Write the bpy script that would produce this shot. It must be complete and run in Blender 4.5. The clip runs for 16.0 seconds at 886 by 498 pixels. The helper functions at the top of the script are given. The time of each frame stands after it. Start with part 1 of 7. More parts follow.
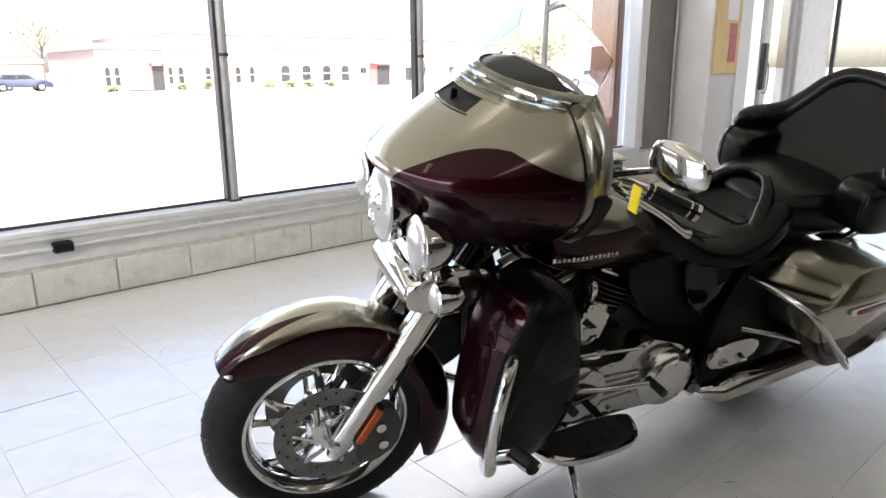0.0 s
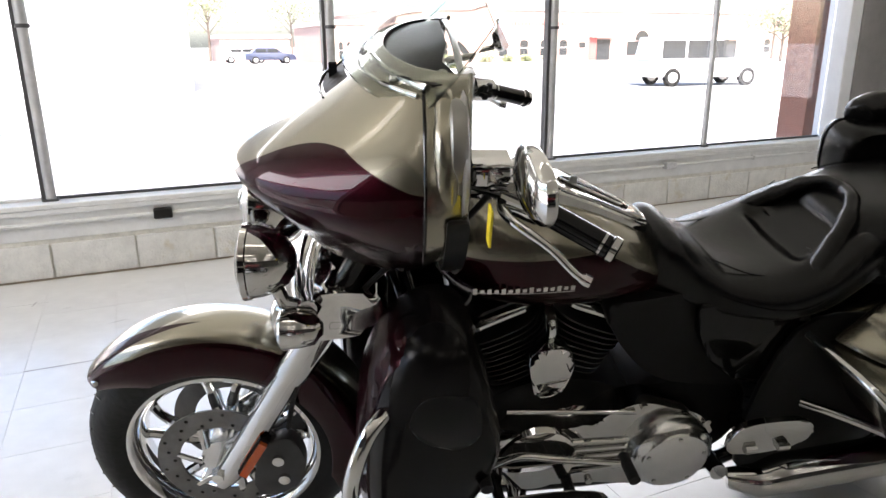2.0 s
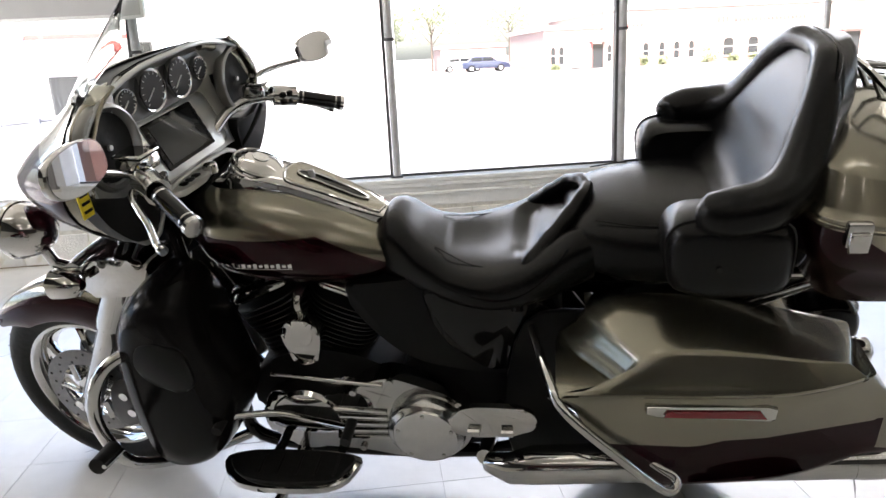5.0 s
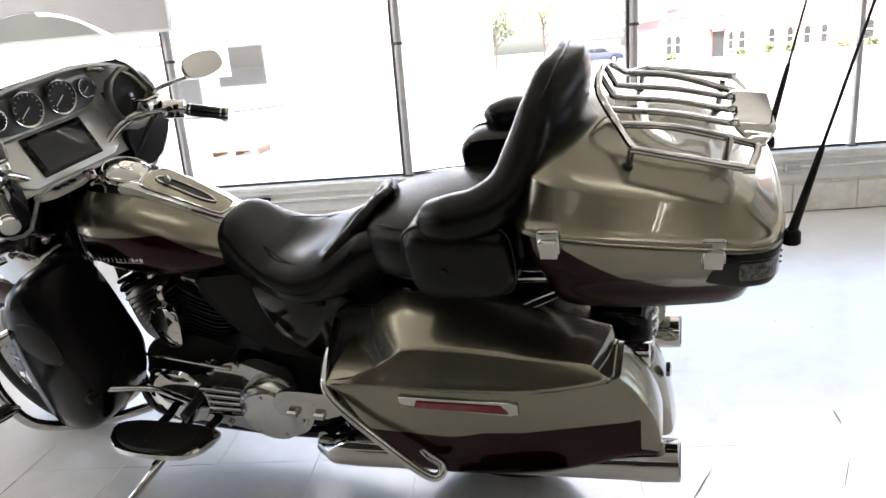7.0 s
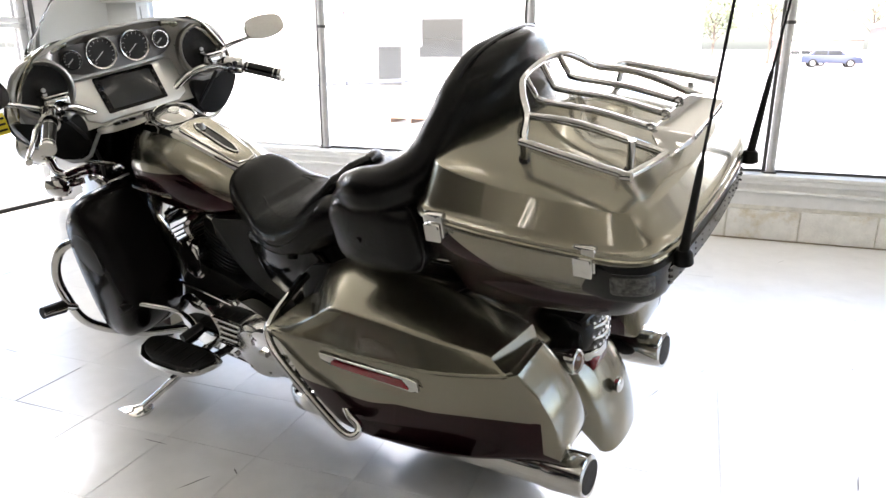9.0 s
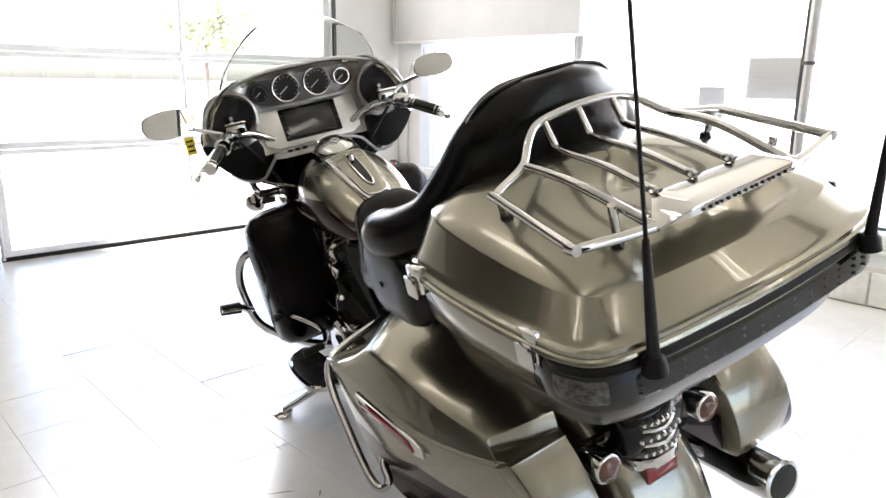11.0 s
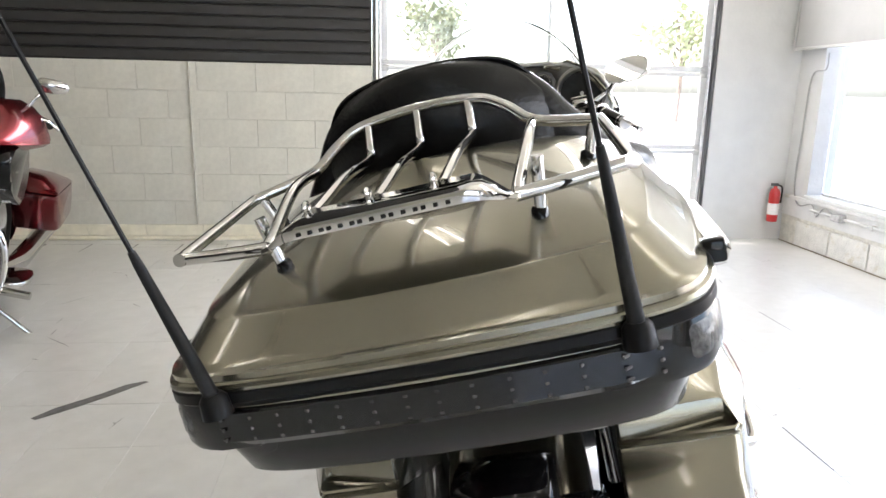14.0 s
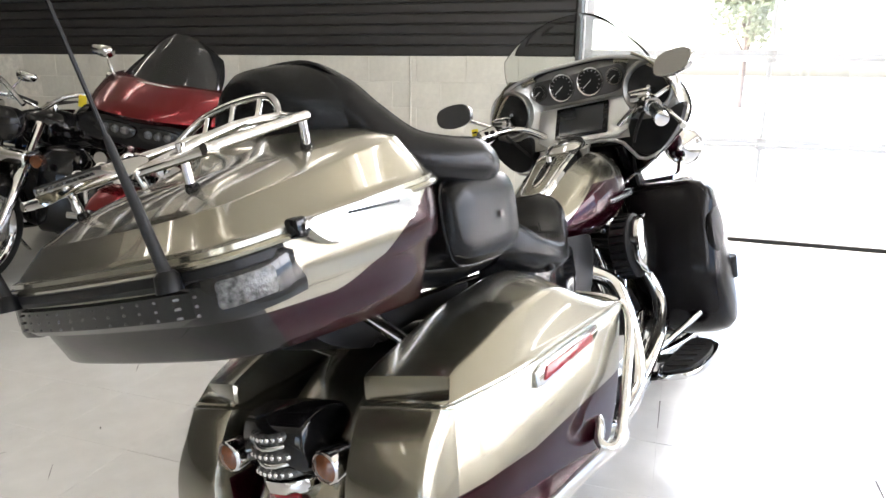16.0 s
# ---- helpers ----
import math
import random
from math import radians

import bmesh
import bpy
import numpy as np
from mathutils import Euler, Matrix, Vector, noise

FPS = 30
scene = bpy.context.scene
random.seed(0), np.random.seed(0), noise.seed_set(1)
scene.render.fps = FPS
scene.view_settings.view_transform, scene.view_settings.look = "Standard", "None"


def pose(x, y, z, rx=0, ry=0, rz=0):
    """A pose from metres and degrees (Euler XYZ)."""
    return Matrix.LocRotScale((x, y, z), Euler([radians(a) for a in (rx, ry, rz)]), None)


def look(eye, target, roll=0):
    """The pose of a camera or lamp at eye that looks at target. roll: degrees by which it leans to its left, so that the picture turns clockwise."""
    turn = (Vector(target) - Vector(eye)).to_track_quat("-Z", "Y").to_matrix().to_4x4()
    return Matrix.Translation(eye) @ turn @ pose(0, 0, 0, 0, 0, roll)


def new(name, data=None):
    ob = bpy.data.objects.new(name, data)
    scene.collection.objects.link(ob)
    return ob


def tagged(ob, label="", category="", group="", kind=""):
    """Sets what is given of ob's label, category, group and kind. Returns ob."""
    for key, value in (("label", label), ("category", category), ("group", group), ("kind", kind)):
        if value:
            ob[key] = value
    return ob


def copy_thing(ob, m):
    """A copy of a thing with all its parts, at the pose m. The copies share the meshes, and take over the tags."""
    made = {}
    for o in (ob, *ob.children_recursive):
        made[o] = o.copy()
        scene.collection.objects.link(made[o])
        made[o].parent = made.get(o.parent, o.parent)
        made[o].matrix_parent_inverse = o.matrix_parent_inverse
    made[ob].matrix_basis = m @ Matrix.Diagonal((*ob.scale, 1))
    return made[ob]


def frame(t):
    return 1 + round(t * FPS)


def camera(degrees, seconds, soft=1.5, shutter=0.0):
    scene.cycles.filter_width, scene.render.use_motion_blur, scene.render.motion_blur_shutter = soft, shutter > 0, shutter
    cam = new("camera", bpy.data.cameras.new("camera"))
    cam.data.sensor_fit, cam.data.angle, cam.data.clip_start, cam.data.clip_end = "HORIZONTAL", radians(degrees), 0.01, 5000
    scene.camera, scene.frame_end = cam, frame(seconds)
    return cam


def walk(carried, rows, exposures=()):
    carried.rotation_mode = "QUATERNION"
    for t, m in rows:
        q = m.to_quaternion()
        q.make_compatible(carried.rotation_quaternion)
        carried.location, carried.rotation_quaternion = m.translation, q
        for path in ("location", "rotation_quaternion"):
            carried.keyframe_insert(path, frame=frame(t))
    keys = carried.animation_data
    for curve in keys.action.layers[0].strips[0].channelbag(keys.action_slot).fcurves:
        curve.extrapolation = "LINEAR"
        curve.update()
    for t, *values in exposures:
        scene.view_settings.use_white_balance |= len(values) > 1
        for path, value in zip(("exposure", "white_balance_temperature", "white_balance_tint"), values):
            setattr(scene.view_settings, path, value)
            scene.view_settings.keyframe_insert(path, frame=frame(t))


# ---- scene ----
cam = camera(65.4, 16.0)
EXPOSURES = ((0.0, 2.38, 6600, 14), (5.0, 2.44, 6600, 14), (8.0, 2.72, 6600, 14), (10.5, 3.08, 6650, 14), (12.0, 3.02, 6400, 13), (13.5, 2.97, 6450, 13), (14.5, 3.18, 6500, 13), (16.0, 3.26, 6550, 14))
PATH = [
    (0, (0.338, 0.163, 1.24), (1.627, 1.607, 0.735), -0.4),
    (0.5, (0.538, 0.121, 1.24), (1.729, 1.643, 0.724), -0.4),
    (1, (0.719, 0.114, 1.222), (1.795, 1.714, 0.69), -1.0),
    (1.5, (0.937, 0.116, 1.229), (1.845, 1.813, 0.684), -0.5),
    (2, (1.127, 0.098, 1.226), (1.903, 1.852, 0.659), -0.4),
    (2.5, (1.334, 0.09, 1.234), (1.968, 1.907, 0.689), 0.2),
    (3, (1.505, 0.004, 1.235), (1.989, 1.873, 0.714), -1.2),
    (3.5, (1.672, -0.164, 1.237), (2.001, 1.745, 0.741), -1.8),
    (4, (1.789, -0.235, 1.216), (2.038, 1.689, 0.728), -2.1),
    (4.5, (1.968, -0.285, 1.202), (2.149, 1.641, 0.695), -2.5),
    (5, (2.123, -0.384, 1.206), (2.303, 1.535, 0.671), -2.9),
    (5.2, (2.192, -0.46, 1.207), (2.362, 1.468, 0.701), -2.1),
    (7.3, (2.919, -0.57, 1.212), (2.71, 1.347, 0.681), -3.6),
    (7.5, (2.943, -0.625, 1.226), (2.714, 1.29, 0.697), -1.9),
    (8, (3.085, -0.606, 1.204), (2.713, 1.287, 0.678), -2.1),
    (8.2, (3.15, -0.574, 1.193), (2.733, 1.308, 0.662), -1.8),
    (10.3, (3.702, -0.231, 1.182), (2.554, 1.316, 0.645), 1.6),
    (10.5, (3.725, -0.179, 1.189), (2.507, 1.322, 0.674), 1.5),
    (11, (3.8, -0.034, 1.189), (2.401, 1.318, 0.722), 0.9),
    (11.5, (3.866, 0.105, 1.192), (2.273, 1.222, 0.729), 0.7),
    (12, (3.853, 0.303, 1.183), (2.147, 1.231, 0.706), 1.2),
    (12.5, (3.859, 0.477, 1.194), (2.084, 1.259, 0.708), 1.9),
    (13, (3.98, 0.6, 1.202), (2.126, 1.187, 0.733), 2.2),
    (13.5, (4.081, 0.729, 1.194), (2.172, 1.104, 0.731), 1.5),
    (14, (4.106, 0.89, 1.187), (2.169, 1.087, 0.732), 1.2),
    (14.5, (4.124, 1.054, 1.192), (2.186, 1.047, 0.701), 1.2),
    (15, (4.21, 1.269, 1.22), (2.28, 1.014, 0.763), 0.8),
    (15.5, (4.238, 1.477, 1.229), (2.346, 1.029, 0.758), 0.6),
    (16, (4.166, 1.713, 1.219), (2.334, 1.083, 0.72), 0.7),
]
walk(cam, [(t, look(eye, target, roll)) for t, eye, target, roll in PATH], EXPOSURES)

from mathutils.bvhtree import BVHTree

# ---- light ----
world = bpy.data.worlds.new("sky")
scene.world = world
world.use_nodes = True
wn = world.node_tree.nodes
sky = wn.new("ShaderNodeTexSky")
sky.sky_type = "NISHITA"
sky.sun_disc = False
sky.sun_elevation = radians(48)
sky.sun_rotation = radians(165)
sky.air_density, sky.dust_density, sky.ozone_density = 1.0, 3.0, 1.0
wn["Background"].inputs[1].default_value = 0.15
world.node_tree.links.new(sky.outputs[0], wn["Background"].inputs[0])
sun_data = bpy.data.lights.new("sun", "SUN")
sun_data.energy, sun_data.angle, sun_data.color = 4.5, radians(6), (1.0, 0.96, 0.9)
sun_ob = new("sun", sun_data)
sun_ob.matrix_world = look((-4, 12, 34), (3, 35, 0))

# daylight through the upper part of the openings
for lx, ly, rot, w_, h_, watts in ((2.86, 4.36, 180, 7.6, 0.7, 26), (-1.36, 2.24, -90, 2.5, 0.6, 11)):
    ld = bpy.data.lights.new("window_daylight", "AREA")
    ld.shape, ld.size, ld.size_y, ld.energy, ld.color = "RECTANGLE", w_, h_, watts, (1.0, 0.985, 0.96)
    lo_ = new("window_daylight", ld)
    lo_.matrix_world = pose(lx, ly, 2.36 if ly > 4 else 2.28, 84, 0, rot)


# ---- materials ----
def mat(name, color, rough=0.5, metal=0.0, coat=0.0, vary=0.0, scale=8.0, bump=0.0, bscale=60.0, spec=0.5, coat_rough=0.03, stretch=None, vary2=0.0, scale2=1.2):
    m = bpy.data.materials.new(name)
    m.use_nodes = True
    nt = m.node_tree
    b = nt.nodes["Principled BSDF"]
    b.inputs["Base Color"].default_value = (*color, 1)
    b.inputs["Roughness"].default_value = rough
    b.inputs["Metallic"].default_value = metal
    b.inputs["Coat Weight"].default_value = coat
    b.inputs["Coat Roughness"].default_value = coat_rough
    b.inputs["Specular IOR Level"].default_value = spec
    tc = nt.nodes.new("ShaderNodeTexCoord")
    src = tc.outputs["Object"]
    if stretch:
        mp = nt.nodes.new("ShaderNodeMapping")
        mp.inputs["Scale"].default_value = stretch
        nt.links.new(src, mp.inputs[0])
        src = mp.outputs[0]
    col = None
    for amount, sc in ((vary, scale), (vary2, scale2)):
        if amount <= 0:
            continue
        n = nt.nodes.new("ShaderNodeTexNoise")
        n.inputs["Scale"].default_value = sc
        n.inputs["Detail"].default_value = 5
        n.inputs["Roughness"].default_value = 0.6
        nt.links.new(src, n.inputs["Vector"])
        r = nt.nodes.new("ShaderNodeMapRange")
        r.inputs[1].default_value, r.inputs[2].default_value = 0.3, 0.7
        r.inputs[3].default_value, r.inputs[4].default_value = 1 - amount, 1 + amount
        nt.links.new(n.outputs[0], r.inputs[0])
        mx = nt.nodes.new("ShaderNodeMix")
        mx.data_type, mx.blend_type = "RGBA", "MULTIPLY"
        mx.inputs[0].default_value = 1
        if col is None:
            mx.inputs[6].default_value = (*color, 1)
        else:
            nt.links.new(col, mx.inputs[6])
        nt.links.new(r.outputs[0], mx.inputs[7])
        col = mx.outputs[2]
    if col is not None:
        nt.links.new(col, b.inputs["Base Color"])
    if bump > 0:
        n = nt.nodes.new("ShaderNodeTexNoise")
        n.inputs["Scale"].default_value = bscale
        n.inputs["Detail"].default_value = 4
        nt.links.new(src, n.inputs["Vector"])
        bp = nt.nodes.new("ShaderNodeBump")
        bp.inputs["Strength"].default_value = bump
        bp.inputs["Distance"].default_value = 0.01
        nt.links.new(n.outputs[0], bp.inputs["Height"])
        nt.links.new(bp.outputs[0], b.inputs["Normal"])
    return m


def stained(m, color, scale, lo, hi, amount=0.8):
    """Patches of another colour over the base, where a noise passes lo to hi."""
    nt = m.node_tree
    b = nt.nodes["Principled BSDF"]
    geo = nt.nodes.new("ShaderNodeNewGeometry")
    n = nt.nodes.new("ShaderNodeTexNoise")
    n.inputs["Scale"].default_value, n.inputs["Detail"].default_value, n.inputs["Roughness"].default_value = scale, 8, 0.7
    nt.links.new(geo.outputs["Position"], n.inputs["Vector"])
    r = nt.nodes.new("ShaderNodeMapRange")
    r.inputs[1].default_value, r.inputs[2].default_value, r.inputs[4].default_value = lo, hi, amount
    nt.links.new(n.outputs[0], r.inputs[0])
    mx = nt.nodes.new("ShaderNodeMix")
    mx.data_type = "RGBA"
    old = b.inputs["Base Color"].links
    if old:
        nt.links.new(old[0].from_socket, mx.inputs[6])
    else:
        mx.inputs[6].default_value = b.inputs["Base Color"].default_value
    mx.inputs[7].default_value = (*color, 1)
    nt.links.new(r.outputs[0], mx.inputs[0])
    nt.links.new(mx.outputs[2], b.inputs["Base Color"])
    return m


def emit(name, color, strength):
    m = mat(name, color, 0.5)
    b = m.node_tree.nodes["Principled BSDF"]
    b.inputs["Emission Color"].default_value = (*color, 1)
    b.inputs["Emission Strength"].default_value = strength
    return m


def glassy(name, color=(1, 1, 1), rough=0.0, ior=1.45):
    m = mat(name, color, rough)
    b = m.node_tree.nodes["Principled BSDF"]
    b.inputs["Transmission Weight"].default_value = 1.0
    b.inputs["IOR"].default_value = ior
    return m


def two_tone(name, cond, black=None):
    """Metallic pewter over dark burgundy pearl; cond(nodes) gives a 0..1 mask from the object's own coordinates."""
    m = mat(name, PEWTER, 0.27, 0.95, 1.0, coat_rough=0.012)
    nt = m.node_tree
    b = nt.nodes["Principled BSDF"]
    b.inputs["Coat IOR"].default_value = 1.5
    tc = nt.nodes.new("ShaderNodeTexCoord")
    sep = nt.nodes.new("ShaderNodeSeparateXYZ")
    nt.links.new(tc.outputs["Object"], sep.inputs[0])

    def op(kind, a, c=0.0, e=0.0):
        n = nt.nodes.new("ShaderNodeMath")
        n.operation = kind
        for i, v in enumerate((a, c, e)):
            if isinstance(v, (int, float)):
                n.inputs[i].default_value = v
            else:
                nt.links.new(v, n.inputs[i])
        return n.outputs[0]
    mask = cond(op, sep.outputs[0], sep.outputs[1], sep.outputs[2])
    flake = nt.nodes.new("ShaderNodeTexVoronoi")
    flake.inputs["Scale"].default_value = 900
    nt.links.new(tc.outputs["Object"], flake.inputs["Vector"])
    fl = nt.nodes.new("ShaderNodeMapRange")
    fl.inputs[3].default_value, fl.inputs[4].default_value = 0.85, 1.15
    nt.links.new(flake.outputs["Distance"], fl.inputs[0])
    mx = nt.nodes.new("ShaderNodeMix")
    mx.data_type = "RGBA"
    mx.inputs[6].default_value, mx.inputs[7].default_value = (*PEWTER, 1), (*BURGUNDY, 1)
    nt.links.new(mask, mx.inputs[0])
    if black:
        mk = nt.nodes.new("ShaderNodeMix")
        mk.data_type = "RGBA"
        mk.inputs[7].default_value = (0.012, 0.0115, 0.011, 1)
        nt.links.new(mx.outputs[2], mk.inputs[6])
        nt.links.new(black(op, sep.outputs[0], sep.outputs[1], sep.outputs[2]), mk.inputs[0])
        mx = mk
    mu = nt.nodes.new("ShaderNodeMix")
    mu.data_type, mu.blend_type = "RGBA", "MULTIPLY"
    mu.inputs[0].default_value = 1
    nt.links.new(mx.outputs[2], mu.inputs[6])
    nt.links.new(fl.outputs[0], mu.inputs[7])
    nt.links.new(mu.outputs[2], b.inputs["Base Color"])
    nt.links.new(op("SUBTRACT", 0.95, op("MULTIPLY", mask, 0.25)), b.inputs["Metallic"])
    nt.links.new(op("SUBTRACT", 0.5, op("MULTIPLY", mask, 0.47)), b.inputs["Specular IOR Level"])
    nt.links.new(op("SUBTRACT", 1.0, op("MULTIPLY", mask, 0.6)), b.inputs["Coat Weight"])
    return m


PEWTER, BURGUNDY = (0.245, 0.23, 0.178), (0.017, 0.0008, 0.0032)
M_block = mat("painted_block", (0.57, 0.555, 0.485), 0.42, vary=0.05, scale=30, bump=0.16, bscale=60, vary2=0.07, scale2=2.5)
M_block_low = stained(mat("weathered_block", (0.68, 0.67, 0.63), 0.6, vary=0.1, scale=14, bump=0.6, bscale=70, vary2=0.1, scale2=3.0), (0.5, 0.42, 0.26), 5.0, 0.56, 0.7)
M_cream = mat("cream_paint", (0.72, 0.68, 0.55), 0.5, vary=0.08, scale=14, bump=0.15, bscale=50, vary2=0.12, scale2=4.0)
M_mortar = mat("painted_mortar", (0.66, 0.64, 0.57), 0.8, vary=0.15, scale=20, bump=0.4)
# near-black: the dimness of the room's unseen back is put into this colour
M_back = mat("unlit_back_wall", (0.045, 0.044, 0.042), 0.7, vary=0.06, scale=3)
M_plaster = mat("painted_plaster", (0.63, 0.63, 0.62), 0.6, vary=0.04, scale=6, bump=0.15, bscale=40, vary2=0.05)
M_ceiling = mat("ceiling_tile", (0.62, 0.6, 0.53), 0.9, vary=0.05, scale=40, bump=0.3)
M_slat = mat("charcoal_slatwall", (0.022, 0.0205, 0.0195), 0.45, vary=0.15, scale=10)
M_tile = stained(stained(mat("vinyl_tile", (0.6, 0.595, 0.57), 0.3, coat=0.7, coat_rough=0.22, vary=0.04, scale=9, vary2=0.06, scale2=2.3, bump=0.05, bscale=25, spec=0.9), (0.36, 0.35, 0.33), 3.3, 0.6, 0.8, 0.55), (0.3, 0.28, 0.25), 38.0, 0.69, 0.76, 0.6)
M_joint = mat("tile_joint", (0.54, 0.535, 0.515), 0.4, vary=0.2, scale=14)
M_scuff = mat("dark_scuff", (0.12, 0.115, 0.11), 0.6, vary=0.3, scale=40)
M_sill = stained(mat("painted_sill", (0.68, 0.68, 0.66), 0.45, vary=0.07, scale=12, bump=0.1), (0.5, 0.46, 0.38), 7.0, 0.58, 0.75, 0.5)
M_mull = mat("grey_mullion_paint", (0.42, 0.42, 0.41), 0.35, 0.2, vary=0.15, scale=14)
M_mull_dark = mat("dark_mullion", (0.05, 0.05, 0.05), 0.5, vary=0.2, scale=14)
M_glass = glassy("window_glass")
M_asphalt = mat("asphalt", (0.3, 0.3, 0.3), 0.9, vary=0.15, scale=3, bump=0.4, bscale=30, vary2=0.12, scale2=0.15)
M_doorskin = mat("painted_door_panel", (0.66, 0.67, 0.68), 0.4, vary=0.05, scale=6, bump=0.1)
M_frame_dark = mat("dark_door_frame", (0.08, 0.08, 0.08), 0.5, vary=0.2)
M_galv = mat("galvanised_steel", (0.55, 0.55, 0.55), 0.4, 0.8, vary=0.2, scale=30)
M_yellow = mat("yellow_paint", (0.62, 0.42, 0.12), 0.5, vary=0.08)
M_brick = mat("red_brick", (0.3, 0.13, 0.09), 0.85, vary=0.25, scale=25, bump=0.5, bscale=60)
M_sign = mat("grey_sign_panel", (0.38, 0.38, 0.37), 0.6, vary=0.06, scale=3)
M_signframe = mat("sign_frame", (0.6, 0.6, 0.58), 0.4, 0.5)
M_red_ext = mat("red_enamel", (0.5, 0.02, 0.02), 0.3, coat=0.6)
M_black_rubber = mat("black_rubber", (0.009, 0.009, 0.009), 0.6, vary=0.2, scale=60, bump=0.2, spec=0.25)
M_darkwall = mat("dark_grey_paint", (0.2, 0.19, 0.185), 0.55, vary=0.1, scale=6, bump=0.1)
M_paper = mat("white_paper", (0.75, 0.75, 0.74), 0.6, vary=0.05)
M_redprint = mat("red_print", (0.45, 0.1, 0.09), 0.6, vary=0.3, scale=30)
M_roof = mat("pale_roof_edge", (0.6, 0.56, 0.54), 0.8, vary=0.1)
M_palebrick = mat("far_brick", (0.42, 0.3, 0.265), 0.9, vary=0.12, scale=6, bump=0.3, bscale=10)
M_whitewall = mat("white_render", (0.72, 0.72, 0.71), 0.85, vary=0.05, scale=1.5)
M_darkglass = mat("dark_window_glass", (0.03, 0.033, 0.035), 0.08, spec=0.6)
M_shutter = mat("grey_shutter", (0.42, 0.42, 0.44), 0.5, vary=0.05)
M_carwhite = mat("silver_car_paint", (0.6, 0.6, 0.6), 0.3, 0.3, 0.8)
M_carblue = mat("dark_blue_car_paint", (0.03, 0.04, 0.08), 0.3, 0.2, 0.8)
M_cargrey = mat("grey_car_paint", (0.16, 0.17, 0.19), 0.3, 0.3, 0.8)
M_green = mat("green_container_paint", (0.05, 0.22, 0.16), 0.6, vary=0.15)
M_steelblue = mat("grey_blue_steel", (0.16, 0.17, 0.2), 0.5, 0.3, vary=0.15)
M_wood = mat("weathered_wood", (0.28, 0.19, 0.14), 0.85, vary=0.3, scale=8, bump=0.4)
M_leaf = mat("spring_leaves", (0.2, 0.225, 0.12), 0.7, vary=0.35, scale=3)
M_leaf2 = mat("deep_leaves", (0.16, 0.18, 0.11), 0.7, vary=0.35, scale=3)
M_bark = mat("bark", (0.14, 0.11, 0.09), 0.9, vary=0.3, scale=10, bump=0.5)
M_grass = mat("dry_lawn_grass", (0.42, 0.42, 0.34), 0.9, vary=0.25, scale=2, bump=0.5, bscale=30)
M_tube = emit("fluorescent_tube", (1.0, 0.95, 0.84), 2.9)


# ---- mesh helpers ----
def finish(bm, name, material, parent=None, label="", smooth=None, m=None):
    if m is not None:
        bm.transform(m)
    bmesh.ops.recalc_face_normals(bm, faces=bm.faces)
    me = bpy.data.meshes.new(name)
    if smooth is not None:
        for f in bm.faces:
            f.smooth = True
        for e in bm.edges:
            if len(e.link_faces) == 2 and e.calc_face_angle(0) > radians(smooth):
                e.smooth = False
    bm.to_mesh(me)
    bm.free()
    me.materials.append(material)
    ob = new(name, me)
    if parent is not None:
        ob.parent = parent
    if label:
        ob["label"] = label
    return ob


def box(bm, lo, hi, bevel=0.0, seg=1):
    r = bmesh.ops.create_cube(bm, size=1.0)
    vs = r["verts"]
    lo, hi = Vector(lo), Vector(hi)
    for v in vs:
        v.co = Vector((lo[i] + (v.co[i] + 0.5) * (hi[i] - lo[i]) for i in range(3)))
    if bevel > 0:
        es = list({e for v in vs for e in v.link_edges})
        bmesh.ops.bevel(bm, geom=es, offset=bevel, segments=seg, profile=0.5, affect="EDGES")
    return vs


def boxed(lo, hi, bevel=0.0, seg=1):
    bm = bmesh.new()
    box(bm, lo, hi, bevel, seg)
    return bm


def crom(pts, n=6, closed=False):
    """Catmull-Rom through the points."""
    pts = [Vector(p) for p in pts]
    k = len(pts)
    if k < 3:
        return pts
    out = []
    for i in range(k if closed else k - 1):
        a, b, c, d = (pts[(i + j) % k] if closed else pts[min(max(i + j, 0), k - 1)] for j in (-1, 0, 1, 2))
        for s in range(n):
            t = s / n
            out.append(0.5 * (2 * b + (c - a) * t + (2 * a - 5 * b + 4 * c - d) * t * t + (3 * b - a - 3 * c + d) * t ** 3))
    if not closed:
        out.append(pts[-1])
    return out


def sweep(bm, pts, r, sides=10, closed=False, caps=True, flat=1.0):
    """A round bar along the points; r is one radius or one a point."""
    pts = [Vector(p) for p in pts]
    n = len(pts)
    rs = r if isinstance(r, (list, tuple)) else [r] * n
    if len(rs) != n:
        rs = [rs[min(int(i * len(rs) / n), len(rs) - 1)] for i in range(n)]
    rings, up = [], None
    for i in range(n):
        t = (pts[(i + 1) % n] - pts[i - 1]) if closed else (pts[min(i + 1, n - 1)] - pts[max(i - 1, 0)])
        t.normalize()
        if up is None:
            up = t.orthogonal().normalized()
        up = (up - t * up.dot(t)).normalized()
        side = t.cross(up)
        rings.append([bm.verts.new(pts[i] + rs[i] * (math.cos(a) * up + flat * math.sin(a) * side)) for a in (2 * math.pi * j / sides for j in range(sides))])
    for i in range(n if closed else n - 1):
        a, b = rings[i], rings[(i + 1) % n]
        for j in range(sides):
            bm.faces.new((a[j], a[(j + 1) % sides], b[(j + 1) % sides], b[j]))
    if caps and not closed:
        bm.faces.new(rings[0][::-1])
        bm.faces.new(rings[-1])
    return rings


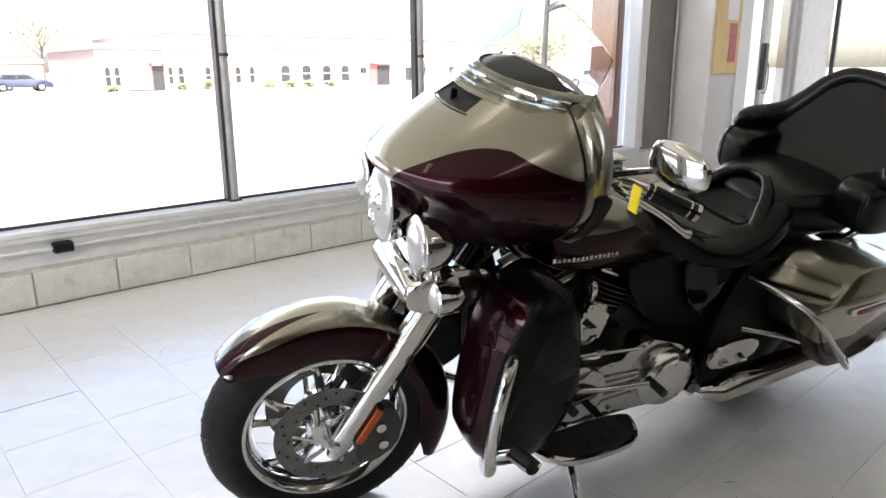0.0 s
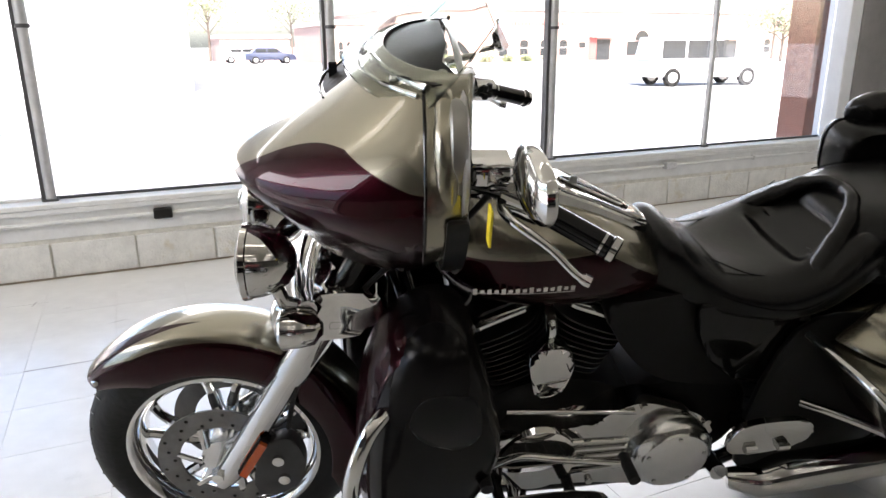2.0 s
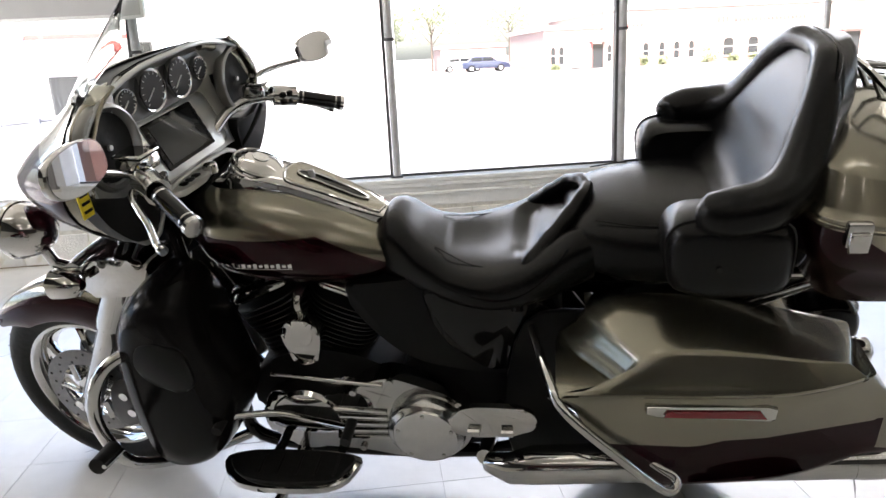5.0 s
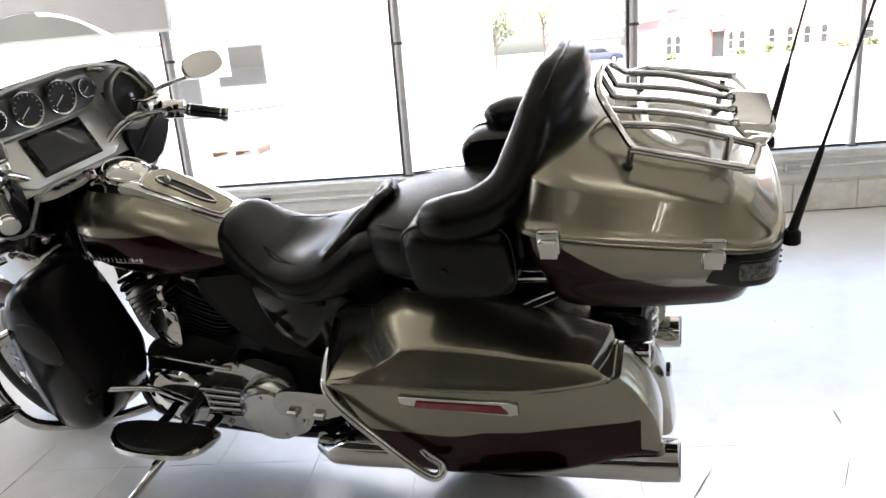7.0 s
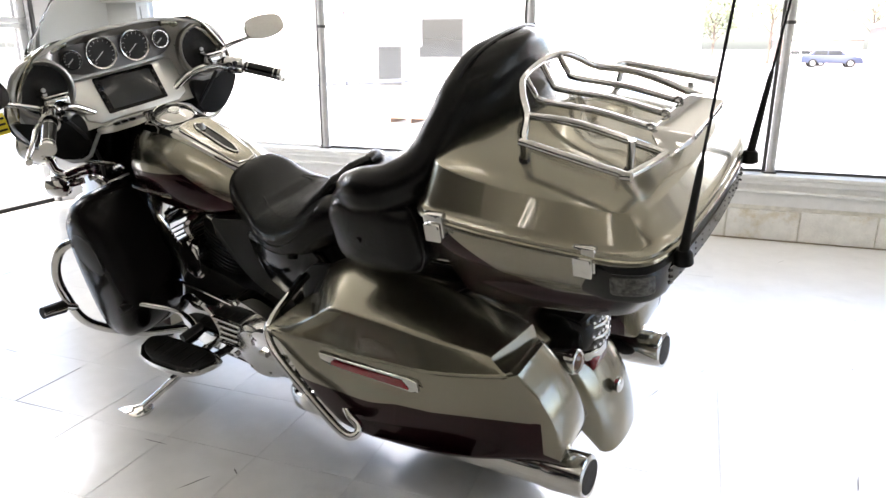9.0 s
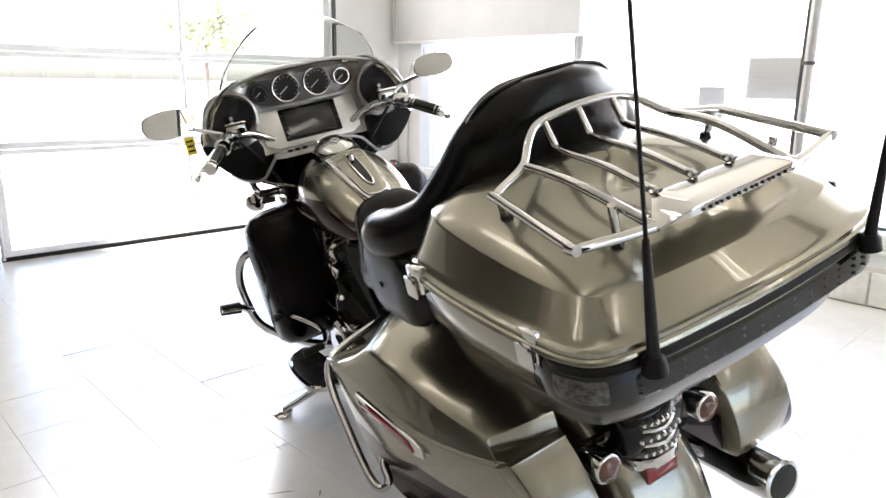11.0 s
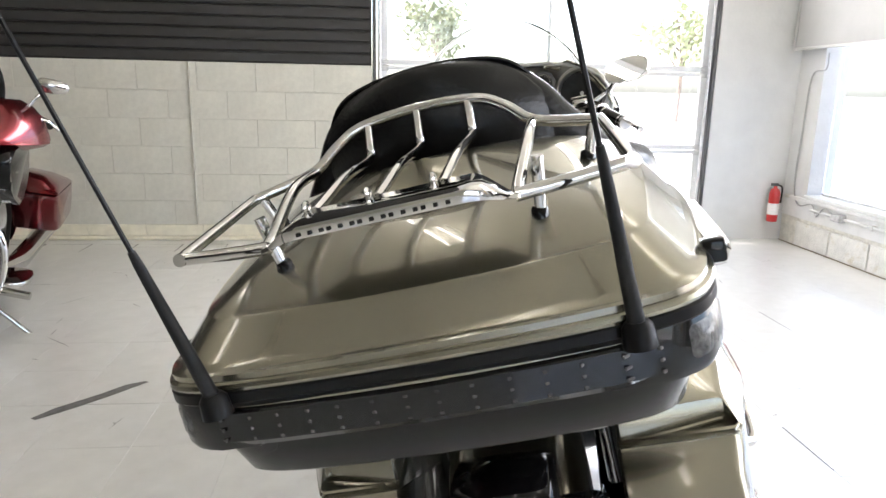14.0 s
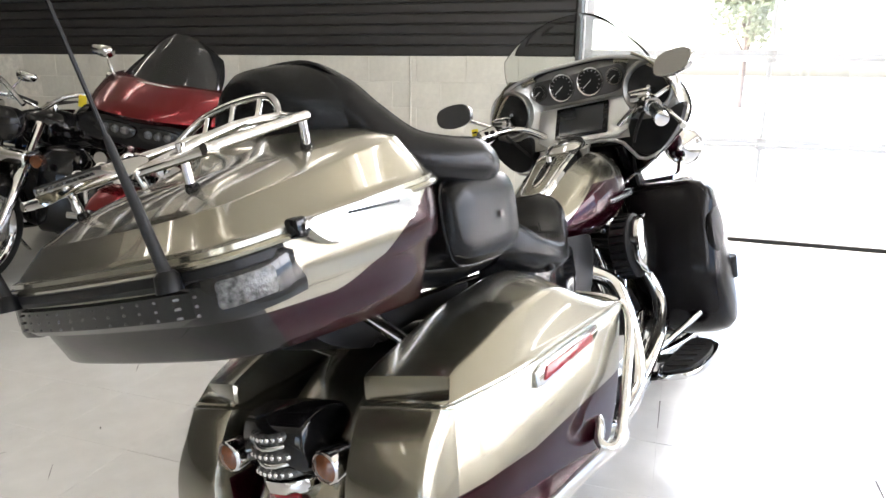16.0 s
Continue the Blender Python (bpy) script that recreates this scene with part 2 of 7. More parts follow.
def bar(pts, r, sides=10, smooth_n=0, closed=False):
    bm = bmesh.new()
    sweep(bm, crom(pts, smooth_n, closed) if smooth_n else pts, r, sides, closed)
    return bm


def loft(bm, rings, caps=True, closed=False):
    vr = [[bm.verts.new(p) for p in ring] for ring in rings]
    m = len(vr[0])
    for i in range(len(vr) if closed else len(vr) - 1):
        a, b = vr[i], vr[(i + 1) % len(vr)]
        for j in range(m):
            bm.faces.new((a[j], a[(j + 1) % m], b[(j + 1) % m], b[j]))
    if caps and not closed:
        bm.faces.new(vr[0][::-1])
        bm.faces.new(vr[-1])
    return vr


def lathe(bm, profile, axis="y", at=(0, 0, 0), sides=32, m=None):
    """A turned solid: profile of (along, radius); axis through at."""
    rings = []
    for a, r in profile:
        ring = []
        for j in range(sides):
            u, v = r * math.cos(2 * math.pi * j / sides), r * math.sin(2 * math.pi * j / sides)
            p = {"x": (a, u, v), "y": (v, a, u), "z": (u, v, a)}[axis]
            p = Vector(p)
            if m is not None:
                p = m @ p
            ring.append(p + Vector(at))
        rings.append(ring)
    loft(bm, rings)


def turned(profile, axis="y", at=(0, 0, 0), sides=32, m=None):
    bm = bmesh.new()
    lathe(bm, profile, axis, at, sides, m)
    return bm


def oval(cx, cy, cz, hw, hh, n=28, e=2.4, plane="yz", top=None):
    """A ring of super-ellipse points; hw along y (or x), hh along z; top: another half height for the upper half."""
    out = []
    for j in range(n):
        a = 2 * math.pi * j / n
        c, s = math.cos(a), math.sin(a)
        u = hw * math.copysign(abs(c) ** (2 / e), c)
        h = hh if (s < 0 or top is None) else top
        v = h * math.copysign(abs(s) ** (2 / e), s)
        out.append({"yz": (cx, cy + u, cz + v), "xz": (cx + u, cy, cz + v), "xy": (cx + u, cy + v, cz)}[plane])
    return out


def prism(outline, lo, hi, axis="y", bevel=0.0, seg=2):
    """A plate cut to an outline of (a, b) pairs, from lo to hi along the axis."""
    bm = bmesh.new()
    place = {"y": lambda a, b, c: (a, c, b), "x": lambda a, b, c: (c, a, b), "z": lambda a, b, c: (a, b, c)}[axis]
    v0 = [bm.verts.new(place(a, b, lo)) for a, b in outline]
    v1 = [bm.verts.new(place(a, b, hi)) for a, b in outline]
    n = len(outline)
    f0, f1 = bm.faces.new(v0[::-1]), bm.faces.new(v1)
    for i in range(n):
        bm.faces.new((v0[i], v0[(i + 1) % n], v1[(i + 1) % n], v1[i]))
    if bevel > 0:
        es = list(f0.edges) + list(f1.edges)
        bmesh.ops.bevel(bm, geom=es, offset=bevel, segments=seg, profile=0.5, affect="EDGES")
    return bm


def rounded(pts, n=5):
    """A closed smooth outline through (a, b) pairs."""
    return [(p.x, p.y) for p in crom([(a, b, 0) for a, b in pts], n, True)]


def thing(name, label, category, m=None, group="", kind=""):
    ob = new(name)
    if m is not None:
        ob.matrix_world = m
    return tagged(ob, label, category, group, kind)


def solid(name, lo, hi, material, label="", category="", kind="", bevel=0.0, parent=None, group=""):
    ob = finish(boxed(lo, hi, bevel), name, material, parent)
    return tagged(ob, label, category, group, kind)


# ---- the room ----
FACE, PANE, SILL = 4.29, 4.375, 0.42          # inner face of the window wall, its glass and its sill
WEST, EAST, SOUTH, TOP = -1.31, 10.4, -7.5, 3.3
CORNER = 6.72                                  # end of the glazing

floor = solid("floor", (WEST - 0.6, SOUTH - 0.2, -0.12), (EAST + 0.3, FACE + 0.3, -0.003), M_joint, "worn pale vinyl tile floor with scuffs", "floor", "structure")
solid("ceiling", (WEST - 0.6, SOUTH - 0.2, TOP), (EAST + 0.3, FACE + 0.5, TOP + 0.15), M_ceiling, "plain off-white showroom ceiling", "ceiling", "structure")

# window wall: two courses of block, a painted sill, pipe mullions, glass
wall_north = solid("wall_north", (WEST - 0.3, FACE + 0.012, -0.1), (EAST, FACE + 0.2, 0.39), M_mortar, "low painted block wall under the shop windows", "wall", "structure")
solid("window_sill", (-1.0, FACE - 0.025, 0.392), (CORNER + 0.1, FACE + 0.22, SILL), M_sill, "wide painted sill below the shop windows", "sill", "structure", 0.004)
solid("header", (WEST - 0.3, FACE, 2.75), (EAST, FACE + 0.2, TOP), M_plaster, "plain painted wall above the shop windows", "wall", "structure")
solid("corner_pier", (WEST - 0.3, FACE, 0.392), (-1.0, FACE + 0.2, 2.75), M_plaster, "painted pier in the corner by the door", "wall", "structure")
solid("sill_apron", (-1.2, FACE - 0.018, 0.36), (CORNER + 0.1, FACE + 0.011, 0.3915), M_sill, "painted board under the sill", "trim", "structure", 0.004)
solid("wall_band", (WEST, FACE - 0.0, 0.222), (7.39, FACE + 0.0115, 0.3595), M_sill, "smooth painted band above the blocks", "trim", "structure", 0.002)
MULLIONS = (0.653, 2.266, 3.855)
for x in MULLIONS:
    post = thing("mullion", "grey painted pipe mullion with a joint collar", "mullion", pose(x, PANE, 0), "window mullions", "structure")
    finish(turned([(SILL, 0.026), (1.33, 0.026)], "z", (0.014, -0.01, 0), 16), "lower_pipe", M_mull, post, smooth=40)
    finish(turned([(1.342, 0.029), (2.75, 0.029)], "z", (0.014, -0.01, 0), 16), "upper_pipe", M_mull, post, smooth=40)
    finish(turned([(1.325, 0.036), (1.345, 0.036)], "z", (0.014, -0.01, 0), 16), "collar", M_mull_dark, post, smooth=40)
    finish(boxed((-0.034, -0.01, SILL), (-0.014, 0.05, 2.75)), "fin", M_mull_dark, post)
    finish(boxed((-0.03, -0.04, SILL), (0.05, 0.03, SILL + 0.012), 0.003), "foot", M_mull_dark, post)
thin = thing("mullion", "thin dark steel mullion between two panes", "mullion", pose(5.341, PANE, 0), "window mullions", "structure")
finish(boxed((-0.016, -0.02, SILL), (0.016, 0.02, 2.75), 0.003), "bar", M_mull, thin)
finish(boxed((-0.028, -0.03, SILL), (0.028, 0.03, SILL + 0.012), 0.003), "foot", M_mull_dark, thin)
edges = [-1.0, *MULLIONS, 5.341, CORNER]
for i in range(5):
    w = thing(f"window_{i + 1}", "tall clear shop window pane", "window", pose(0, PANE + 0.03, 0), "", "structure")
    p = finish(boxed((edges[i] + 0.02, 0, SILL + 0.01), (edges[i + 1] - 0.02, 0.006, 2.75)), "pane", M_glass, w)
    p.visible_shadow = False
    finish(boxed((edges[i] + 0.03, -0.012, SILL), (edges[i + 1] - 0.03, 0.018, SILL + 0.016), 0.003), "glazing_bead", M_mull_dark if i else M_sill, w)

# conduit along the window wall
conduit = thing("conduit", "painted electrical conduit clipped along the block wall", "conduit")
finish(bar([(-0.9, FACE - 0.02, 0.315), (6.6, FACE - 0.02, 0.315)], 0.011, 10), "pipe", M_sill, conduit, smooth=50)
for x, dark in ((1.22, True), (4.9, False), (-0.55, False)):
    finish(boxed((x - 0.05, FACE - 0.06, 0.29), (x + 0.05, FACE - 0.002, 0.345), 0.006), "junction_box", M_black_rubber if dark else M_galv, conduit)
for x in (-0.2, 2.0, 3.2, 5.8):
    finish(boxed((x - 0.012, FACE - 0.035, 0.298), (x + 0.012, FACE - 0.001, 0.332), 0.003), "clip", M_sill, conduit)

# garage-door wall
DOOR0, DOOR1, DOORTOP = 0.93, 3.56, 2.75
wall_west = solid("wall_west", (WEST - 0.25, SOUTH, -0.1), (WEST - 0.012, DOOR0 - 0.06, 1.338), M_mortar, "painted concrete block wall beside the garage door", "wall", "structure")
solid("wall_west_upper", (WEST - 0.25, SOUTH, 1.338), (WEST - 0.03, DOOR0 - 0.06, TOP), M_slat, "dark backing above the block wall", "wall", "structure")
solid("wall_corner", (WEST - 0.25, DOOR1 + 0.03, -0.1), (WEST, FACE + 0.012, TOP), M_plaster, "smooth painted wall by the corner", "wall", "structure")
solid("wall_over_door", (WEST - 0.25, DOOR0 - 0.06, DOORTOP), (WEST, DOOR1 + 0.03, TOP), M_plaster, "painted wall over the garage door", "wall", "structure")
slats = thing("slatwall", "charcoal horizontal slat panelling above the blocks", "panelling", None, "", "structure")
z = 1.345
while z < TOP - 0.05:
    finish(boxed((WEST - 0.03, SOUTH + 0.05, z), (WEST, DOOR0 - 0.065, z + 0.07), 0.006), "slat", M_slat, slats)
    z += 0.082
frame_w = thing("door_frame", "dark steel garage door frame with rusty edge", "door frame", None, "", "structure")
finish(boxed((WEST - 0.2, DOOR0 - 0.055, 0), (WEST + 0.012, DOOR0 - 0.025, DOORTOP), 0.004), "jamb", M_frame_dark, frame_w)
finish(boxed((WEST - 0.2, DOOR1 - 0.002, 0), (WEST + 0.005, DOOR1 + 0.026, DOORTOP), 0.004), "jamb", M_frame_dark, frame_w)
finish(bar([(WEST - 0.0, DOOR0 - 0.0, 0.02), (WEST - 0.0, DOOR0 - 0.0, 2.7)], 0.012, 8), "track", M_galv, frame_w, smooth=50)
finish(bar([(WEST - 0.0, DOOR1 - 0.03, 0.02), (WEST - 0.0, DOOR1 - 0.03, 2.7)], 0.012, 8), "track", M_galv, frame_w, smooth=50)
gdoor = thing("garage_door", "closed glazed sectional garage door in white frames", "garage door", pose(WEST - 0.06, 0, 0), "", "structure")
M_doorglass = glassy("door_glass")
rows = [0.03, 0.735, 1.35, 1.97, 2.6]
for i in range(4):
    z0, z1 = rows[i], rows[i + 1] - 0.006
    finish(boxed((-0.02, DOOR0 + 0.0, z0), (0.02, DOOR1 - 0.01, z0 + 0.04), 0.003), "rail", M_doorskin, gdoor)
    finish(boxed((-0.02, DOOR0 + 0.0, z1 - 0.03), (0.02, DOOR1 - 0.01, z1), 0.003), "rail", M_doorskin, gdoor)
    n = 2
    for k in range(n + 1):
        y = DOOR0 + 0.05 + k * (DOOR1 - DOOR0 - 0.11) / n
        finish(boxed((-0.018, y - 0.012 if k else y - 0.048, z0 + 0.042), (0.018, y + 0.012 if k < n else y + 0.048, z1 - 0.032), 0.003), "stile", M_doorskin, gdoor)
    for k in range(n):
        y = DOOR0 + 0.05 + k * (DOOR1 - DOOR0 - 0.11) / n
        p = finish(boxed((-0.004, y + 0.014, z0 + 0.042), (0.004, y + (DOOR1 - DOOR0 - 0.11) / n - 0.014, z1 - 0.032)), "pane", M_doorglass, gdoor)
        p.visible_shadow = False
    if i:
        for y in (DOOR0 + 0.04, (DOOR0 + DOOR1) / 2, DOOR1 - 0.05):
            h = finish(boxed((0.021, y - 0.03, z0 - 0.045), (0.027, y + 0.03, z0 + 0.04), 0.002), "hinge", M_galv, gdoor)
            finish(bar([(0.032, y - 0.035, z0 - 0.003), (0.032, y + 0.035, z0 - 0.003)], 0.008, 8), "hinge_pin", M_galv, gdoor, smooth=50)
finish(boxed((-0.02, DOOR0, 0.0), (0.02, DOOR1 - 0.01, 0.028)), "bottom_seal", M_black_rubber, gdoor)
solid("curb", (WEST, SOUTH, -0.002), (WEST + 0.06, DOOR0 - 0.1, 0.03), M_cream, "worn cement fillet along the wall foot", "curb", "structure", 0.012)

# far end: dark wall, pier with a yellow board, glazed entrance and brick outside
PIER = 3.86
solid("wall_jamb", (CORNER, FACE - 0.02, SILL), (CORNER + 0.14, FACE + 0.2, 2.75), M_doorskin, "white painted jamb at the glazing's end", "wall", "structure", 0.006)
solid("wall_dark", (CORNER + 0.14, FACE - 0.03, 0.392), (7.4, FACE + 0.2, TOP), M_darkwall, "dark grey painted wall panel by the pier", "wall", "structure", 0.006)
riser = thing("conduit", "vertical steel conduit in the corner", "conduit")
finish(bar([(7.33, FACE - 0.05, 0.33), (7.33, FACE - 0.05, TOP - 0.02)], 0.014, 10), "pipe", M_galv, riser, smooth=50)
finish(boxed((7.28, FACE - 0.085, 0.28), (7.38, FACE - 0.031, 0.36), 0.006), "junction_box", M_galv, riser)
solid("wall_pier", (7.4, PIER, 0), (7.97, FACE + 0.25, TOP), M_plaster, "light painted pier between window and entrance", "wall", "structure", 0.012)
board = thing("notice_board", "yellow notice board with pinned papers", "notice board", pose(7.42, PIER - 0.021, 1.17))
finish(boxed((0, 0, 0), (0.53, 0.018, 1.6), 0.004), "board", M_yellow, board)
for x, z, w, h, m_ in ((0.22, 0.55, 0.24, 0.34, M_paper), (0.3, 0.12, 0.16, 0.4, M_redprint), (0.12, 1.05, 0.25, 0.3, M_paper)):
    finish(boxed((x, -0.004, z), (x + w, -0.001, z + h)), "paper", m_, board)
door_1 = thing("door_1", "white framed glazed entrance door beside the pier", "door", pose(7.97, PIER + 0.02, 0), "", "structure")
for x0, x1 in ((0.0, 0.28), (0.62, 0.78), (1.36, 1.46)):
    finish(boxed((x0, -0.03, 0.0), (x1, 0.03, 2.4), 0.006), "stile", M_doorskin if x0 != 0.62 else M_sill, door_1)
for z0, z1 in ((0.0, 0.2), (2.2, 2.4)):
    for x0, x1 in ((0.281, 0.619), (0.781, 1.359)):
        finish(boxed((x0, -0.028, z0), (x1, 0.028, z1), 0.005), "rail", M_doorskin, door_1)
for x0, x1 in ((0.281, 0.619), (0.781, 1.359)):
    p = finish(boxed((x0, -0.004, 0.2), (x1, 0.004, 2.2)), "pane", M_glass, door_1)
    p.visible_shadow = False
finish(boxed((0.55, -0.09, 0.98), (0.63, -0.031, 1.5), 0.01), "door_closer", M_frame_dark, door_1)
finish(bar([(0.66, -0.035, 0.95), (0.66, -0.09, 0.97), (0.66, -0.09, 1.25), (0.66, -0.035, 1.27)], 0.012, 8, 4), "door_handle", M_galv, door_1, smooth=50)
solid("wall_over_entrance", (7.97, PIER - 0.03, 2.4), (EAST, PIER + 0.2, TOP), M_plaster, "painted wall over the entrance", "wall", "structure")
solid("wall_entrance_column", (9.43, PIER - 0.06, 0), (EAST, PIER + 0.2, 2.4), M_sill, "grey painted column beside the entrance", "column", "structure", 0.01)
solid("wall_east_low", (EAST, SOUTH, 0), (EAST + 0.2, PIER + 0.2, 0.42), M_block_low, "low wall under the side windows", "wall", "structure")
solid("wall_east_high", (EAST, SOUTH, 2.75), (EAST + 0.2, PIER + 0.2, TOP), M_plaster, "wall above the side windows", "wall", "structure")
solid("wall_east_back", (EAST, SOUTH, 0.42), (EAST + 0.2, -0.6, 2.75), M_block, "plain painted side wall", "wall", "structure")
side = thing("window_6", "side shop windows with dark posts", "window", pose(EAST + 0.08, 0, 0), "", "structure")
for y in (-0.58, 0.55, 1.7, 2.75, 3.77):
    finish(boxed((-0.03, y - 0.025, 0.42), (0.03, y + 0.025, 2.75), 0.004), "post", M_mull_dark, side)
p = finish(boxed((0, -0.6, 0.42), (0.006, 3.8, 2.75)), "pane", M_glass, side)
p.visible_shadow = False
# out of view; coloured near-black so paint and chrome reflect a dark room
solid("wall_south", (WEST - 0.3, SOUTH - 0.2, 0), (EAST + 0.3, SOUTH, TOP), M_back, "unseen back wall of the showroom, its dimness put into the colour", "wall", "structure")

# ceiling lights: twin fluorescent strips
strip = thing("ceiling_light", "twin-tube fluorescent strip light", "ceiling light", pose(0, 0, TOP - 0.03), "showroom strip lights")
finish(boxed((-0.6, -0.09, -0.03), (0.6, 0.09, 0.03), 0.008), "housing", M_doorskin, strip)
for y in (-0.045, 0.045):
    finish(bar([(-0.58, y, -0.055), (0.58, y, -0.055)], 0.0065, 8), "tube", M_tube, strip, smooth=50)
spots = [(x, y) for y in (-5.6, -3.9, -2.2) for x in (0.4, 3.2, 6.0, 8.6)] + [(x, y) for y in (0.2, 2.2) for x in (-0.4, 1.6, 3.6, 5.8, 8.0)]
strip.matrix_world = pose(spots[0][0], spots[0][1], TOP - 0.03)
for x, y in spots[1:]:
    copy_thing(strip, pose(x, y, TOP - 0.03))

# hanging sign in the corner window
sign = thing("hanging_sign", "plain grey rectangular sign panel hung in the window", "sign", pose(-1.27, FACE - 0.1, 1.53))
finish(boxed((0.02, 0, 0.02), (2.05, 0.035, 1.0)), "panel", M_sign, sign)
for lo, hi in (((0, -0.006, 0), (2.07, 0.041, 0.019)), ((0, -0.006, 1.001), (2.07, 0.041, 1.02)), ((0, -0.006, 0.02), (0.019, 0.041, 1.0)), ((2.051, -0.006, 0.02), (2.07, 0.041, 1.0))):
    finish(boxed(lo, hi, 0.002), "frame", M_signframe, sign)
for x in (0.3, 1.8):
    finish(bar([(x, 0.017, 1.02), (x, 0.017, TOP - 1.53)], 0.003, 6), "wire", M_galv, sign)

# cable and fire extinguisher by the corner
cable = thing("cable", "grey cable run down the corner to an outlet", "cable")
finish(bar([(-0.95, FACE - 0.012, 1.5), (-0.96, FACE - 0.012, 1.38), (-1.12, FACE - 0.012, 1.33), (-1.15, FACE - 0.012, 0.9), (-1.16, FACE - 0.012, 0.5), (-1.08, FACE - 0.012, 0.33), (-0.9, FACE - 0.014, 0.36), (-0.82, FACE - 0.02, 0.28), (-0.72, FACE - 0.03, 0.36), (-0.6, FACE - 0.03, 0.33)], 0.006, 6, 5), "cord", M_mull, cable, smooth=60)
ext = thing("fire_extinguisher", "small red fire extinguisher on the wall by the corner", "fire extinguisher", pose(WEST + 0.07, 4.17, 0.16) @ Matrix.Scale(0.78, 4))
finish(turned([(0.0, 0.03), (0.005, 0.052), (0.03, 0.055), (0.3, 0.055), (0.34, 0.045), (0.36, 0.02), (0.38, 0.018)], "z", (0, 0, 0), 20), "cylinder", M_red_ext, ext, smooth=50)
finish(boxed((-0.012, -0.05, 0.38), (0.012, 0.03, 0.41), 0.004), "handle", M_frame_dark, ext)
finish(turned([(0.08, 0.0562), (0.2, 0.0562)], "z", (0, 0, 0), 20), "label_band", M_paper, ext, smooth=50)
finish(bar([(0, 0.02, 0.39), (0, 0.075, 0.36), (0, 0.075, 0.2)], 0.009, 8, 4), "hose", M_black_rubber, ext, smooth=60)
finish(boxed((-0.068, -0.02, 0.1), (-0.05, 0.02, 0.36), 0.002), "bracket", M_galv, ext)

# ---- outside ----
LOT = -0.3
ground = solid("ground", (-900, -900, LOT - 0.4), (900, 900, LOT), M_asphalt, "pale sunlit asphalt parking lot", "ground", "structure")


def shop(name, x0, x1, y0, depth, height, wall_m, label):
    b = thing(name, label, "building", pose(x0, y0, LOT))
    finish(boxed((0, 0, 0), (x1 - x0, depth, height), 0.03), "wall", wall_m, b)
    finish(boxed((-0.15, -0.15, height), (x1 - x0 + 0.15, depth, height + 0.35), 0.03), "roof", M_roof, b)
    return b


brick = shop("brick_shop", 21.9, 80.0, 58.0, 18.0, 4.5, M_palebrick, "long low brick shop building with arched windows")
wing = shop("brick_shop_wing", 16.9, 21.9, 58.3, 14.0, 3.2, M_palebrick, "low brick wing with narrow windows and a glazed porch")


def arched(parent, x, w, z0, z1):
    h = w / 2
    outline = [(-h, z0), (h, z0), (h, z1 - 0.25), (h * 0.7, z1 - 0.07), (0, z1), (-h * 0.7, z1 - 0.07), (-h, z1 - 0.25)]
    win = finish(prism([(x + a, c) for a, c in outline], -0.04, 0.05, "y"), "window", M_darkglass, parent)
    finish(boxed((x - h - 0.08, -0.12, z0 - 0.1), (x + h + 0.08, -0.005, z0 - 0.002)), "sill", M_roof, win)
    finish(boxed((x - h, -0.06, (z0 + z1) / 2 - 0.03), (x + h, -0.041, (z0 + z1) / 2 + 0.03)), "glazing_bar", M_roof, win)


for x in (0.8, 1.5):
    arched(wing, x, 0.36, 0.45, 1.85)
finish(prism([(2.3, 0.1), (3.9, 0.1), (3.9, 1.9), (3.1, 3.0), (2.3, 1.9)], -0.5, 0.02, "y", 0.02), "porch", M_shutter, wing, "glazed gabled porch")
for x in (0.55, 1.4, 3.7, 5.1, 6.4, 7.7):
    arched(brick, x, 0.42 if x > 1 else 0.3, 0.5, 1.85)
for x in (11.0, 13.2, 15.4, 17.5):
    arched(brick, x, 0.85, 0.5, 1.95)
finish(boxed((19.3, -0.05, 1.2), (20.0, 0.03, 1.7)), "window", M_darkglass, brick)
for x, w in ((-0.9, 0.9), (21.3, 1.6)):
    e_ = finish(boxed((x, -0.05, 0.0), (x + w, 0.03, 1.95)), "entrance", M_darkglass, brick)
    finish(boxed((x - 0.9, -0.09, 0.0), (x - 0.02, -0.001, 2.15), 0.02), "entrance_pier", M_redprint, e_)
    finish(boxed((x - 0.9, -0.5, 2.17), (x + w + 0.3, -0.001, 2.3)), "canopy", M_roof, e_)
front_ = finish(boxed((25.0, -0.06, 0.45), (28.6, 0.03, 1.75)), "shopfront", M_darkglass, brick)
finish(prism([(26.8 + 0.85 * math.cos(a), 1.85 + 0.95 * math.sin(a)) for a in np.linspace(0, math.pi, 13)], -0.06, 0.03, "y"), "fanlight", M_darkglass, front_)
for x in (32.0, 35.0, 38.0, 44.0, 48.0):
    arched(brick, x, 0.85, 0.5, 1.95)
for x0, x1, h in ((1.0, 3.5, 0.22), (9.9, 10.8, 0.5), (11.4, 17.6, 0.34)):
    xx = x0
    while xx < x1:
        finish(boxed((xx, -0.06, 3.2), (xx + 0.24, -0.005, 3.2 + h)), "sign_letter_bar", M_redprint, brick)
        xx += 0.36
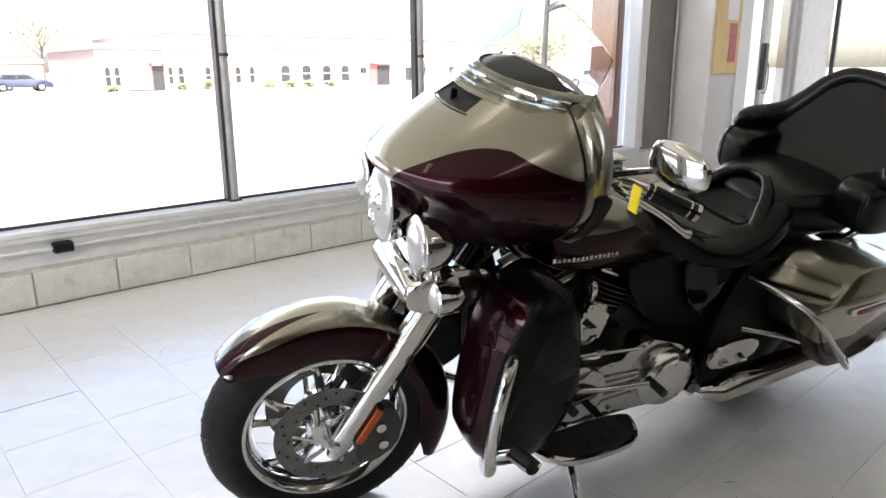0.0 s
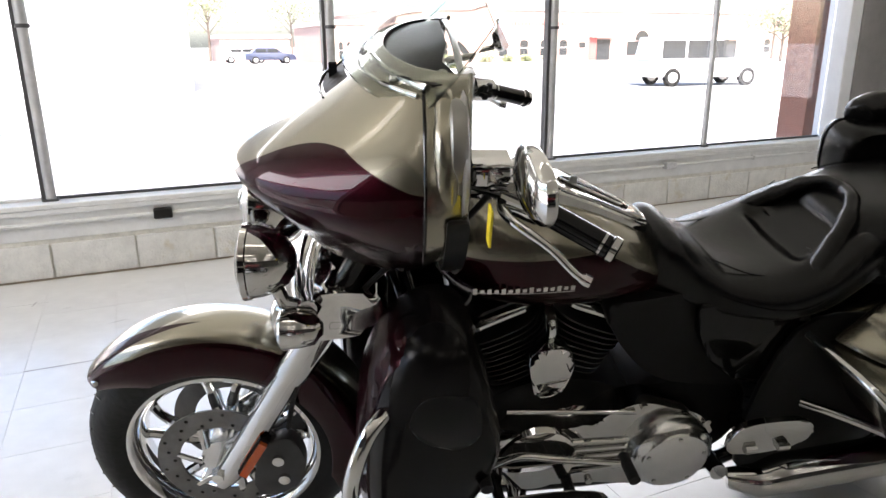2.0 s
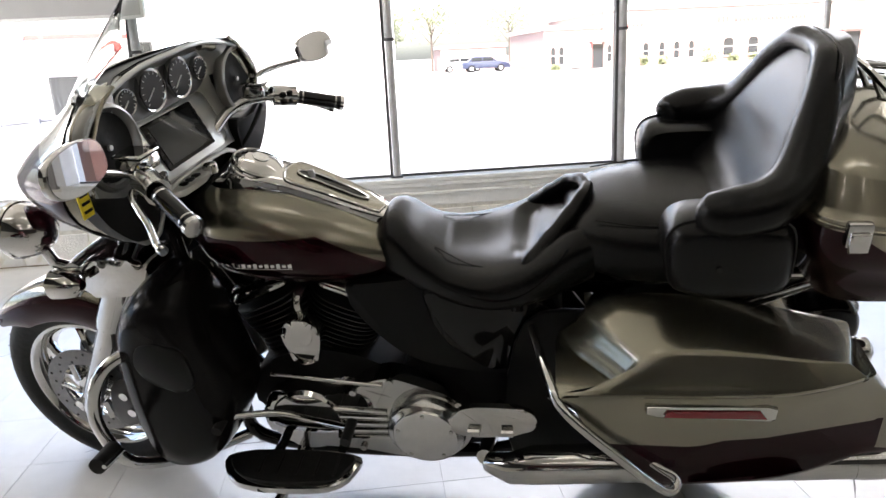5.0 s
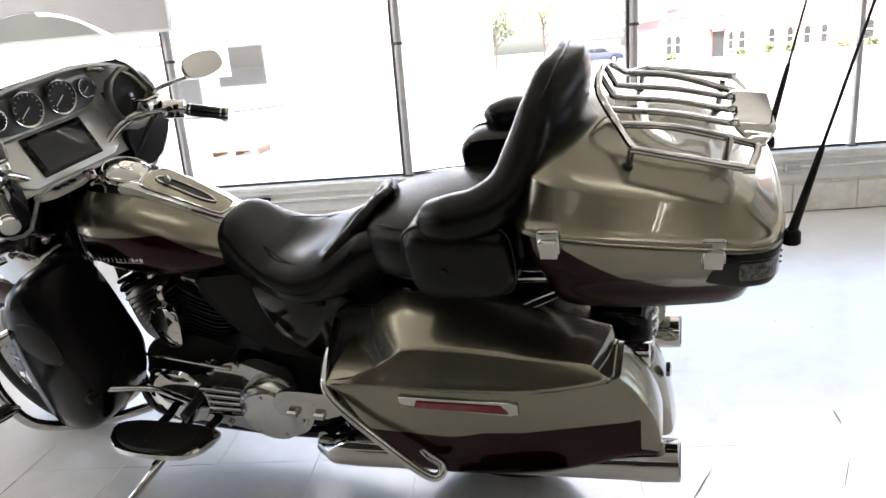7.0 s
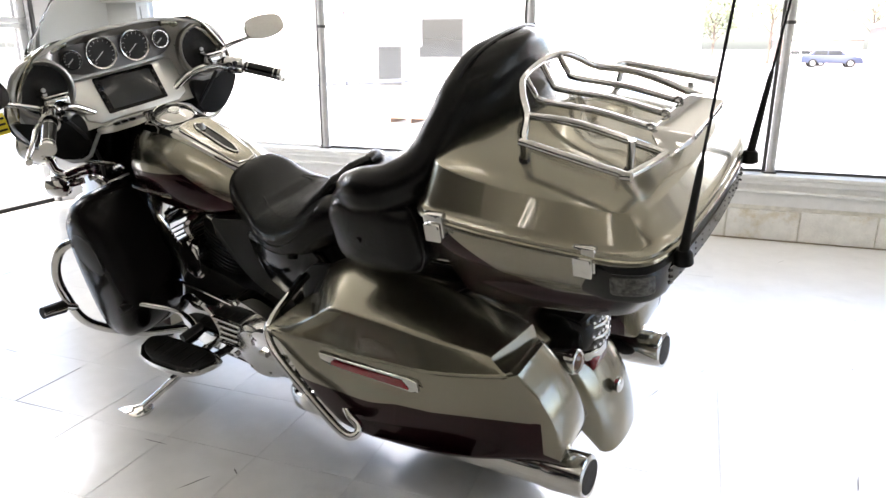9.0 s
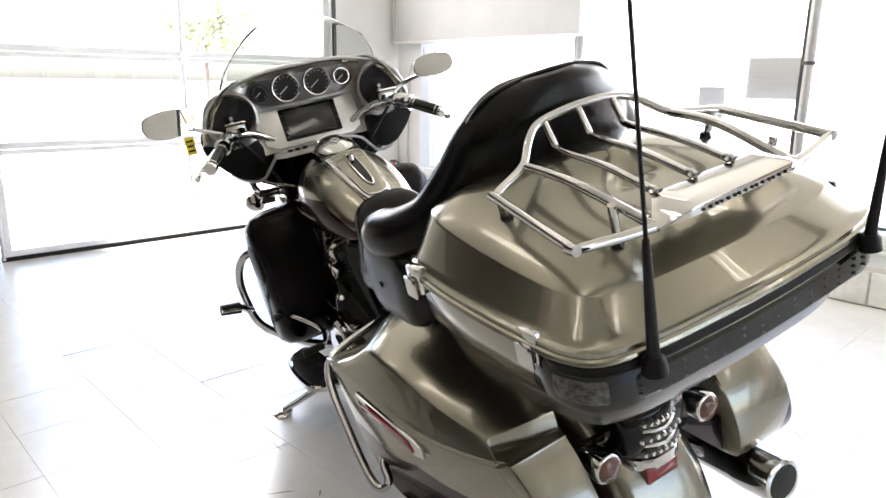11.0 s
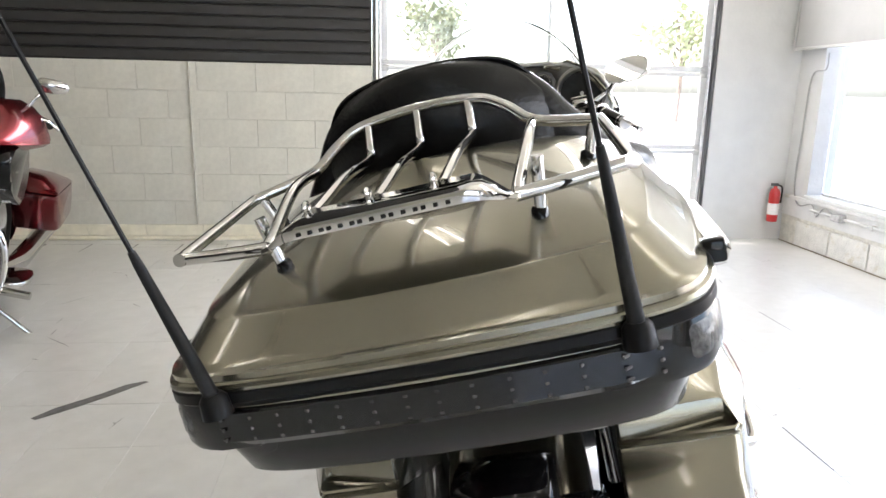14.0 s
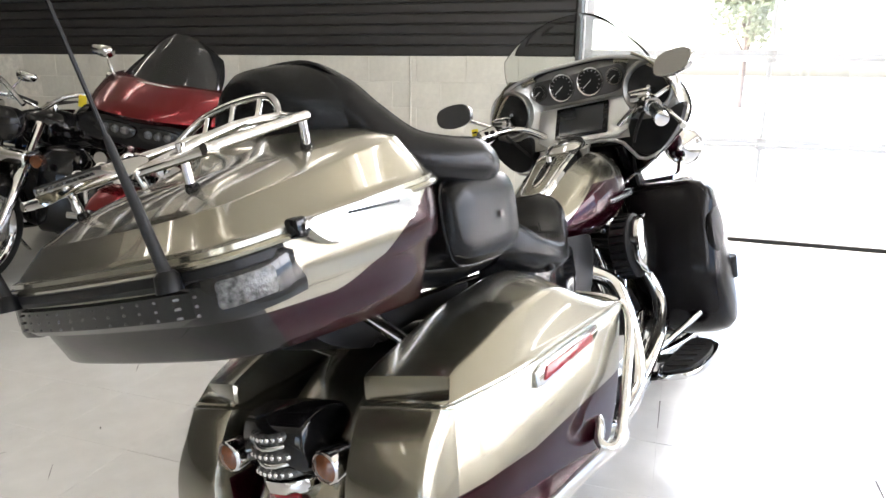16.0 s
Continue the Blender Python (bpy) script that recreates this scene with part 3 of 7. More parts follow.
for k, (x, w, h) in enumerate(((17.6, 0.7, 0.45), (23.0, 0.6, 0.5), (25.2, 0.8, 0.8), (26.8, 0.8, 0.7), (31.0, 1.7, 1.3), (33.0, 0.9, 0.6), (35.0, 1.0, 0.6), (37.2, 0.9, 0.55))):
    sh = new("shrub")
    sh.matrix_world = pose(x, 57.2, LOT)
    tagged(sh, "low clipped shrub along the shop front", "shrub", "shop front shrubs")
    bm = bmesh.new()
    rnd = random.Random(30 + k)
    for _ in range(170):
        a, rr, hh = rnd.uniform(0, 6.283), rnd.uniform(0.2, 1.0), rnd.uniform(0.05, 1.0)
        c = Vector((rr * math.cos(a) * w * 0.6, rr * math.sin(a) * 0.4, hh * h))
        d = Vector((rnd.gauss(0, 1), rnd.gauss(0, 1), rnd.gauss(0, 1))).normalized() * 0.13
        e = d.orthogonal().normalized() * 0.1
        bm.faces.new([bm.verts.new(c + q) for q in (d, e, -d, -e)])
    finish(bm, "leaves", M_leaf, sh)

white = shop("white_workshop", -24.0, 3.2, 26.0, 12.0, 5.5, M_whitewall, "white rendered workshop building across the lot")
for x, w, z0, z1 in ((16.8, 1.75, 1.17, 2.53), (15.0, 0.95, 0.05, 2.4)):
    fr = finish(boxed((x - 0.06, -0.05, z0 - 0.06), (x + w + 0.06, -0.01, z1 + 0.06)), "window", M_frame_dark, white)
    finish(boxed((x, -0.07, z0), (x + w, -0.052, z1)), "pane", M_darkglass, fr)
roll = finish(boxed((21.7, -0.03, 0.9), (23.3, -0.005, 2.65)), "shutter", M_shutter, white)
for k in range(14):
    finish(boxed((21.7, -0.05, 0.92 + k * 0.123), (23.3, -0.031, 1.03 + k * 0.123), 0.008), "shutter_slat", M_shutter, roll)
low = shop("low_store", 10.0, 17.0, 75.0, 8.0, 2.3, M_palebrick, "low dark-roofed store far across the lot")


def car(name, label, m, body_m, length, height, van=False):
    c = thing(name, label, "car", m, "parked cars")
    L, H = length / 2, height
    lower = [(-L, 0.35), (-L, 0.8), (-L + 0.1, 0.95), (L - 0.9, 0.95), (L - 0.1, 0.75), (L, 0.5), (L, 0.3)]
    if van:
        cab = [(-L + 0.05, 0.95), (-L + 0.25, H), (L - 2.0, H), (L - 0.9, 0.95)]
    else:
        cab = [(-L + 0.5, 0.93), (-L + 1.1, H), (L - 1.9, H), (L - 1.1, 0.93)]
    finish(prism(lower, -0.85, 0.85, "y", 0.06), "body", body_m, c, smooth=40)
    finish(prism(cab, -0.72, 0.72, "y", 0.06), "cabin", body_m, c, smooth=40)
    n = 3 if van else 2
    xs = np.linspace(cab[0][0] + 0.35, cab[3][0] - 0.45, n + 1)
    for i in range(n):
        for s in (-1, 1):
            y0, y1 = sorted((s * 0.722, s * 0.735))
            finish(boxed((xs[i] + 0.05, y0, 1.0), (xs[i + 1] - 0.05, y1, H - 0.12), 0.004), "window", M_darkglass, c)
    for x in (-L + 0.85, L - 0.9):
        for s in (-1, 1):
            wh = finish(turned([(-0.1, 0.2), (-0.1, 0.3), (-0.07, 0.33), (0.07, 0.33), (0.1, 0.3), (0.1, 0.2)], "y", (x, s * 0.78, 0.33), 20), "wheel", M_black_rubber, c, smooth=40)
            finish(turned([(-0.11, 0.05), (-0.105, 0.19), (0.105, 0.19), (0.11, 0.05)], "y", (x, s * 0.78, 0.33), 16), "rim", M_galv, wh, smooth=40)
    for s in (-1, 1):
        finish(boxed((L - 0.08, s * 0.6 - 0.15, 0.6), (L + 0.005, s * 0.6 + 0.15, 0.72), 0.02), "headlight", M_paper, c)
    return c


car("minivan", "white minivan out on the parking lot", pose(21.0, 20.9, LOT, 0, 0, -12), M_carwhite, 4.8, 1.75, True)
car("sedan", "dark blue sedan parked far across the lot", pose(13.2, 66, LOT, 0, 0, 0), M_carblue, 4.5, 1.42)
car("sedan", "silver sedan parked far across the lot", pose(11.6, 70, LOT, 0, 0, 0), M_carwhite, 4.5, 1.42)
car("sedan", "silver sedan parked near the shrubs", pose(50, 37, LOT, 0, 0, 140), M_cargrey, 4.5, 1.45)
dump = thing("dumpster", "green steel waste container on the lot", "dumpster", pose(-0.6, 66, LOT))
finish(prism([(0, 0.1), (3.0, 0.1), (3.2, 1.2), (3.2, 1.5), (-0.2, 1.5), (-0.2, 1.2)], 0, 1.6, "y", 0.03), "body", M_green, dump)
for k in range(6):
    finish(boxed((0.15 + k * 0.5, -0.05, 0.2), (0.22 + k * 0.5, -0.001, 1.2)), "rib", M_green, dump)
finish(boxed((-0.2, 0, 1.5), (3.2, 1.6, 1.56), 0.02), "lid", M_frame_dark, dump)

# utility trailer with its ramp gate up, standing outside the corner window
trailer = thing("utility_trailer", "small steel utility trailer with raised ramp gate", "trailer", pose(-4.6, 14.5, LOT, 0, 0, 20))
finish(boxed((-0.08, -0.08, 0.0), (0.1, 0.1, 2.3), 0.01), "gate_post", M_steelblue, trailer)
finish(boxed((0.12, -0.02, 1.5), (1.9, 0.04, 2.2), 0.01), "gate_panel", M_shutter, trailer)
for k in range(5):
    finish(turned([(-0.035, 0.1), (-0.021, 0.1)], "y", (0.35 + k * 0.33, 0, 1.95), 16), "gate_hole", M_paper, trailer)
finish(boxed((0.1, -0.03, 2.22), (1.95, 0.05, 2.32), 0.01), "top_rail", M_redprint, trailer)
finish(bar([(-1.2, 0, 0.62), (3.0, 0.2, 0.78)], 0.05, 8), "deck_rail", M_steelblue, trailer)
for a, b_ in (((0.5, 0, 0.66), (0.2, -0.6, 0.0)), ((1.6, 0.1, 0.7), (2.2, -1.6, 0.0)), ((2.8, 0.2, 0.76), (3.4, -0.9, 0.0))):
    finish(bar([a, b_], 0.035, 8), "prop_leg", M_steelblue, trailer)
pal = thing("pallet", "small wooden pallet on the asphalt", "pallet", pose(-2.6, 12.6, LOT))
for k in range(4):
    finish(boxed((0, k * 0.22, 0.1), (1.0, k * 0.22 + 0.14, 0.13)), "board", M_wood, pal)
for x in (0.0, 0.45, 0.9):
    finish(boxed((x, 0, 0), (x + 0.1, 0.8, 0.098)), "bearer", M_wood, pal)

# brick return wall outside the entrance
outer = solid("brick_wall_outside", (8.1, 4.75, LOT), (10.6, 5.0, 3.2), M_mortar, "red brick wall outside the entrance", "wall", "structure")
solid("brick_pier_outside", (6.98, FACE + 0.5, LOT), (7.3, FACE + 0.8, 3.2), M_brick, "red brick pier outside the window", "wall", "structure")


def tree(m, height, spread, leaf_m, seed, n=900, label="young street tree with thin spring leaves"):
    t_ = new("tree")
    t_.matrix_world = m
    tagged(t_, label, "tree", "trees beyond the lot")
    rnd = random.Random(seed)
    bm = bmesh.new()
    sweep(bm, [(0, 0, 0), (0.05, 0.02, height * 0.3), (0.0, 0.05, height * 0.62)], [0.16, 0.12, 0.05], 8)
    tips = []
    for k in range(11):
        a, h0 = k * 2.4, height * (0.3 + 0.03 * k)
        r = spread * rnd.uniform(0.55, 0.95)
        e = Vector((r * math.cos(a), r * math.sin(a), min(height * 0.95, h0 + height * rnd.uniform(0.18, 0.38))))
        sweep(bm, [(0, 0.03, h0), (e.x * 0.45, e.y * 0.45, (h0 + e.z) / 2 + 0.1), e], [0.06, 0.035, 0.012], 6)
        tips += [e, Vector((e.x * 0.6, e.y * 0.6, (h0 + e.z) / 2 + 0.3))]
    tips.append(Vector((0, 0, height * 0.92)))
    finish(bm, "trunk", M_bark, t_, smooth=60)
    bm = bmesh.new()
    for _ in range(n):
        c = rnd.choice(tips) + Vector((rnd.gauss(0, 1), rnd.gauss(0, 1), rnd.gauss(0, 0.7))) * spread * 0.22
        d = Vector((rnd.gauss(0, 1), rnd.gauss(0, 1), rnd.gauss(0, 1))).normalized() * rnd.uniform(0.12, 0.26)
        e = d.orthogonal().normalized() * 0.1
        bm.faces.new([bm.verts.new(c + q) for q in (d, e, -d, -e)])
    finish(bm, "crown", leaf_m, t_)


for i, (x, y, h, s) in enumerate(((4.0, 72, 6.5, 2.4), (9.5, 80, 9, 3.5), (-6, 60, 7, 3.0), (2.0, 90, 11, 4.5), (52, 44, 5, 3.0), (60, 52, 7, 3.5), (20, 88, 9, 4))):
    tree(pose(x, y, LOT), h, s, M_leaf if i % 2 else M_leaf2, 10 + i)
for i, (x, y, h, s) in enumerate(((-32, 4.0, 6.6, 1.5), (-30, 16.0, 6.5, 2.4), (-26, 30.0, 6.0, 3.0), (-34, 39.0, 8.0, 3.4))):
    tree(pose(x, y, LOT), h, s, M_leaf if i % 2 else M_leaf2, 40 + i)
verge = solid("verge", (-42, -60, LOT - 0.02), (-33, 60, LOT + 0.03), M_grass, "strip of lawn outside the garage door", "lawn", "structure")


# ---- the touring motorcycle ----
M_chrome = mat("chrome", (0.58, 0.575, 0.56), 0.045, 1.0, vary=0.04, scale=12)
M_polish = mat("polished_alloy", (0.7, 0.7, 0.69), 0.2, 1.0, vary=0.06, scale=20)
M_satin = mat("satin_silver", (0.42, 0.42, 0.41), 0.35, 0.8, vary=0.05)
M_disc = mat("brake_steel", (0.16, 0.158, 0.155), 0.32, 1.0, vary=0.12, scale=40)
M_leather = mat("black_vinyl_leather", (0.004, 0.004, 0.0042), 0.27, vary=0.2, scale=12, bump=0.1, bscale=170, spec=0.22)
M_gloss = mat("gloss_black", (0.004, 0.004, 0.0044), 0.1, coat=0.1, spec=0.25)
M_caliper = mat("dark_grey_caliper_paint", (0.05, 0.05, 0.052), 0.35, 0.3, vary=0.15, scale=30)
M_shield = mat("satin_black_shield", (0.005, 0.0045, 0.0048), 0.2, vary=0.1, scale=8, spec=0.12)
M_engine = mat("wrinkle_black", (0.007, 0.007, 0.0075), 0.5, 0.2, vary=0.2, scale=30, bump=0.2, bscale=300, spec=0.16)
M_plastic = mat("matt_black_plastic", (0.007, 0.007, 0.0072), 0.4, vary=0.12, scale=20, spec=0.16)
M_dash = mat("satin_gunmetal_dash", (0.27, 0.265, 0.252), 0.36, 1.0, vary=0.05, scale=30, bump=0.02)
M_smoke = mat("smoked_lens", (0.01, 0.01, 0.01), 0.1, coat=0.2, spec=0.3)
M_led = mat("clear_led_lens", (0.5, 0.5, 0.5), 0.12, 0.3)
M_redlens = mat("red_lens", (0.2, 0.008, 0.014), 0.15, coat=0.6)
M_amber = mat("amber_lens", (0.42, 0.08, 0.02), 0.15, coat=0.4)
M_smokeamber = mat("smoked_amber_lens", (0.09, 0.03, 0.012), 0.12, coat=0.4, vary=0.3, scale=60)
M_gauge = mat("gauge_face", (0.012, 0.012, 0.012), 0.45, spec=0.2)
M_tick = mat("gauge_markings", (0.6, 0.6, 0.58), 0.5)
M_screen = mat("dark_screen", (0.02, 0.022, 0.024), 0.12)
M_silverpanel = mat("silver_fascia", (0.66, 0.66, 0.63), 0.3, 0.6, 0.4)
M_finedge = mat("fin_black", (0.007, 0.007, 0.0075), 0.5, 0.2, vary=0.2, scale=30)
M_tag = mat("yellow_tag", (0.75, 0.6, 0.02), 0.5)
M_mirror = mat("mirror_glass", (0.9, 0.9, 0.9), 0.01, 1.0)
M_wind = glassy("windshield_acrylic", (0.72, 0.74, 0.72), 0.0, 1.06)
M_pewter = two_tone("pewter_paint", lambda op, x, y, z: op("MULTIPLY", x, 0.0))


def m_fairing(op, x, y, z):
    a = op("ABSOLUTE", y)
    rise = op("SMOOTH_MIN", 1.166, op("ADD", 0.968, op("MULTIPLY", a, 1.08)), 0.09)
    return op("MULTIPLY", op("GREATER_THAN", x, op("ADD", 1.216, op("MULTIPLY", y, 0.07))), op("LESS_THAN", z, op("SUBTRACT", rise, op("MULTIPLY", op("MAXIMUM", op("SUBTRACT", a, 0.25), 0.0), 0.26))))


def m_tank(op, x, y, z):
    line = op("SUBTRACT", 0.878, op("MULTIPLY", op("MAXIMUM", op("SUBTRACT", 0.84, x), 0.0), 0.6))
    return op("LESS_THAN", z, line)


def m_fender(op, x, y, z):
    # distance from the axle in the wheel's plane
    r = op("POWER", op("ADD", op("POWER", op("SUBTRACT", x, 1.665), 2.0), op("POWER", op("SUBTRACT", z, 0.302), 2.0)), 0.5)
    side = op("LESS_THAN", r, op("ADD", 0.342, op("MULTIPLY", op("MAXIMUM", op("SUBTRACT", x, 1.83), 0.0), 0.2)))
    ridge = op("LESS_THAN", op("ABSOLUTE", y), op("MULTIPLY", op("SUBTRACT", x, 1.68), 0.11))
    return op("MAXIMUM", side, ridge)


def m_trunk(op, x, y, z):
    return op("LESS_THAN", z, op("ADD", 0.865, op("MULTIPLY", op("POWER", op("MAXIMUM", op("ADD", x, 0.47), 0.0), 1.5), 1.05)))


def m_trunk_rear(op, x, y, z):
    return op("MULTIPLY", op("LESS_THAN", x, op("ADD", -0.585, op("MULTIPLY", op("SUBTRACT", 0.88, z), 0.6))), op("LESS_THAN", z, 0.9))


def m_bag(op, x, y, z):
    line = op("ADD", 0.492, op("MULTIPLY", op("ABSOLUTE", op("ADD", x, 0.15)), 0.07))
    side = op("GREATER_THAN", x, -0.4)
    flash = op("GREATER_THAN", op("SUBTRACT", op("ABSOLUTE", y), op("MULTIPLY", op("SUBTRACT", z, 0.42), 0.6)), 0.29)
    return op("MULTIPLY", op("LESS_THAN", z, line), op("MAXIMUM", side, flash))


M_fairing = two_tone("fairing_two_tone", m_fairing)
M_tank = two_tone("tank_two_tone", m_tank)
M_fender = two_tone("fender_two_tone", m_fender)
M_trunk = two_tone("trunk_two_tone", m_trunk, m_trunk_rear)
M_bag = two_tone("saddlebag_two_tone", m_bag)
M_burg = two_tone("burgundy_paint", lambda op, x, y, z: op("ADD", op("MULTIPLY", x, 0.0), 1.0))

PARK = Matrix.Translation((3.0, 1.15, 0)) @ pose(0, 0, 0, 0, 0, 165) @ pose(0, 0, 0, -15) @ Matrix.Translation((0.165, -0.14, -0.03))
bike = thing("touring_motorcycle", "pewter and burgundy touring motorcycle leaning on its side stand", "motorcycle", PARK)
PIVOT, AXIS = Vector((1.33, 0, 0.85)), Vector((-math.sin(radians(26)), 0, math.cos(radians(26))))
STEER = Matrix.Translation(PIVOT) @ Matrix.Rotation(radians(-5.5), 4, AXIS) @ Matrix.Translation(-PIVOT)


def P(name, bm, material, parent=None, label="", smooth=40, steer=False):
    return finish(bm, name, material, parent or bike, label, smooth, STEER if steer else None)


def F(name, bm, material, parent=None, label="", smooth=40):
    return P(name, bm, material, parent, label, smooth, True)


def tyre_profile(R, w, rim):
    return [(-w * 0.8, rim), (-w, rim + 0.02), (-w * 1.02, rim + (R - rim) * 0.45), (-w * 0.9, R - 0.035), (-w * 0.6, R - 0.014), (-w * 0.25, R - 0.002), (0, R), (w * 0.25, R - 0.002), (w * 0.6, R - 0.014), (w * 0.9, R - 0.035), (w * 1.02, rim + (R - rim) * 0.45), (w, rim + 0.02), (w * 0.8, rim)]


def ringed(profile, at, sides=48):
    """A turned ring (open in the middle) about the y axis."""
    bm = bmesh.new()
    rings = []
    for j in range(sides):
        a = 2 * math.pi * j / sides
        rings.append([(at[0] + r * math.cos(a), at[1] + y, at[2] + r * math.sin(a)) for y, r in profile])
    loft(bm, rings, caps=False, closed=True)
    return bm


FX, FZ = 1.665, 0.302


def wheel(cx, cz, R, w, rim, add, spokes=5):
    t_ = add("wheel", ringed(tyre_profile(R, w, rim), (cx, 0, cz), 56), M_black_rubber, None, "black road tyre on a bright cast rim")
    bm = bmesh.new()
    for k in range(40):
        a = 2 * math.pi * k / 40
        for s in (-1, 1):
            p0 = Vector((cx + (R + 0.0005) * math.cos(a), s * w * 0.1, cz + (R + 0.0005) * math.sin(a)))
            p1 = Vector((cx + (R - 0.016) * math.cos(a + 0.09), s * w * 0.66, cz + (R - 0.016) * math.sin(a + 0.09)))
            sweep(bm, [p0, (p0 + p1) / 2 * 1.0, p1], 0.0022, 4)
    add("tread_groove", bm, M_gloss, t_)
    add("rim", ringed([(-w * 0.82, rim + 0.008), (-w * 0.84, rim - 0.006), (-w * 0.7, rim - 0.016), (-w * 0.3, rim - 0.03), (w * 0.3, rim - 0.03), (w * 0.7, rim - 0.016), (w * 0.84, rim - 0.006), (w * 0.82, rim + 0.008), (w * 0.5, rim - 0.004), (-w * 0.5, rim - 0.004)], (cx, 0, cz), 56), M_chrome, t_)
    for k in range(spokes):
        a0 = 2 * math.pi * k / spokes + 0.35
        bm = bmesh.new()
        for d in (-0.16, 0.16):
            pts = [(cx + r * math.cos(a0 + d * f), y, cz + r * math.sin(a0 + d * f)) for r, f, y in ((0.045, 0.4, 0.012), (rim * 0.45, 0.9, 0.018), (rim * 0.75, 1.15, 0.012), (rim - 0.018, 1.6, 0.0))]
            sweep(bm, crom(pts, 4), [0.016, 0.013, 0.011, 0.012], 8)
        add("spoke", bm, M_chrome, t_)
    add("hub", turned([(-0.07, 0.02), (-0.07, 0.05), (-0.05, 0.055), (0.05, 0.055), (0.07, 0.05), (0.07, 0.02)], "y", (cx, 0, cz), 28), M_polish, t_)
    return t_


def disc(cx, cy, cz, R, add):
    d = add("brake_disc", ringed([(-0.003, R), (0.003, R), (0.003, R * 0.66), (-0.003, R * 0.66)], (cx, cy, cz), 48), M_disc)
    for k in range(6):
        a = 2 * math.pi * k / 6
        bm = bmesh.new()
        sweep(bm, [(cx + 0.05 * math.cos(a - 0.2), cy, cz + 0.05 * math.sin(a - 0.2)), (cx + R * 0.7 * math.cos(a + 0.15), cy, cz + R * 0.7 * math.sin(a + 0.15))], 0.012, 8, flat=0.5)
        add("disc_arm", bm, M_chrome, d)
    s = 1 if cy > 0 else -1
    for k in range(30):
        a = 2 * math.pi * k / 30
        r = R * (0.74 if k % 3 == 0 else 0.83 if k % 3 == 1 else 0.92)
        y0, y1 = sorted((cy + s * 0.0032, cy + s * 0.0036))
        add("vent_hole", turned([(y0, 0.0045), (y1, 0.0045)], "y", (cx + r * math.cos(a), 0, cz + r * math.sin(a)), 8), M_gloss, d)
    return d


# front wheel, brakes, fork
wheel(FX, FZ, 0.325, 0.064, 0.225, F)
for s in (1, -1):
    disc(FX, s * 0.072, FZ, 0.15, F)
    cal = F("brake_caliper", prism(rounded([(1.49, 0.23), (1.58, 0.20), (1.59, 0.27), (1.56, 0.36), (1.5, 0.38), (1.47, 0.31)]), s * 0.058 if s > 0 else -0.098, s * 0.098 if s > 0 else -0.058, "y", 0.006), M_caliper, None, "dark grey four-piston brake caliper")
    for px, pz in ((1.52, 0.26), (1.53, 0.32)):
        F("piston_cap", turned([(-0.008, 0.014), (0.008, 0.014)], "y", (px, s * 0.1, pz), 14), M_polish, cal)
    up = Vector((-math.sin(radians(29.5)), 0, math.cos(radians(29.5))))
    base = Vector((FX + 0.0, s * 0.106, FZ - 0.045))
    F("fork_slider", bar([base, base + up * 0.03, base + up * 0.05, base + up * 0.36, base + up * 0.38], [0.018, 0.028, 0.031, 0.031, 0.034], 20), M_chrome, None, "chrome fork lower leg")
    F("fork_cover", bar([base + up * 0.37, base + up * 0.4, base + up * 0.64], [0.036, 0.04, 0.04], 20), M_chrome, None, "chrome upper fork cover")
    F("fork_boot", bar([base + up * 0.62, base + up * 0.66, base + up * 0.84], [0.032, 0.028, 0.028], 16), M_gloss)
    F("axle_nut", turned([(-0.012, 0.017), (0.012, 0.014)], "y", (FX, s * 0.125, FZ), 6), M_polish)
    c = base + up * 0.14 + Vector((-0.02, s * 0.0, -0.012)) + Vector((0, s * 0.022, 0))
    rf = F("reflector_mount", bar([c - up * 0.062, c + up * 0.062], 0.016, 4), M_plastic)
    cc = c + Vector((0, s * 0.012, 0))
    F("reflector", bar([cc - up * 0.055, cc + up * 0.055], 0.013, 4), M_amber, rf, "amber fork reflector")
F("axle", bar([(FX, -0.13, FZ), (FX, 0.13, FZ)], 0.011, 12), M_polish)

# front mudguard: deep valanced
def guard(cx, cz, a0, a1, R, hw, depth, n=40, flare=0.0, peak=0.0):
    """A mudguard about the y axis from angle a0 to a1; flare widens its radius towards a0."""
    rings = []
    m_ = 14
    for i in range(n + 1):
        t_ = i / n
        a = radians(a0 + (a1 - a0) * t_)
        w = hw * (1 - 0.25 * max(0, 1 - t_ * 6) ** 2)
        ends = min(1, t_ * 7 + 0.15, (1 - t_) * 9 + 0.3)
        out, inn = [], []
        for j in range(m_ + 1):
            f = 2 * j / m_ - 1
            y = w * math.sin(f * math.pi / 2) ** 1
            drop = depth * ends * max(0.0, (abs(f) - 0.55) / 0.45) ** 1.3
            crown = 0.03 * (1 - math.cos(f * math.pi / 2) ** 0.8)
            r = R - crown - drop + (peak * max(0, 1 - t_ * 5)) + flare * (1 - t_) ** 2
            out.append((cx + r * math.cos(a), y, cz + r * math.sin(a)))
            inn.append((cx + (r - 0.004) * math.cos(a), y * 0.965, cz + (r - 0.004) * math.sin(a)))
        rings.append(out + inn[::-1])
    bm = bmesh.new()
    loft(bm, rings)
    return bm


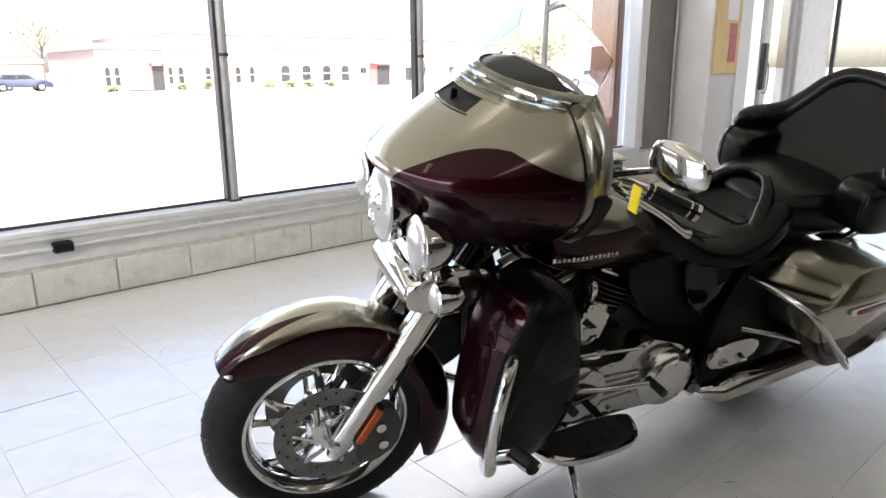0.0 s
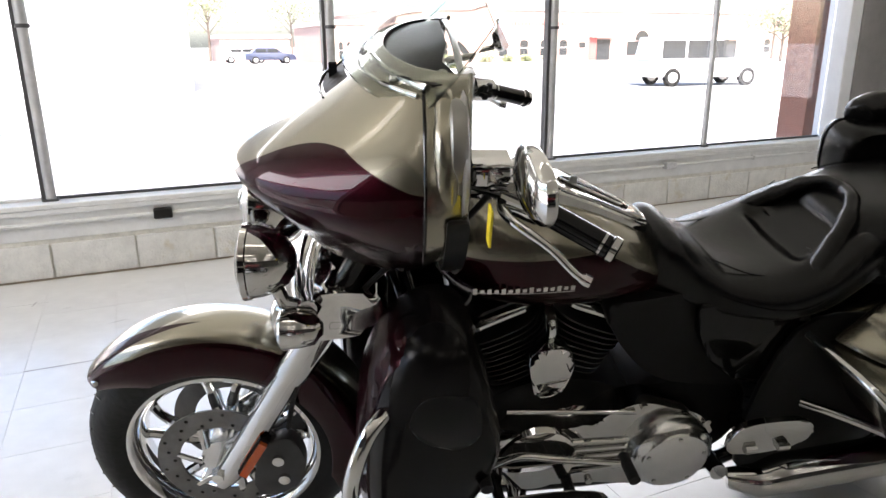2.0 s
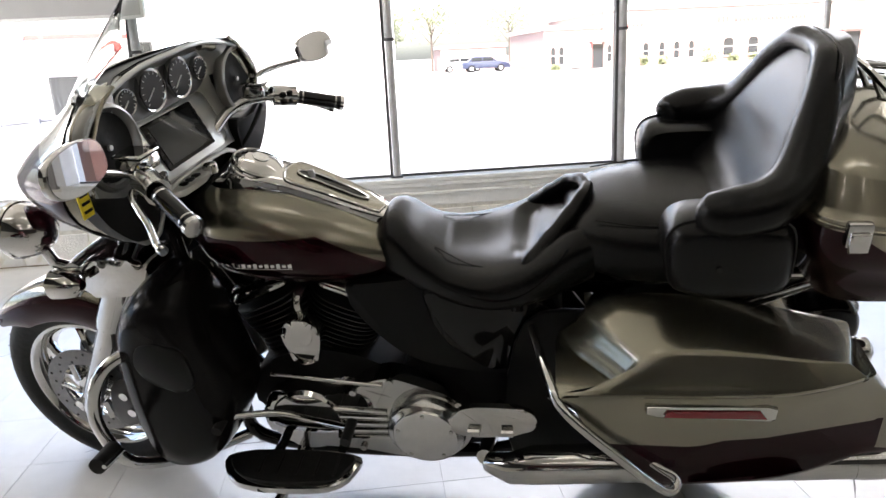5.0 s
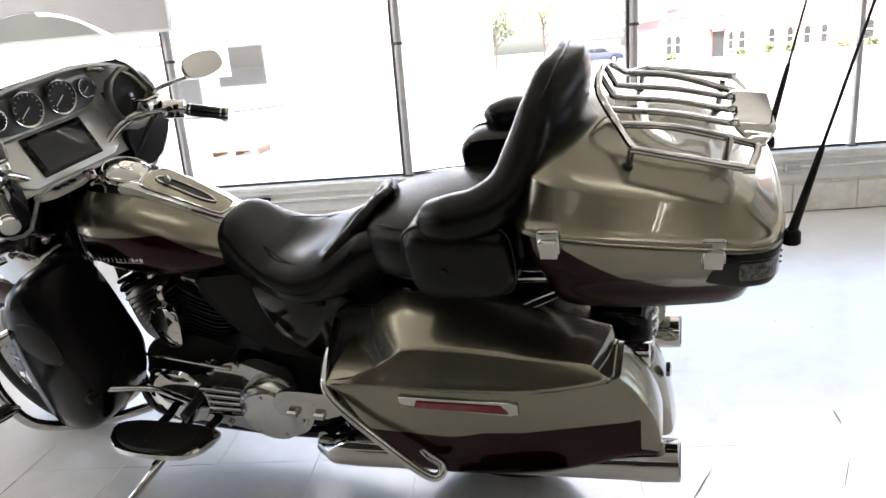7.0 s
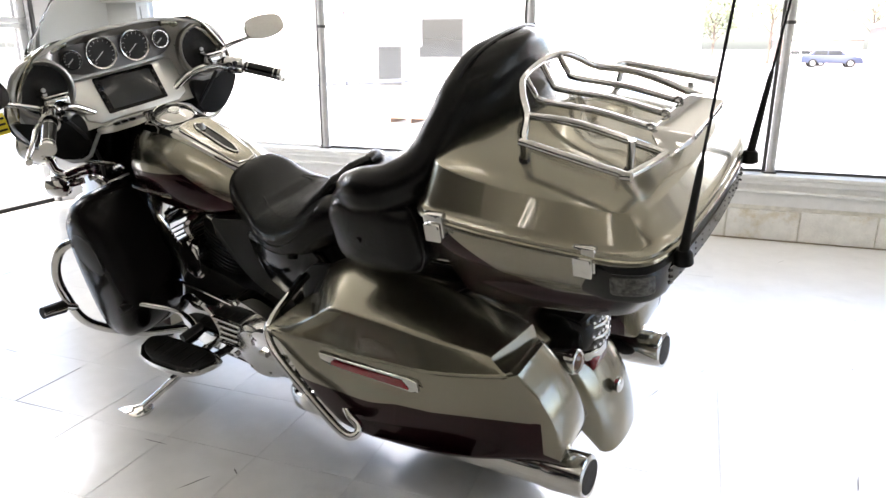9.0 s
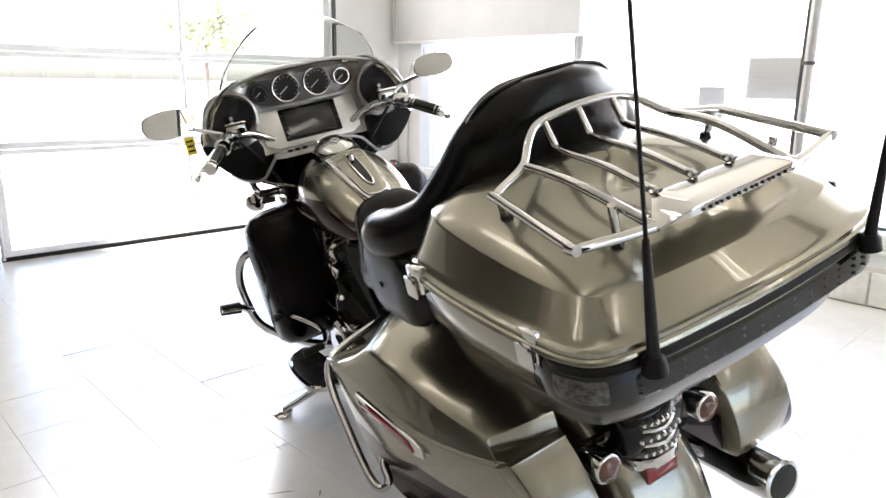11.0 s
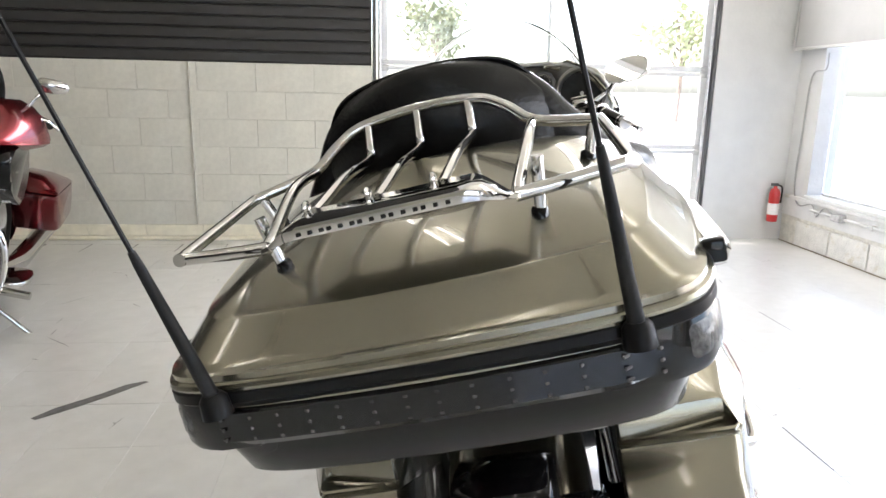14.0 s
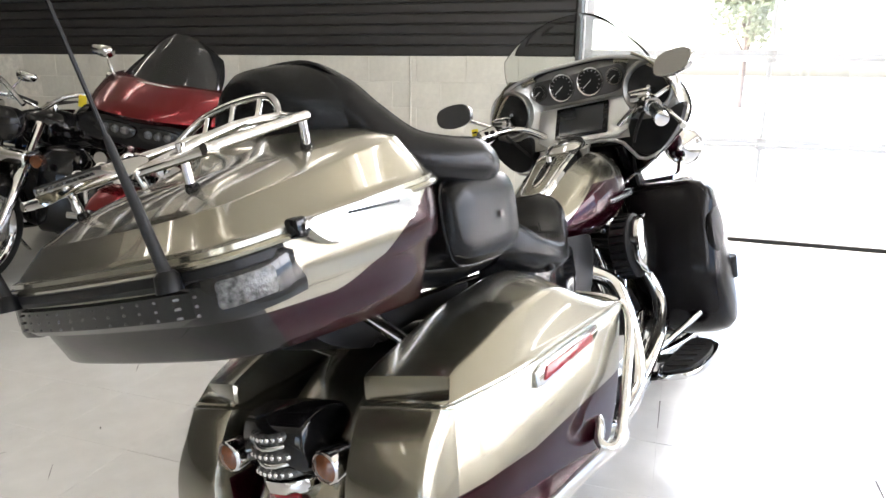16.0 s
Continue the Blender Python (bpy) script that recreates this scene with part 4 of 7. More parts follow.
F("front_mudguard", guard(FX, FZ, 40, 205, 0.362, 0.086, 0.07, peak=0.004), M_fender, None, "deep valanced front mudguard in pewter and burgundy", 50)
F("mudguard_trim", bar([(FX + 0.371 * math.cos(radians(a)), y, FZ + 0.371 * math.sin(radians(a)) - 0.02 - abs(y) * 0.35) for a, y in ((48, 0.07), (44, 0.04), (42.5, 0), (44, -0.04), (48, -0.07))], 0.006, 8, 4), M_chrome)

# lamp bar, head lamp and passing lamps
F("lamp_bracket", bar([(1.42, -0.22, 0.82), (1.44, -0.14, 0.815), (1.45, 0, 0.81), (1.44, 0.14, 0.815), (1.42, 0.22, 0.82)], 0.02, 12, 6), M_chrome, None, "chrome passing lamp bracket")
F("fork_clamp", prism(rounded([(1.3, 0.72), (1.48, 0.70), (1.5, 0.77), (1.4, 0.81), (1.28, 0.80)]), -0.15, 0.15, "y", 0.02), M_chrome)
for s in (1, -1):
    lp = F("passing_lamp", turned([(-0.066, 0.008), (-0.062, 0.024), (-0.05, 0.042), (-0.03, 0.056), (-0.008, 0.063), (0.012, 0.066), (0.014, 0.069), (0.024, 0.07), (0.028, 0.063)], "x", (1.495, s * 0.225, 0.93), 28), M_chrome, None, "round chrome passing lamp")
    F("lamp_lens", turned([(0.026, 0.058), (0.034, 0.045), (0.039, 0.02)], "x", (1.495, s * 0.225, 0.93), 28), M_led, lp)
    F("lamp_stem", bar([(1.42, s * 0.2, 0.815), (1.46, s * 0.22, 0.84), (1.47, s * 0.225, 0.88)], 0.014, 10), M_chrome, lp)
    ts = F("turn_signal", turned([(-0.05, 0.012), (-0.035, 0.03), (0.0, 0.037), (0.025, 0.039), (0.03, 0.034)], "x", (1.44, s * 0.235, 0.79), 22), M_chrome, None, "bullet turn signal in chrome")
    F("signal_lens", turned([(0.029, 0.033), (0.036, 0.02)], "x", (1.44, s * 0.235, 0.79), 22), M_led, ts)
    F("signal_stem", bar([(1.41, s * 0.16, 0.79), (1.425, s * 0.23, 0.79)], 0.012, 8), M_chrome, ts)
hl = F("headlamp", turned([(-0.06, 0.05), (-0.02, 0.088), (0.02, 0.097), (0.034, 0.098), (0.038, 0.09)], "x", (1.5, 0, 0.94), 36), M_chrome, None, "round multi-element headlamp with chrome ring")
F("headlamp_lens", turned([(0.036, 0.09), (0.05, 0.07), (0.058, 0.03)], "x", (1.5, 0, 0.94), 36), M_led, hl)
for py, pz in ((0.03, 0.02), (-0.03, 0.02), (0.0, -0.035)):
    F("lamp_element", turned([(0.05, 0.028), (0.06, 0.02), (0.064, 0.006)], "x", (1.5, py, 0.94 + pz), 16), M_chrome, hl)

# batwing fairing: outer shell
LEVELS = [(0.835, 0.07, 1.34, 1.29, 2.95), (0.85, 0.11, 1.37, 1.27, 2.95), (0.875, 0.165, 1.4, 1.25, 2.85), (0.905, 0.22, 1.425, 1.23, 2.75), (0.95, 0.29, 1.455, 1.205, 2.65), (1.0, 0.354, 1.505, 1.18, 2.4), (1.025, 0.376, 1.54, 1.17, 2.25), (1.045, 0.388, 1.562, 1.163, 2.15), (1.058, 0.393, 1.568, 1.16, 2.1), (1.076, 0.397, 1.558, 1.155, 2.1), (1.1, 0.396, 1.526, 1.152, 2.06), (1.125, 0.39, 1.495, 1.15, 2.04), (1.155, 0.377, 1.45, 1.15, 2.01), (1.192, 0.353, 1.394, 1.148, 1.94), (1.224, 0.327, 1.346, 1.146, 2.0), (1.246, 0.302, 1.314, 1.144, 2.1), (1.268, 0.26, 1.28, 1.14, 2.2)]


def shell_row(z, w, xn, xr, p=2.0, n=34, inset=0.0, cheek=0.0):
    out = []
    for j in range(n + 1):
        f = 2 * j / n - 1
        a = f * math.pi / 2
        y = (w - inset) * math.sin(a)
        x = xr + (xn - inset - xr) * max(0.0, 1 - abs(math.sin(a)) ** p) ** 0.72
        y -= math.copysign(cheek * min(1.0, w / 0.35) * min(1.0, max(0.0, (1.222 - x) / 0.07)) ** 1.2, y)
        out.append((x, y, z))
    return out


def shell(levels, inset=0.006, cheek=0.0):
    bm = bmesh.new()
    outer = [[bm.verts.new(p) for p in shell_row(*lv, cheek=cheek)] for lv in levels]
    inner = [[bm.verts.new(p) for p in shell_row(*lv, inset=inset, cheek=cheek)] for lv in levels]
    n = len(outer[0])

    def vent(i, j):
        wide = {1.192: 0.21}.get(levels[i][0], 0)
        return abs(outer[i][j].co.y + outer[i][j + 1].co.y) < wide
    for rows_, flip in ((outer, False), (inner, True)):
        for i in range(len(rows_) - 1):
            for j in range(n - 1):
                if vent(i, j):
                    continue
                q = (rows_[i][j], rows_[i][j + 1], rows_[i + 1][j + 1], rows_[i + 1][j])
                bm.faces.new(q[::-1] if flip else q)
    for i in (0, len(outer) - 1):
        for j in range(n - 1):
            bm.faces.new((outer[i][j], outer[i][j + 1], inner[i][j + 1], inner[i][j]))
    for i in range(len(outer) - 1):
        for j in (0, n - 1):
            bm.faces.new((outer[i][j], outer[i + 1][j], inner[i + 1][j], inner[i][j]))
    return bm


fairing = F("fairing", shell(LEVELS, cheek=0.032), M_fairing, None, "fork-mounted batwing fairing in pewter over burgundy", 60)


def shell_x(y, z):
    zs = [lv[0] for lv in LEVELS]
    w, xn, xr, pw = (float(np.interp(z, zs, [lv[k] for lv in LEVELS])) for k in (1, 2, 3, 4))
    return xr + (xn - xr) * max(0.0, 1 - min(1, abs(y) / w) ** pw) ** 0.72


# air vent: a dark duct behind the opening, with a lip and a divider
bm = bmesh.new()
loft(bm, [[(shell_x(y, z) - d, y, z) for z, d in ((1.187, 0.008), (1.229, 0.008), (1.226, 0.05), (1.187, 0.06))] for y in np.linspace(-0.118, 0.118, 21)])
F("fairing_vent", bm, M_black_rubber, fairing, "black air vent under the windshield")
F("vent_lip", bar([(shell_x(y, 1.191) + 0.0005, y, 1.191) for y in np.linspace(-0.105, 0.105, 13)], 0.0022, 6), M_gloss, fairing)
F("vent_divider", boxed((shell_x(0, 1.192) - 0.02, -0.005, 1.19), (shell_x(0, 1.21) - 0.004, 0.005, 1.224), 0.002), M_plastic, fairing)
F("fairing_edge", bar([(lv[3] - 0.004, lv[1] - 0.032 * min(1.0, lv[1] / 0.35), lv[0]) for lv in LEVELS], 0.0045, 8), M_pewter, fairing)
F("fairing_edge", bar([(lv[3] - 0.004, 0.032 * min(1.0, lv[1] / 0.35) - lv[1], lv[0]) for lv in LEVELS], 0.0045, 8), M_pewter, fairing)

# seam between the outer shell and the inner wing
for s in (1, -1):
    line = []
    for z in np.linspace(0.86, 1.25, 24):
        w, xn, xr, pw = (float(np.interp(z, [lv[0] for lv in LEVELS], [lv[k] for lv in LEVELS])) for k in (1, 2, 3, 4))
        u = min(0.98, max(0.02, (1.21 - xr) / (xn - xr)))
        line.append((1.21 + 0.0005, s * (w * (1 - u ** (1 / 0.72)) ** (1 / pw) - 0.003), z))
    F("fairing_seam", bar(line, 0.0028, 6), M_gloss, fairing)

# inner fairing with instruments
OUT = [(0.0, 1.282), (0.12, 1.28), (0.22, 1.262), (0.3, 1.238), (0.365, 1.195), (0.392, 1.13), (0.385, 1.06), (0.35, 0.99), (0.28, 0.93), (0.22, 0.93), (0.17, 0.985), (0.1, 1.005), (0, 1.005)]
outline = OUT + [(-a, b) for a, b in OUT[-2:0:-1]]


def dash_x(y, z):
    """The inner panel dishes forward between the speakers and overhangs the gauges."""
    mid = float(np.interp(z, [1.0, 1.045, 1.15, 1.21, 1.255, 1.283], [1.16, 1.178, 1.222, 1.207, 1.192, 1.165]))
    k = min(1.0, max(0.0, 1 - (abs(y) - 0.165) / 0.065))
    k = k * k * (3 - 2 * k)
    return 1.155 + (mid - 1.155) * k


def dash_w(z):
    return float(np.interp(z, [1.0, 1.06, 1.13, 1.195, 1.238, 1.262, 1.28, 1.283], [0.328, 0.356, 0.363, 0.342, 0.29, 0.218, 0.12, 0.1]))


bm = bmesh.new()
zs_ = np.linspace(1.003, 1.283, 26)
fs = [math.sin(a_) for a_ in np.linspace(-math.pi / 2, math.pi / 2, 81)]
g0 = [[bm.verts.new((dash_x(f * dash_w(z), z), f * dash_w(z), z)) for f in fs] for z in zs_]
g1 = [[bm.verts.new((dash_x(f * dash_w(z), z) + 0.012, f * dash_w(z), z)) for f in fs] for z in zs_]
for g_ in (g0, g1):
    for i in range(len(g_) - 1):
        for j in range(80):
            c = (g_[i][j].co + g_[i + 1][j + 1].co) / 2
            # round openings for the speakers
            if math.hypot(abs(c.y) - 0.27, c.z - 1.152) > 0.076:
                bm.faces.new((g_[i][j], g_[i][j + 1], g_[i + 1][j + 1], g_[i + 1][j]))
for i in range(25):
    for j in (0, 80):
        bm.faces.new((g0[i][j], g0[i + 1][j], g1[i + 1][j], g1[i][j]))
for j in range(80):
    for i in (0, 25):
        bm.faces.new((g0[i][j], g0[i][j + 1], g1[i][j + 1], g1[i][j]))
dash = F("dash_panel", bm, M_dash, None, "dished inner fairing panel with gauges, speakers and screen", 60)
# black hood from the panel's brow to the windshield
bm = bmesh.new()
ys_ = np.linspace(-0.25, 0.25, 21)
brow = [float(np.interp(abs(y), [0.0, 0.1, 0.12, 0.22, 0.3], [1.2825, 1.2825, 1.279, 1.261, 1.237])) for y in ys_]
hood = [[(dash_x(y, z) + (shell_x(y, 1.25) - 0.014 - dash_x(y, z)) * t_, y, z + 0.004 + (1.252 - z) * t_ - d) for y, z in zip(ys_, brow)] for t_, d in ((0.0, 0), (0.3, 0), (0.65, 0), (1.0, 0), (1.0, 0.012), (0.5, 0.012), (0.0, 0.012))]
loft(bm, [[r[j] for r in hood] for j in range(21)])
F("dash_hood", bm, M_plastic, dash, "black hood behind the windshield", 60)
F("fairing_back", prism([(a * 0.82, b - 0.02) for a, b in outline], 1.24, 1.248, "x", 0.002), M_plastic, dash)
rim_pts = [(1.15, a * (0.995 - 0.068 * min(1.0, abs(a) / 0.36)), b) for a, b in outline]
F("dash_edge", bar(rim_pts, 0.006, 8, 2, True), M_satin, dash)
for s in (1, -1):
    wing_ = [(1.178, s * a * (0.955 - 0.06 * min(1.0, a / 0.36)), b) for a, b in ((0.17, 1.262), (0.22, 1.254), (0.3, 1.23), (0.362, 1.19), (0.39, 1.13), (0.385, 1.06), (0.352, 0.995), (0.29, 0.945))]
    F("fairing_wing", bar(wing_, [0.01, 0.015, 0.019, 0.021, 0.021, 0.019, 0.015, 0.008], 16, 5), M_pewter, dash, "rounded pewter rim of the inner fairing", 60)
M_panel = mat("dark_satin_panel", (0.05, 0.05, 0.051), 0.33, coat=0.5, coat_rough=0.2, spec=0.5)
pod = F("gauge_pod", prism(rounded([(-0.19, 1.205), (-0.185, 1.245), (-0.1, 1.262), (0, 1.265), (0.1, 1.262), (0.185, 1.245), (0.19, 1.205), (0.15, 1.165), (0.05, 1.158), (-0.05, 1.158), (-0.15, 1.165)]), 1.193, 1.206, "x", 0.004), M_panel, dash, "dark satin gauge panel")
for y, r in ((0.152, 0.028), (0.058, 0.046), (-0.054, 0.046), (-0.146, 0.028)):
    g = F("gauge", turned([(-0.012, r), (-0.014, r * 1.06), (-0.004, r * 1.08), (0.002, r)], "x", (1.194, y, 1.212), 30), M_chrome, dash, "round gauge with chrome bezel")
    F("gauge_dial", turned([(-0.0135, r * 0.93), (-0.012, r * 0.95)], "x", (1.194, y, 1.212), 30), M_gauge, g)
    bm = bmesh.new()
    for k in range(13):
        a = radians(225 - k * 22.5)
        u, v = Vector((0, -math.cos(a), math.sin(a))), None
        c = Vector((1.1795, y, 1.212))
        sweep(bm, [c + u * r * 0.76, c + u * r * 0.88], 0.0008, 4)
    a = radians(215)
    sweep(bm, [c - Vector((0, -math.cos(a), math.sin(a))) * r * 0.15, c + Vector((0, -math.cos(a), math.sin(a))) * r * 0.7], 0.0014, 4)
    F("gauge_marks", bm, M_tick, g)
for s in (1, -1):
    sp = F("speaker", turned([(0.03, 0.066), (-0.006, 0.078), (-0.009, 0.082), (-0.006, 0.088), (0.001, 0.091), (0.016, 0.091), (0.034, 0.068)], "x", (1.154, s * 0.27, 1.152), 40), M_dash, dash, "round recessed fairing speaker")
    F("speaker_cone", turned([(0.018, 0.073), (0.006, 0.072), (0.012, 0.04), (0.01, 0.012), (0.006, 0.006)], "x", (1.154, s * 0.27, 1.152), 36), M_black_rubber, sp, "black speaker mesh")
    F("speaker_badge", turned([(0.001, 0.006), (0.012, 0.007)], "x", (1.154, s * 0.27, 1.152), 12), M_satin, sp)
for s in (1, -1):
    F("lower_lobe", prism(rounded([(s * 0.378, 1.085), (s * 0.374, 1.05), (s * 0.342, 0.995), (s * 0.28, 0.94), (s * 0.225, 0.94), (s * 0.195, 0.985), (s * 0.2, 1.06), (s * 0.27, 1.045)]), 1.143, 1.178, "x", 0.006), M_plastic, dash, "black lower speaker lobe")


def tilted(bm_):
    """Lean the radio fascia forward at its top, to lie on the dished panel."""
    for v in bm_.verts:
        v.co.x += 0.046 + (v.co.z - 1.045) * 0.45
    return bm_


panel = F("radio_panel", tilted(prism([(-0.19, 1.148), (0.19, 1.148), (0.175, 1.03), (0.14, 1.012), (-0.14, 1.012), (-0.175, 1.03)], 1.124, 1.15, "x", 0.008)), M_silverpanel, dash, "silver radio fascia")
F("screen_bezel", tilted(boxed((1.1175, -0.104, 1.032), (1.1235, 0.104, 1.14), 0.003)), M_gloss, panel)
F("screen", tilted(boxed((1.1155, -0.086, 1.042), (1.117, 0.086, 1.132), 0.0005)), M_screen, panel, "dark touch screen")
for s in (1, -1):
    for k in range(4):
        F("screen_button", tilted(boxed((1.1155, s * 0.096 - 0.005, 1.048 + k * 0.021), (1.117, s * 0.096 + 0.005, 1.059 + k * 0.021), 0.0005)), M_plastic, panel)
sw = F("switch_shelf", prism(rounded([(1.118, 0.015), (1.112, 0.1), (1.125, 0.15), (1.17, 0.15), (1.17, 0.01)]), 0.985, 1.0, "z", 0.004), M_silverpanel, dash, "silver switch shelf under the screen")
for k in range(3):
    F("rocker_switch", boxed((1.122, 0.045 + k * 0.026, 1.0005), (1.14, 0.064 + k * 0.026, 1.008), 0.003, 2), M_gloss, sw)
F("key_lock", turned([(0.99, 0.019), (1.012, 0.018), (1.016, 0.011)], "z", (1.125, 0.0, 0), 20), M_chrome, dash)

# windshield
bm = bmesh.new()
cols = 20
rows_ = []
for i in range(9):
    t_ = i / 8
    row = []
    for j in range(cols + 1):
        f = 2 * j / cols - 1
        w = 0.285 - 0.06 * t_ ** 2
        top = 1.0 - 0.36 * abs(f) ** 2.6
        z = 1.24 + 0.205 * t_ * top - 0.03 * abs(f) ** 2
        x = 1.35 - 0.185 * t_ * top - 0.13 * abs(f) ** 2.2
        row.append((x, w * f, z))
    rows_.append(row)
va = [[bm.verts.new(p) for p in r] for r in rows_]
vb = [[bm.verts.new((p[0] - 0.004, p[1], p[2] - 0.001)) for p in r] for r in rows_]
for g_ in (va, vb):
    for i in range(8):
        for j in range(cols):
            bm.faces.new((g_[i][j], g_[i][j + 1], g_[i + 1][j + 1], g_[i + 1][j]))
for i in range(8):
    for j in (0, cols):
        bm.faces.new((va[i][j], va[i + 1][j], vb[i + 1][j], vb[i][j]))
for j in range(cols):
    for i in (0, 8):
        bm.faces.new((va[i][j], va[i][j + 1], vb[i][j + 1], vb[i][j]))
ws = F("windshield", bm, M_wind, None, "low clear acrylic windshield", 60)
ws.visible_shadow = False
F("windshield_edge", bar([r[-1] for r in rows_] + rows_[8][-2:0:-1] + [r[0] for r in rows_[::-1]], 0.0008, 6), M_smoke, ws, "dark polished edge")
trim = F("windshield_trim", bar([(shell_x(y, 1.258 - 0.1 * y * y) + 0.003, y, 1.258 - 0.1 * y * y) for y in np.linspace(-0.255, 0.255, 25)], 0.0065, 8), M_chrome, None, "double chrome strip along the windshield's foot")
F("trim_strip", bar([(shell_x(y, 1.241) + 0.002, y, 1.241) for y in np.linspace(-0.26, 0.26, 25)], 0.0042, 8), M_chrome, trim)
for y in (-0.2, 0.0, 0.2):
    F("trim_screw", turned([(-0.004, 0.007), (0.006, 0.006), (0.008, 0.003)], "x", (shell_x(y, 1.25) + 0.004, y, 1.25), 12), M_polish, trim)

# handlebar and controls
for s in (1, -1):
    F("handlebar", bar([(1.2, s * 0.05, 1.0), (1.19, s * 0.12, 1.03), (1.16, s * 0.21, 1.085), (1.11, s * 0.275, 1.098), (1.04, s * 0.325, 1.085), (0.97, s * 0.365, 1.062), (0.93, s * 0.39, 1.048)], 0.0145, 12, 6), M_chrome, None, "chrome handlebar")
    a, b_ = Vector((1.02, s * 0.337, 1.08)), Vector((0.918, s * 0.398, 1.042))
    gr = F("hand_grip", bar([a, a.lerp(b_, 0.03), a.lerp(b_, 0.9), a.lerp(b_, 0.92), b_], [0.02, 0.0195, 0.0195, 0.022, 0.021], 18), M_gloss, None, "black grip with chrome bands and end cap")
    for t0 in (0.06, 0.8):
        F("grip_band", bar([a.lerp(b_, t0), a.lerp(b_, t0 + 0.035)], 0.0202, 18), M_chrome, gr)
    F("grip_end", bar([a.lerp(b_, 0.93), a.lerp(b_, 1.01), a.lerp(b_, 1.03)], [0.022, 0.0215, 0.012], 18), M_chrome, gr)
    hs = F("switch_housing", bar([(1.075, s * 0.3, 1.095), (1.025, s * 0.333, 1.083)], [0.03, 0.028], 14), M_chrome, None, "chrome switch housing")
    for k in range(4):
        c = Vector((1.06 - 0.012 * (k // 2) - 0.02, s * (0.285 + 0.018 * (k // 2)), 1.1 - 0.02 * (k % 2)))
        F("switch_button", boxed(c - Vector((0.007, 0.007, 0.007)), c + Vector((0.007, 0.007, 0.007)), 0.002), M_gloss, hs)
    rv = F("fluid_reservoir", boxed((1.07, s * 0.27 - 0.032, 1.105), (1.135, s * 0.27 + 0.032, 1.138), 0.008, 2), M_chrome, None, "chrome brake fluid reservoir")
    F("reservoir_lid", boxed((1.068, s * 0.27 - 0.034, 1.1385), (1.137, s * 0.27 + 0.034, 1.146), 0.003), M_chrome, rv)
    lv = F("hand_lever", bar([(1.085, s * 0.3, 1.085), (1.08, s * 0.345, 1.075), (1.02, s * 0.395, 1.045), (0.985, s * 0.43, 1.02), (0.965, s * 0.44, 1.012)], [0.009, 0.008, 0.007, 0.007, 0.01], 10, 5), M_chrome, None, "chrome hand lever")
    # mirror: teardrop shell
    mc = Vector((1.075, 0.467, 1.184)) if s > 0 else Vector((0.958, -0.406, 1.177))
    tilt = Matrix.Translation(mc) @ Matrix.Rotation(radians(4 if s > 0 else -24), 4, "Z") @ Matrix.Rotation(radians(2 if s > 0 else 20), 4, "Y")
    shape = [(-0.066, -0.03), (-0.078, 0.004), (-0.062, 0.036), (-0.01, 0.047), (0.05, 0.042), (0.08, 0.024), (0.084, -0.012), (0.06, -0.034), (0.0, -0.044)]
    put = F if s > 0 else P
    km = 1.0 if s > 0 else 0.86
    sm = [(a_ * km, b2 * km) for a_, b2 in rounded(shape, 4)]
    bm = bmesh.new()
    loft(bm, [[tilt @ Vector((d, s * a_ * k_, b2 * k_)) for a_, b2 in sm] for d, k_ in ((-0.012, 0.97), (-0.008, 1.0), (0.002, 0.98), (0.01, 0.84), (0.016, 0.5), (0.018, 0.15))])
    mr = put("mirror", bm, M_chrome, None, "teardrop chrome mirror")
    bm = bmesh.new()
    loft(bm, [[tilt @ Vector((d, s * a_ * 0.93, b2 * 0.93)) for a_, b2 in sm] for d in (-0.0135, -0.0125)])
    put("mirror_glass", bm, M_mirror, mr)
    put("mirror_stem", bar([(1.1, s * 0.285, 1.1), (1.1, s * 0.35, 1.13), tuple(mc + Vector((0.02, -s * 0.035, -0.02)))], [0.009, 0.008, 0.007], 10, 4), M_chrome, mr)
tag = F("price_tag", boxed((1.118, 0.407, 1.07), (1.122, 0.437, 1.128), 0.001), M_tag, None, "yellow tag hung from the lever")
for k in range(3):
    F("tag_bar", boxed((1.1165, 0.411, 1.08 + k * 0.016), (1.1175, 0.433, 1.086 + k * 0.016)), M_plastic, tag)
F("brake_line", bar([(1.1, 0.27, 1.08), (1.15, 0.2, 0.98), (1.3, 0.13, 0.83), (1.45, 0.13, 0.6), (1.5, 0.1, 0.42)], 0.006, 8, 6), M_black_rubber)
F("brake_line", bar([(1.1, -0.27, 1.08), (1.15, -0.2, 0.98), (1.3, -0.13, 0.83), (1.45, -0.13, 0.6), (1.5, -0.1, 0.42)], 0.006, 8, 6), M_black_rubber)

# frame and steering head
P("steering_head", bar([PIVOT - AXIS * 0.12, PIVOT + AXIS * 0.14], 0.045, 18), M_gloss)
for s in (1, -1):
    P("frame_tube", bar([(1.27, s * 0.03, 0.86), (1.2, s * 0.1, 0.6), (1.16, s * 0.12, 0.35), (1.08, s * 0.13, 0.2), (0.5, s * 0.13, 0.19), (0.32, s * 0.13, 0.3), (0.3, s * 0.12, 0.6)], 0.019, 10, 6), M_gloss)
P("backbone", bar([(1.26, 0, 0.85), (0.8, 0, 0.78), (0.35, 0, 0.68), (0.1, 0, 0.66)], 0.03, 12, 4), M_gloss)

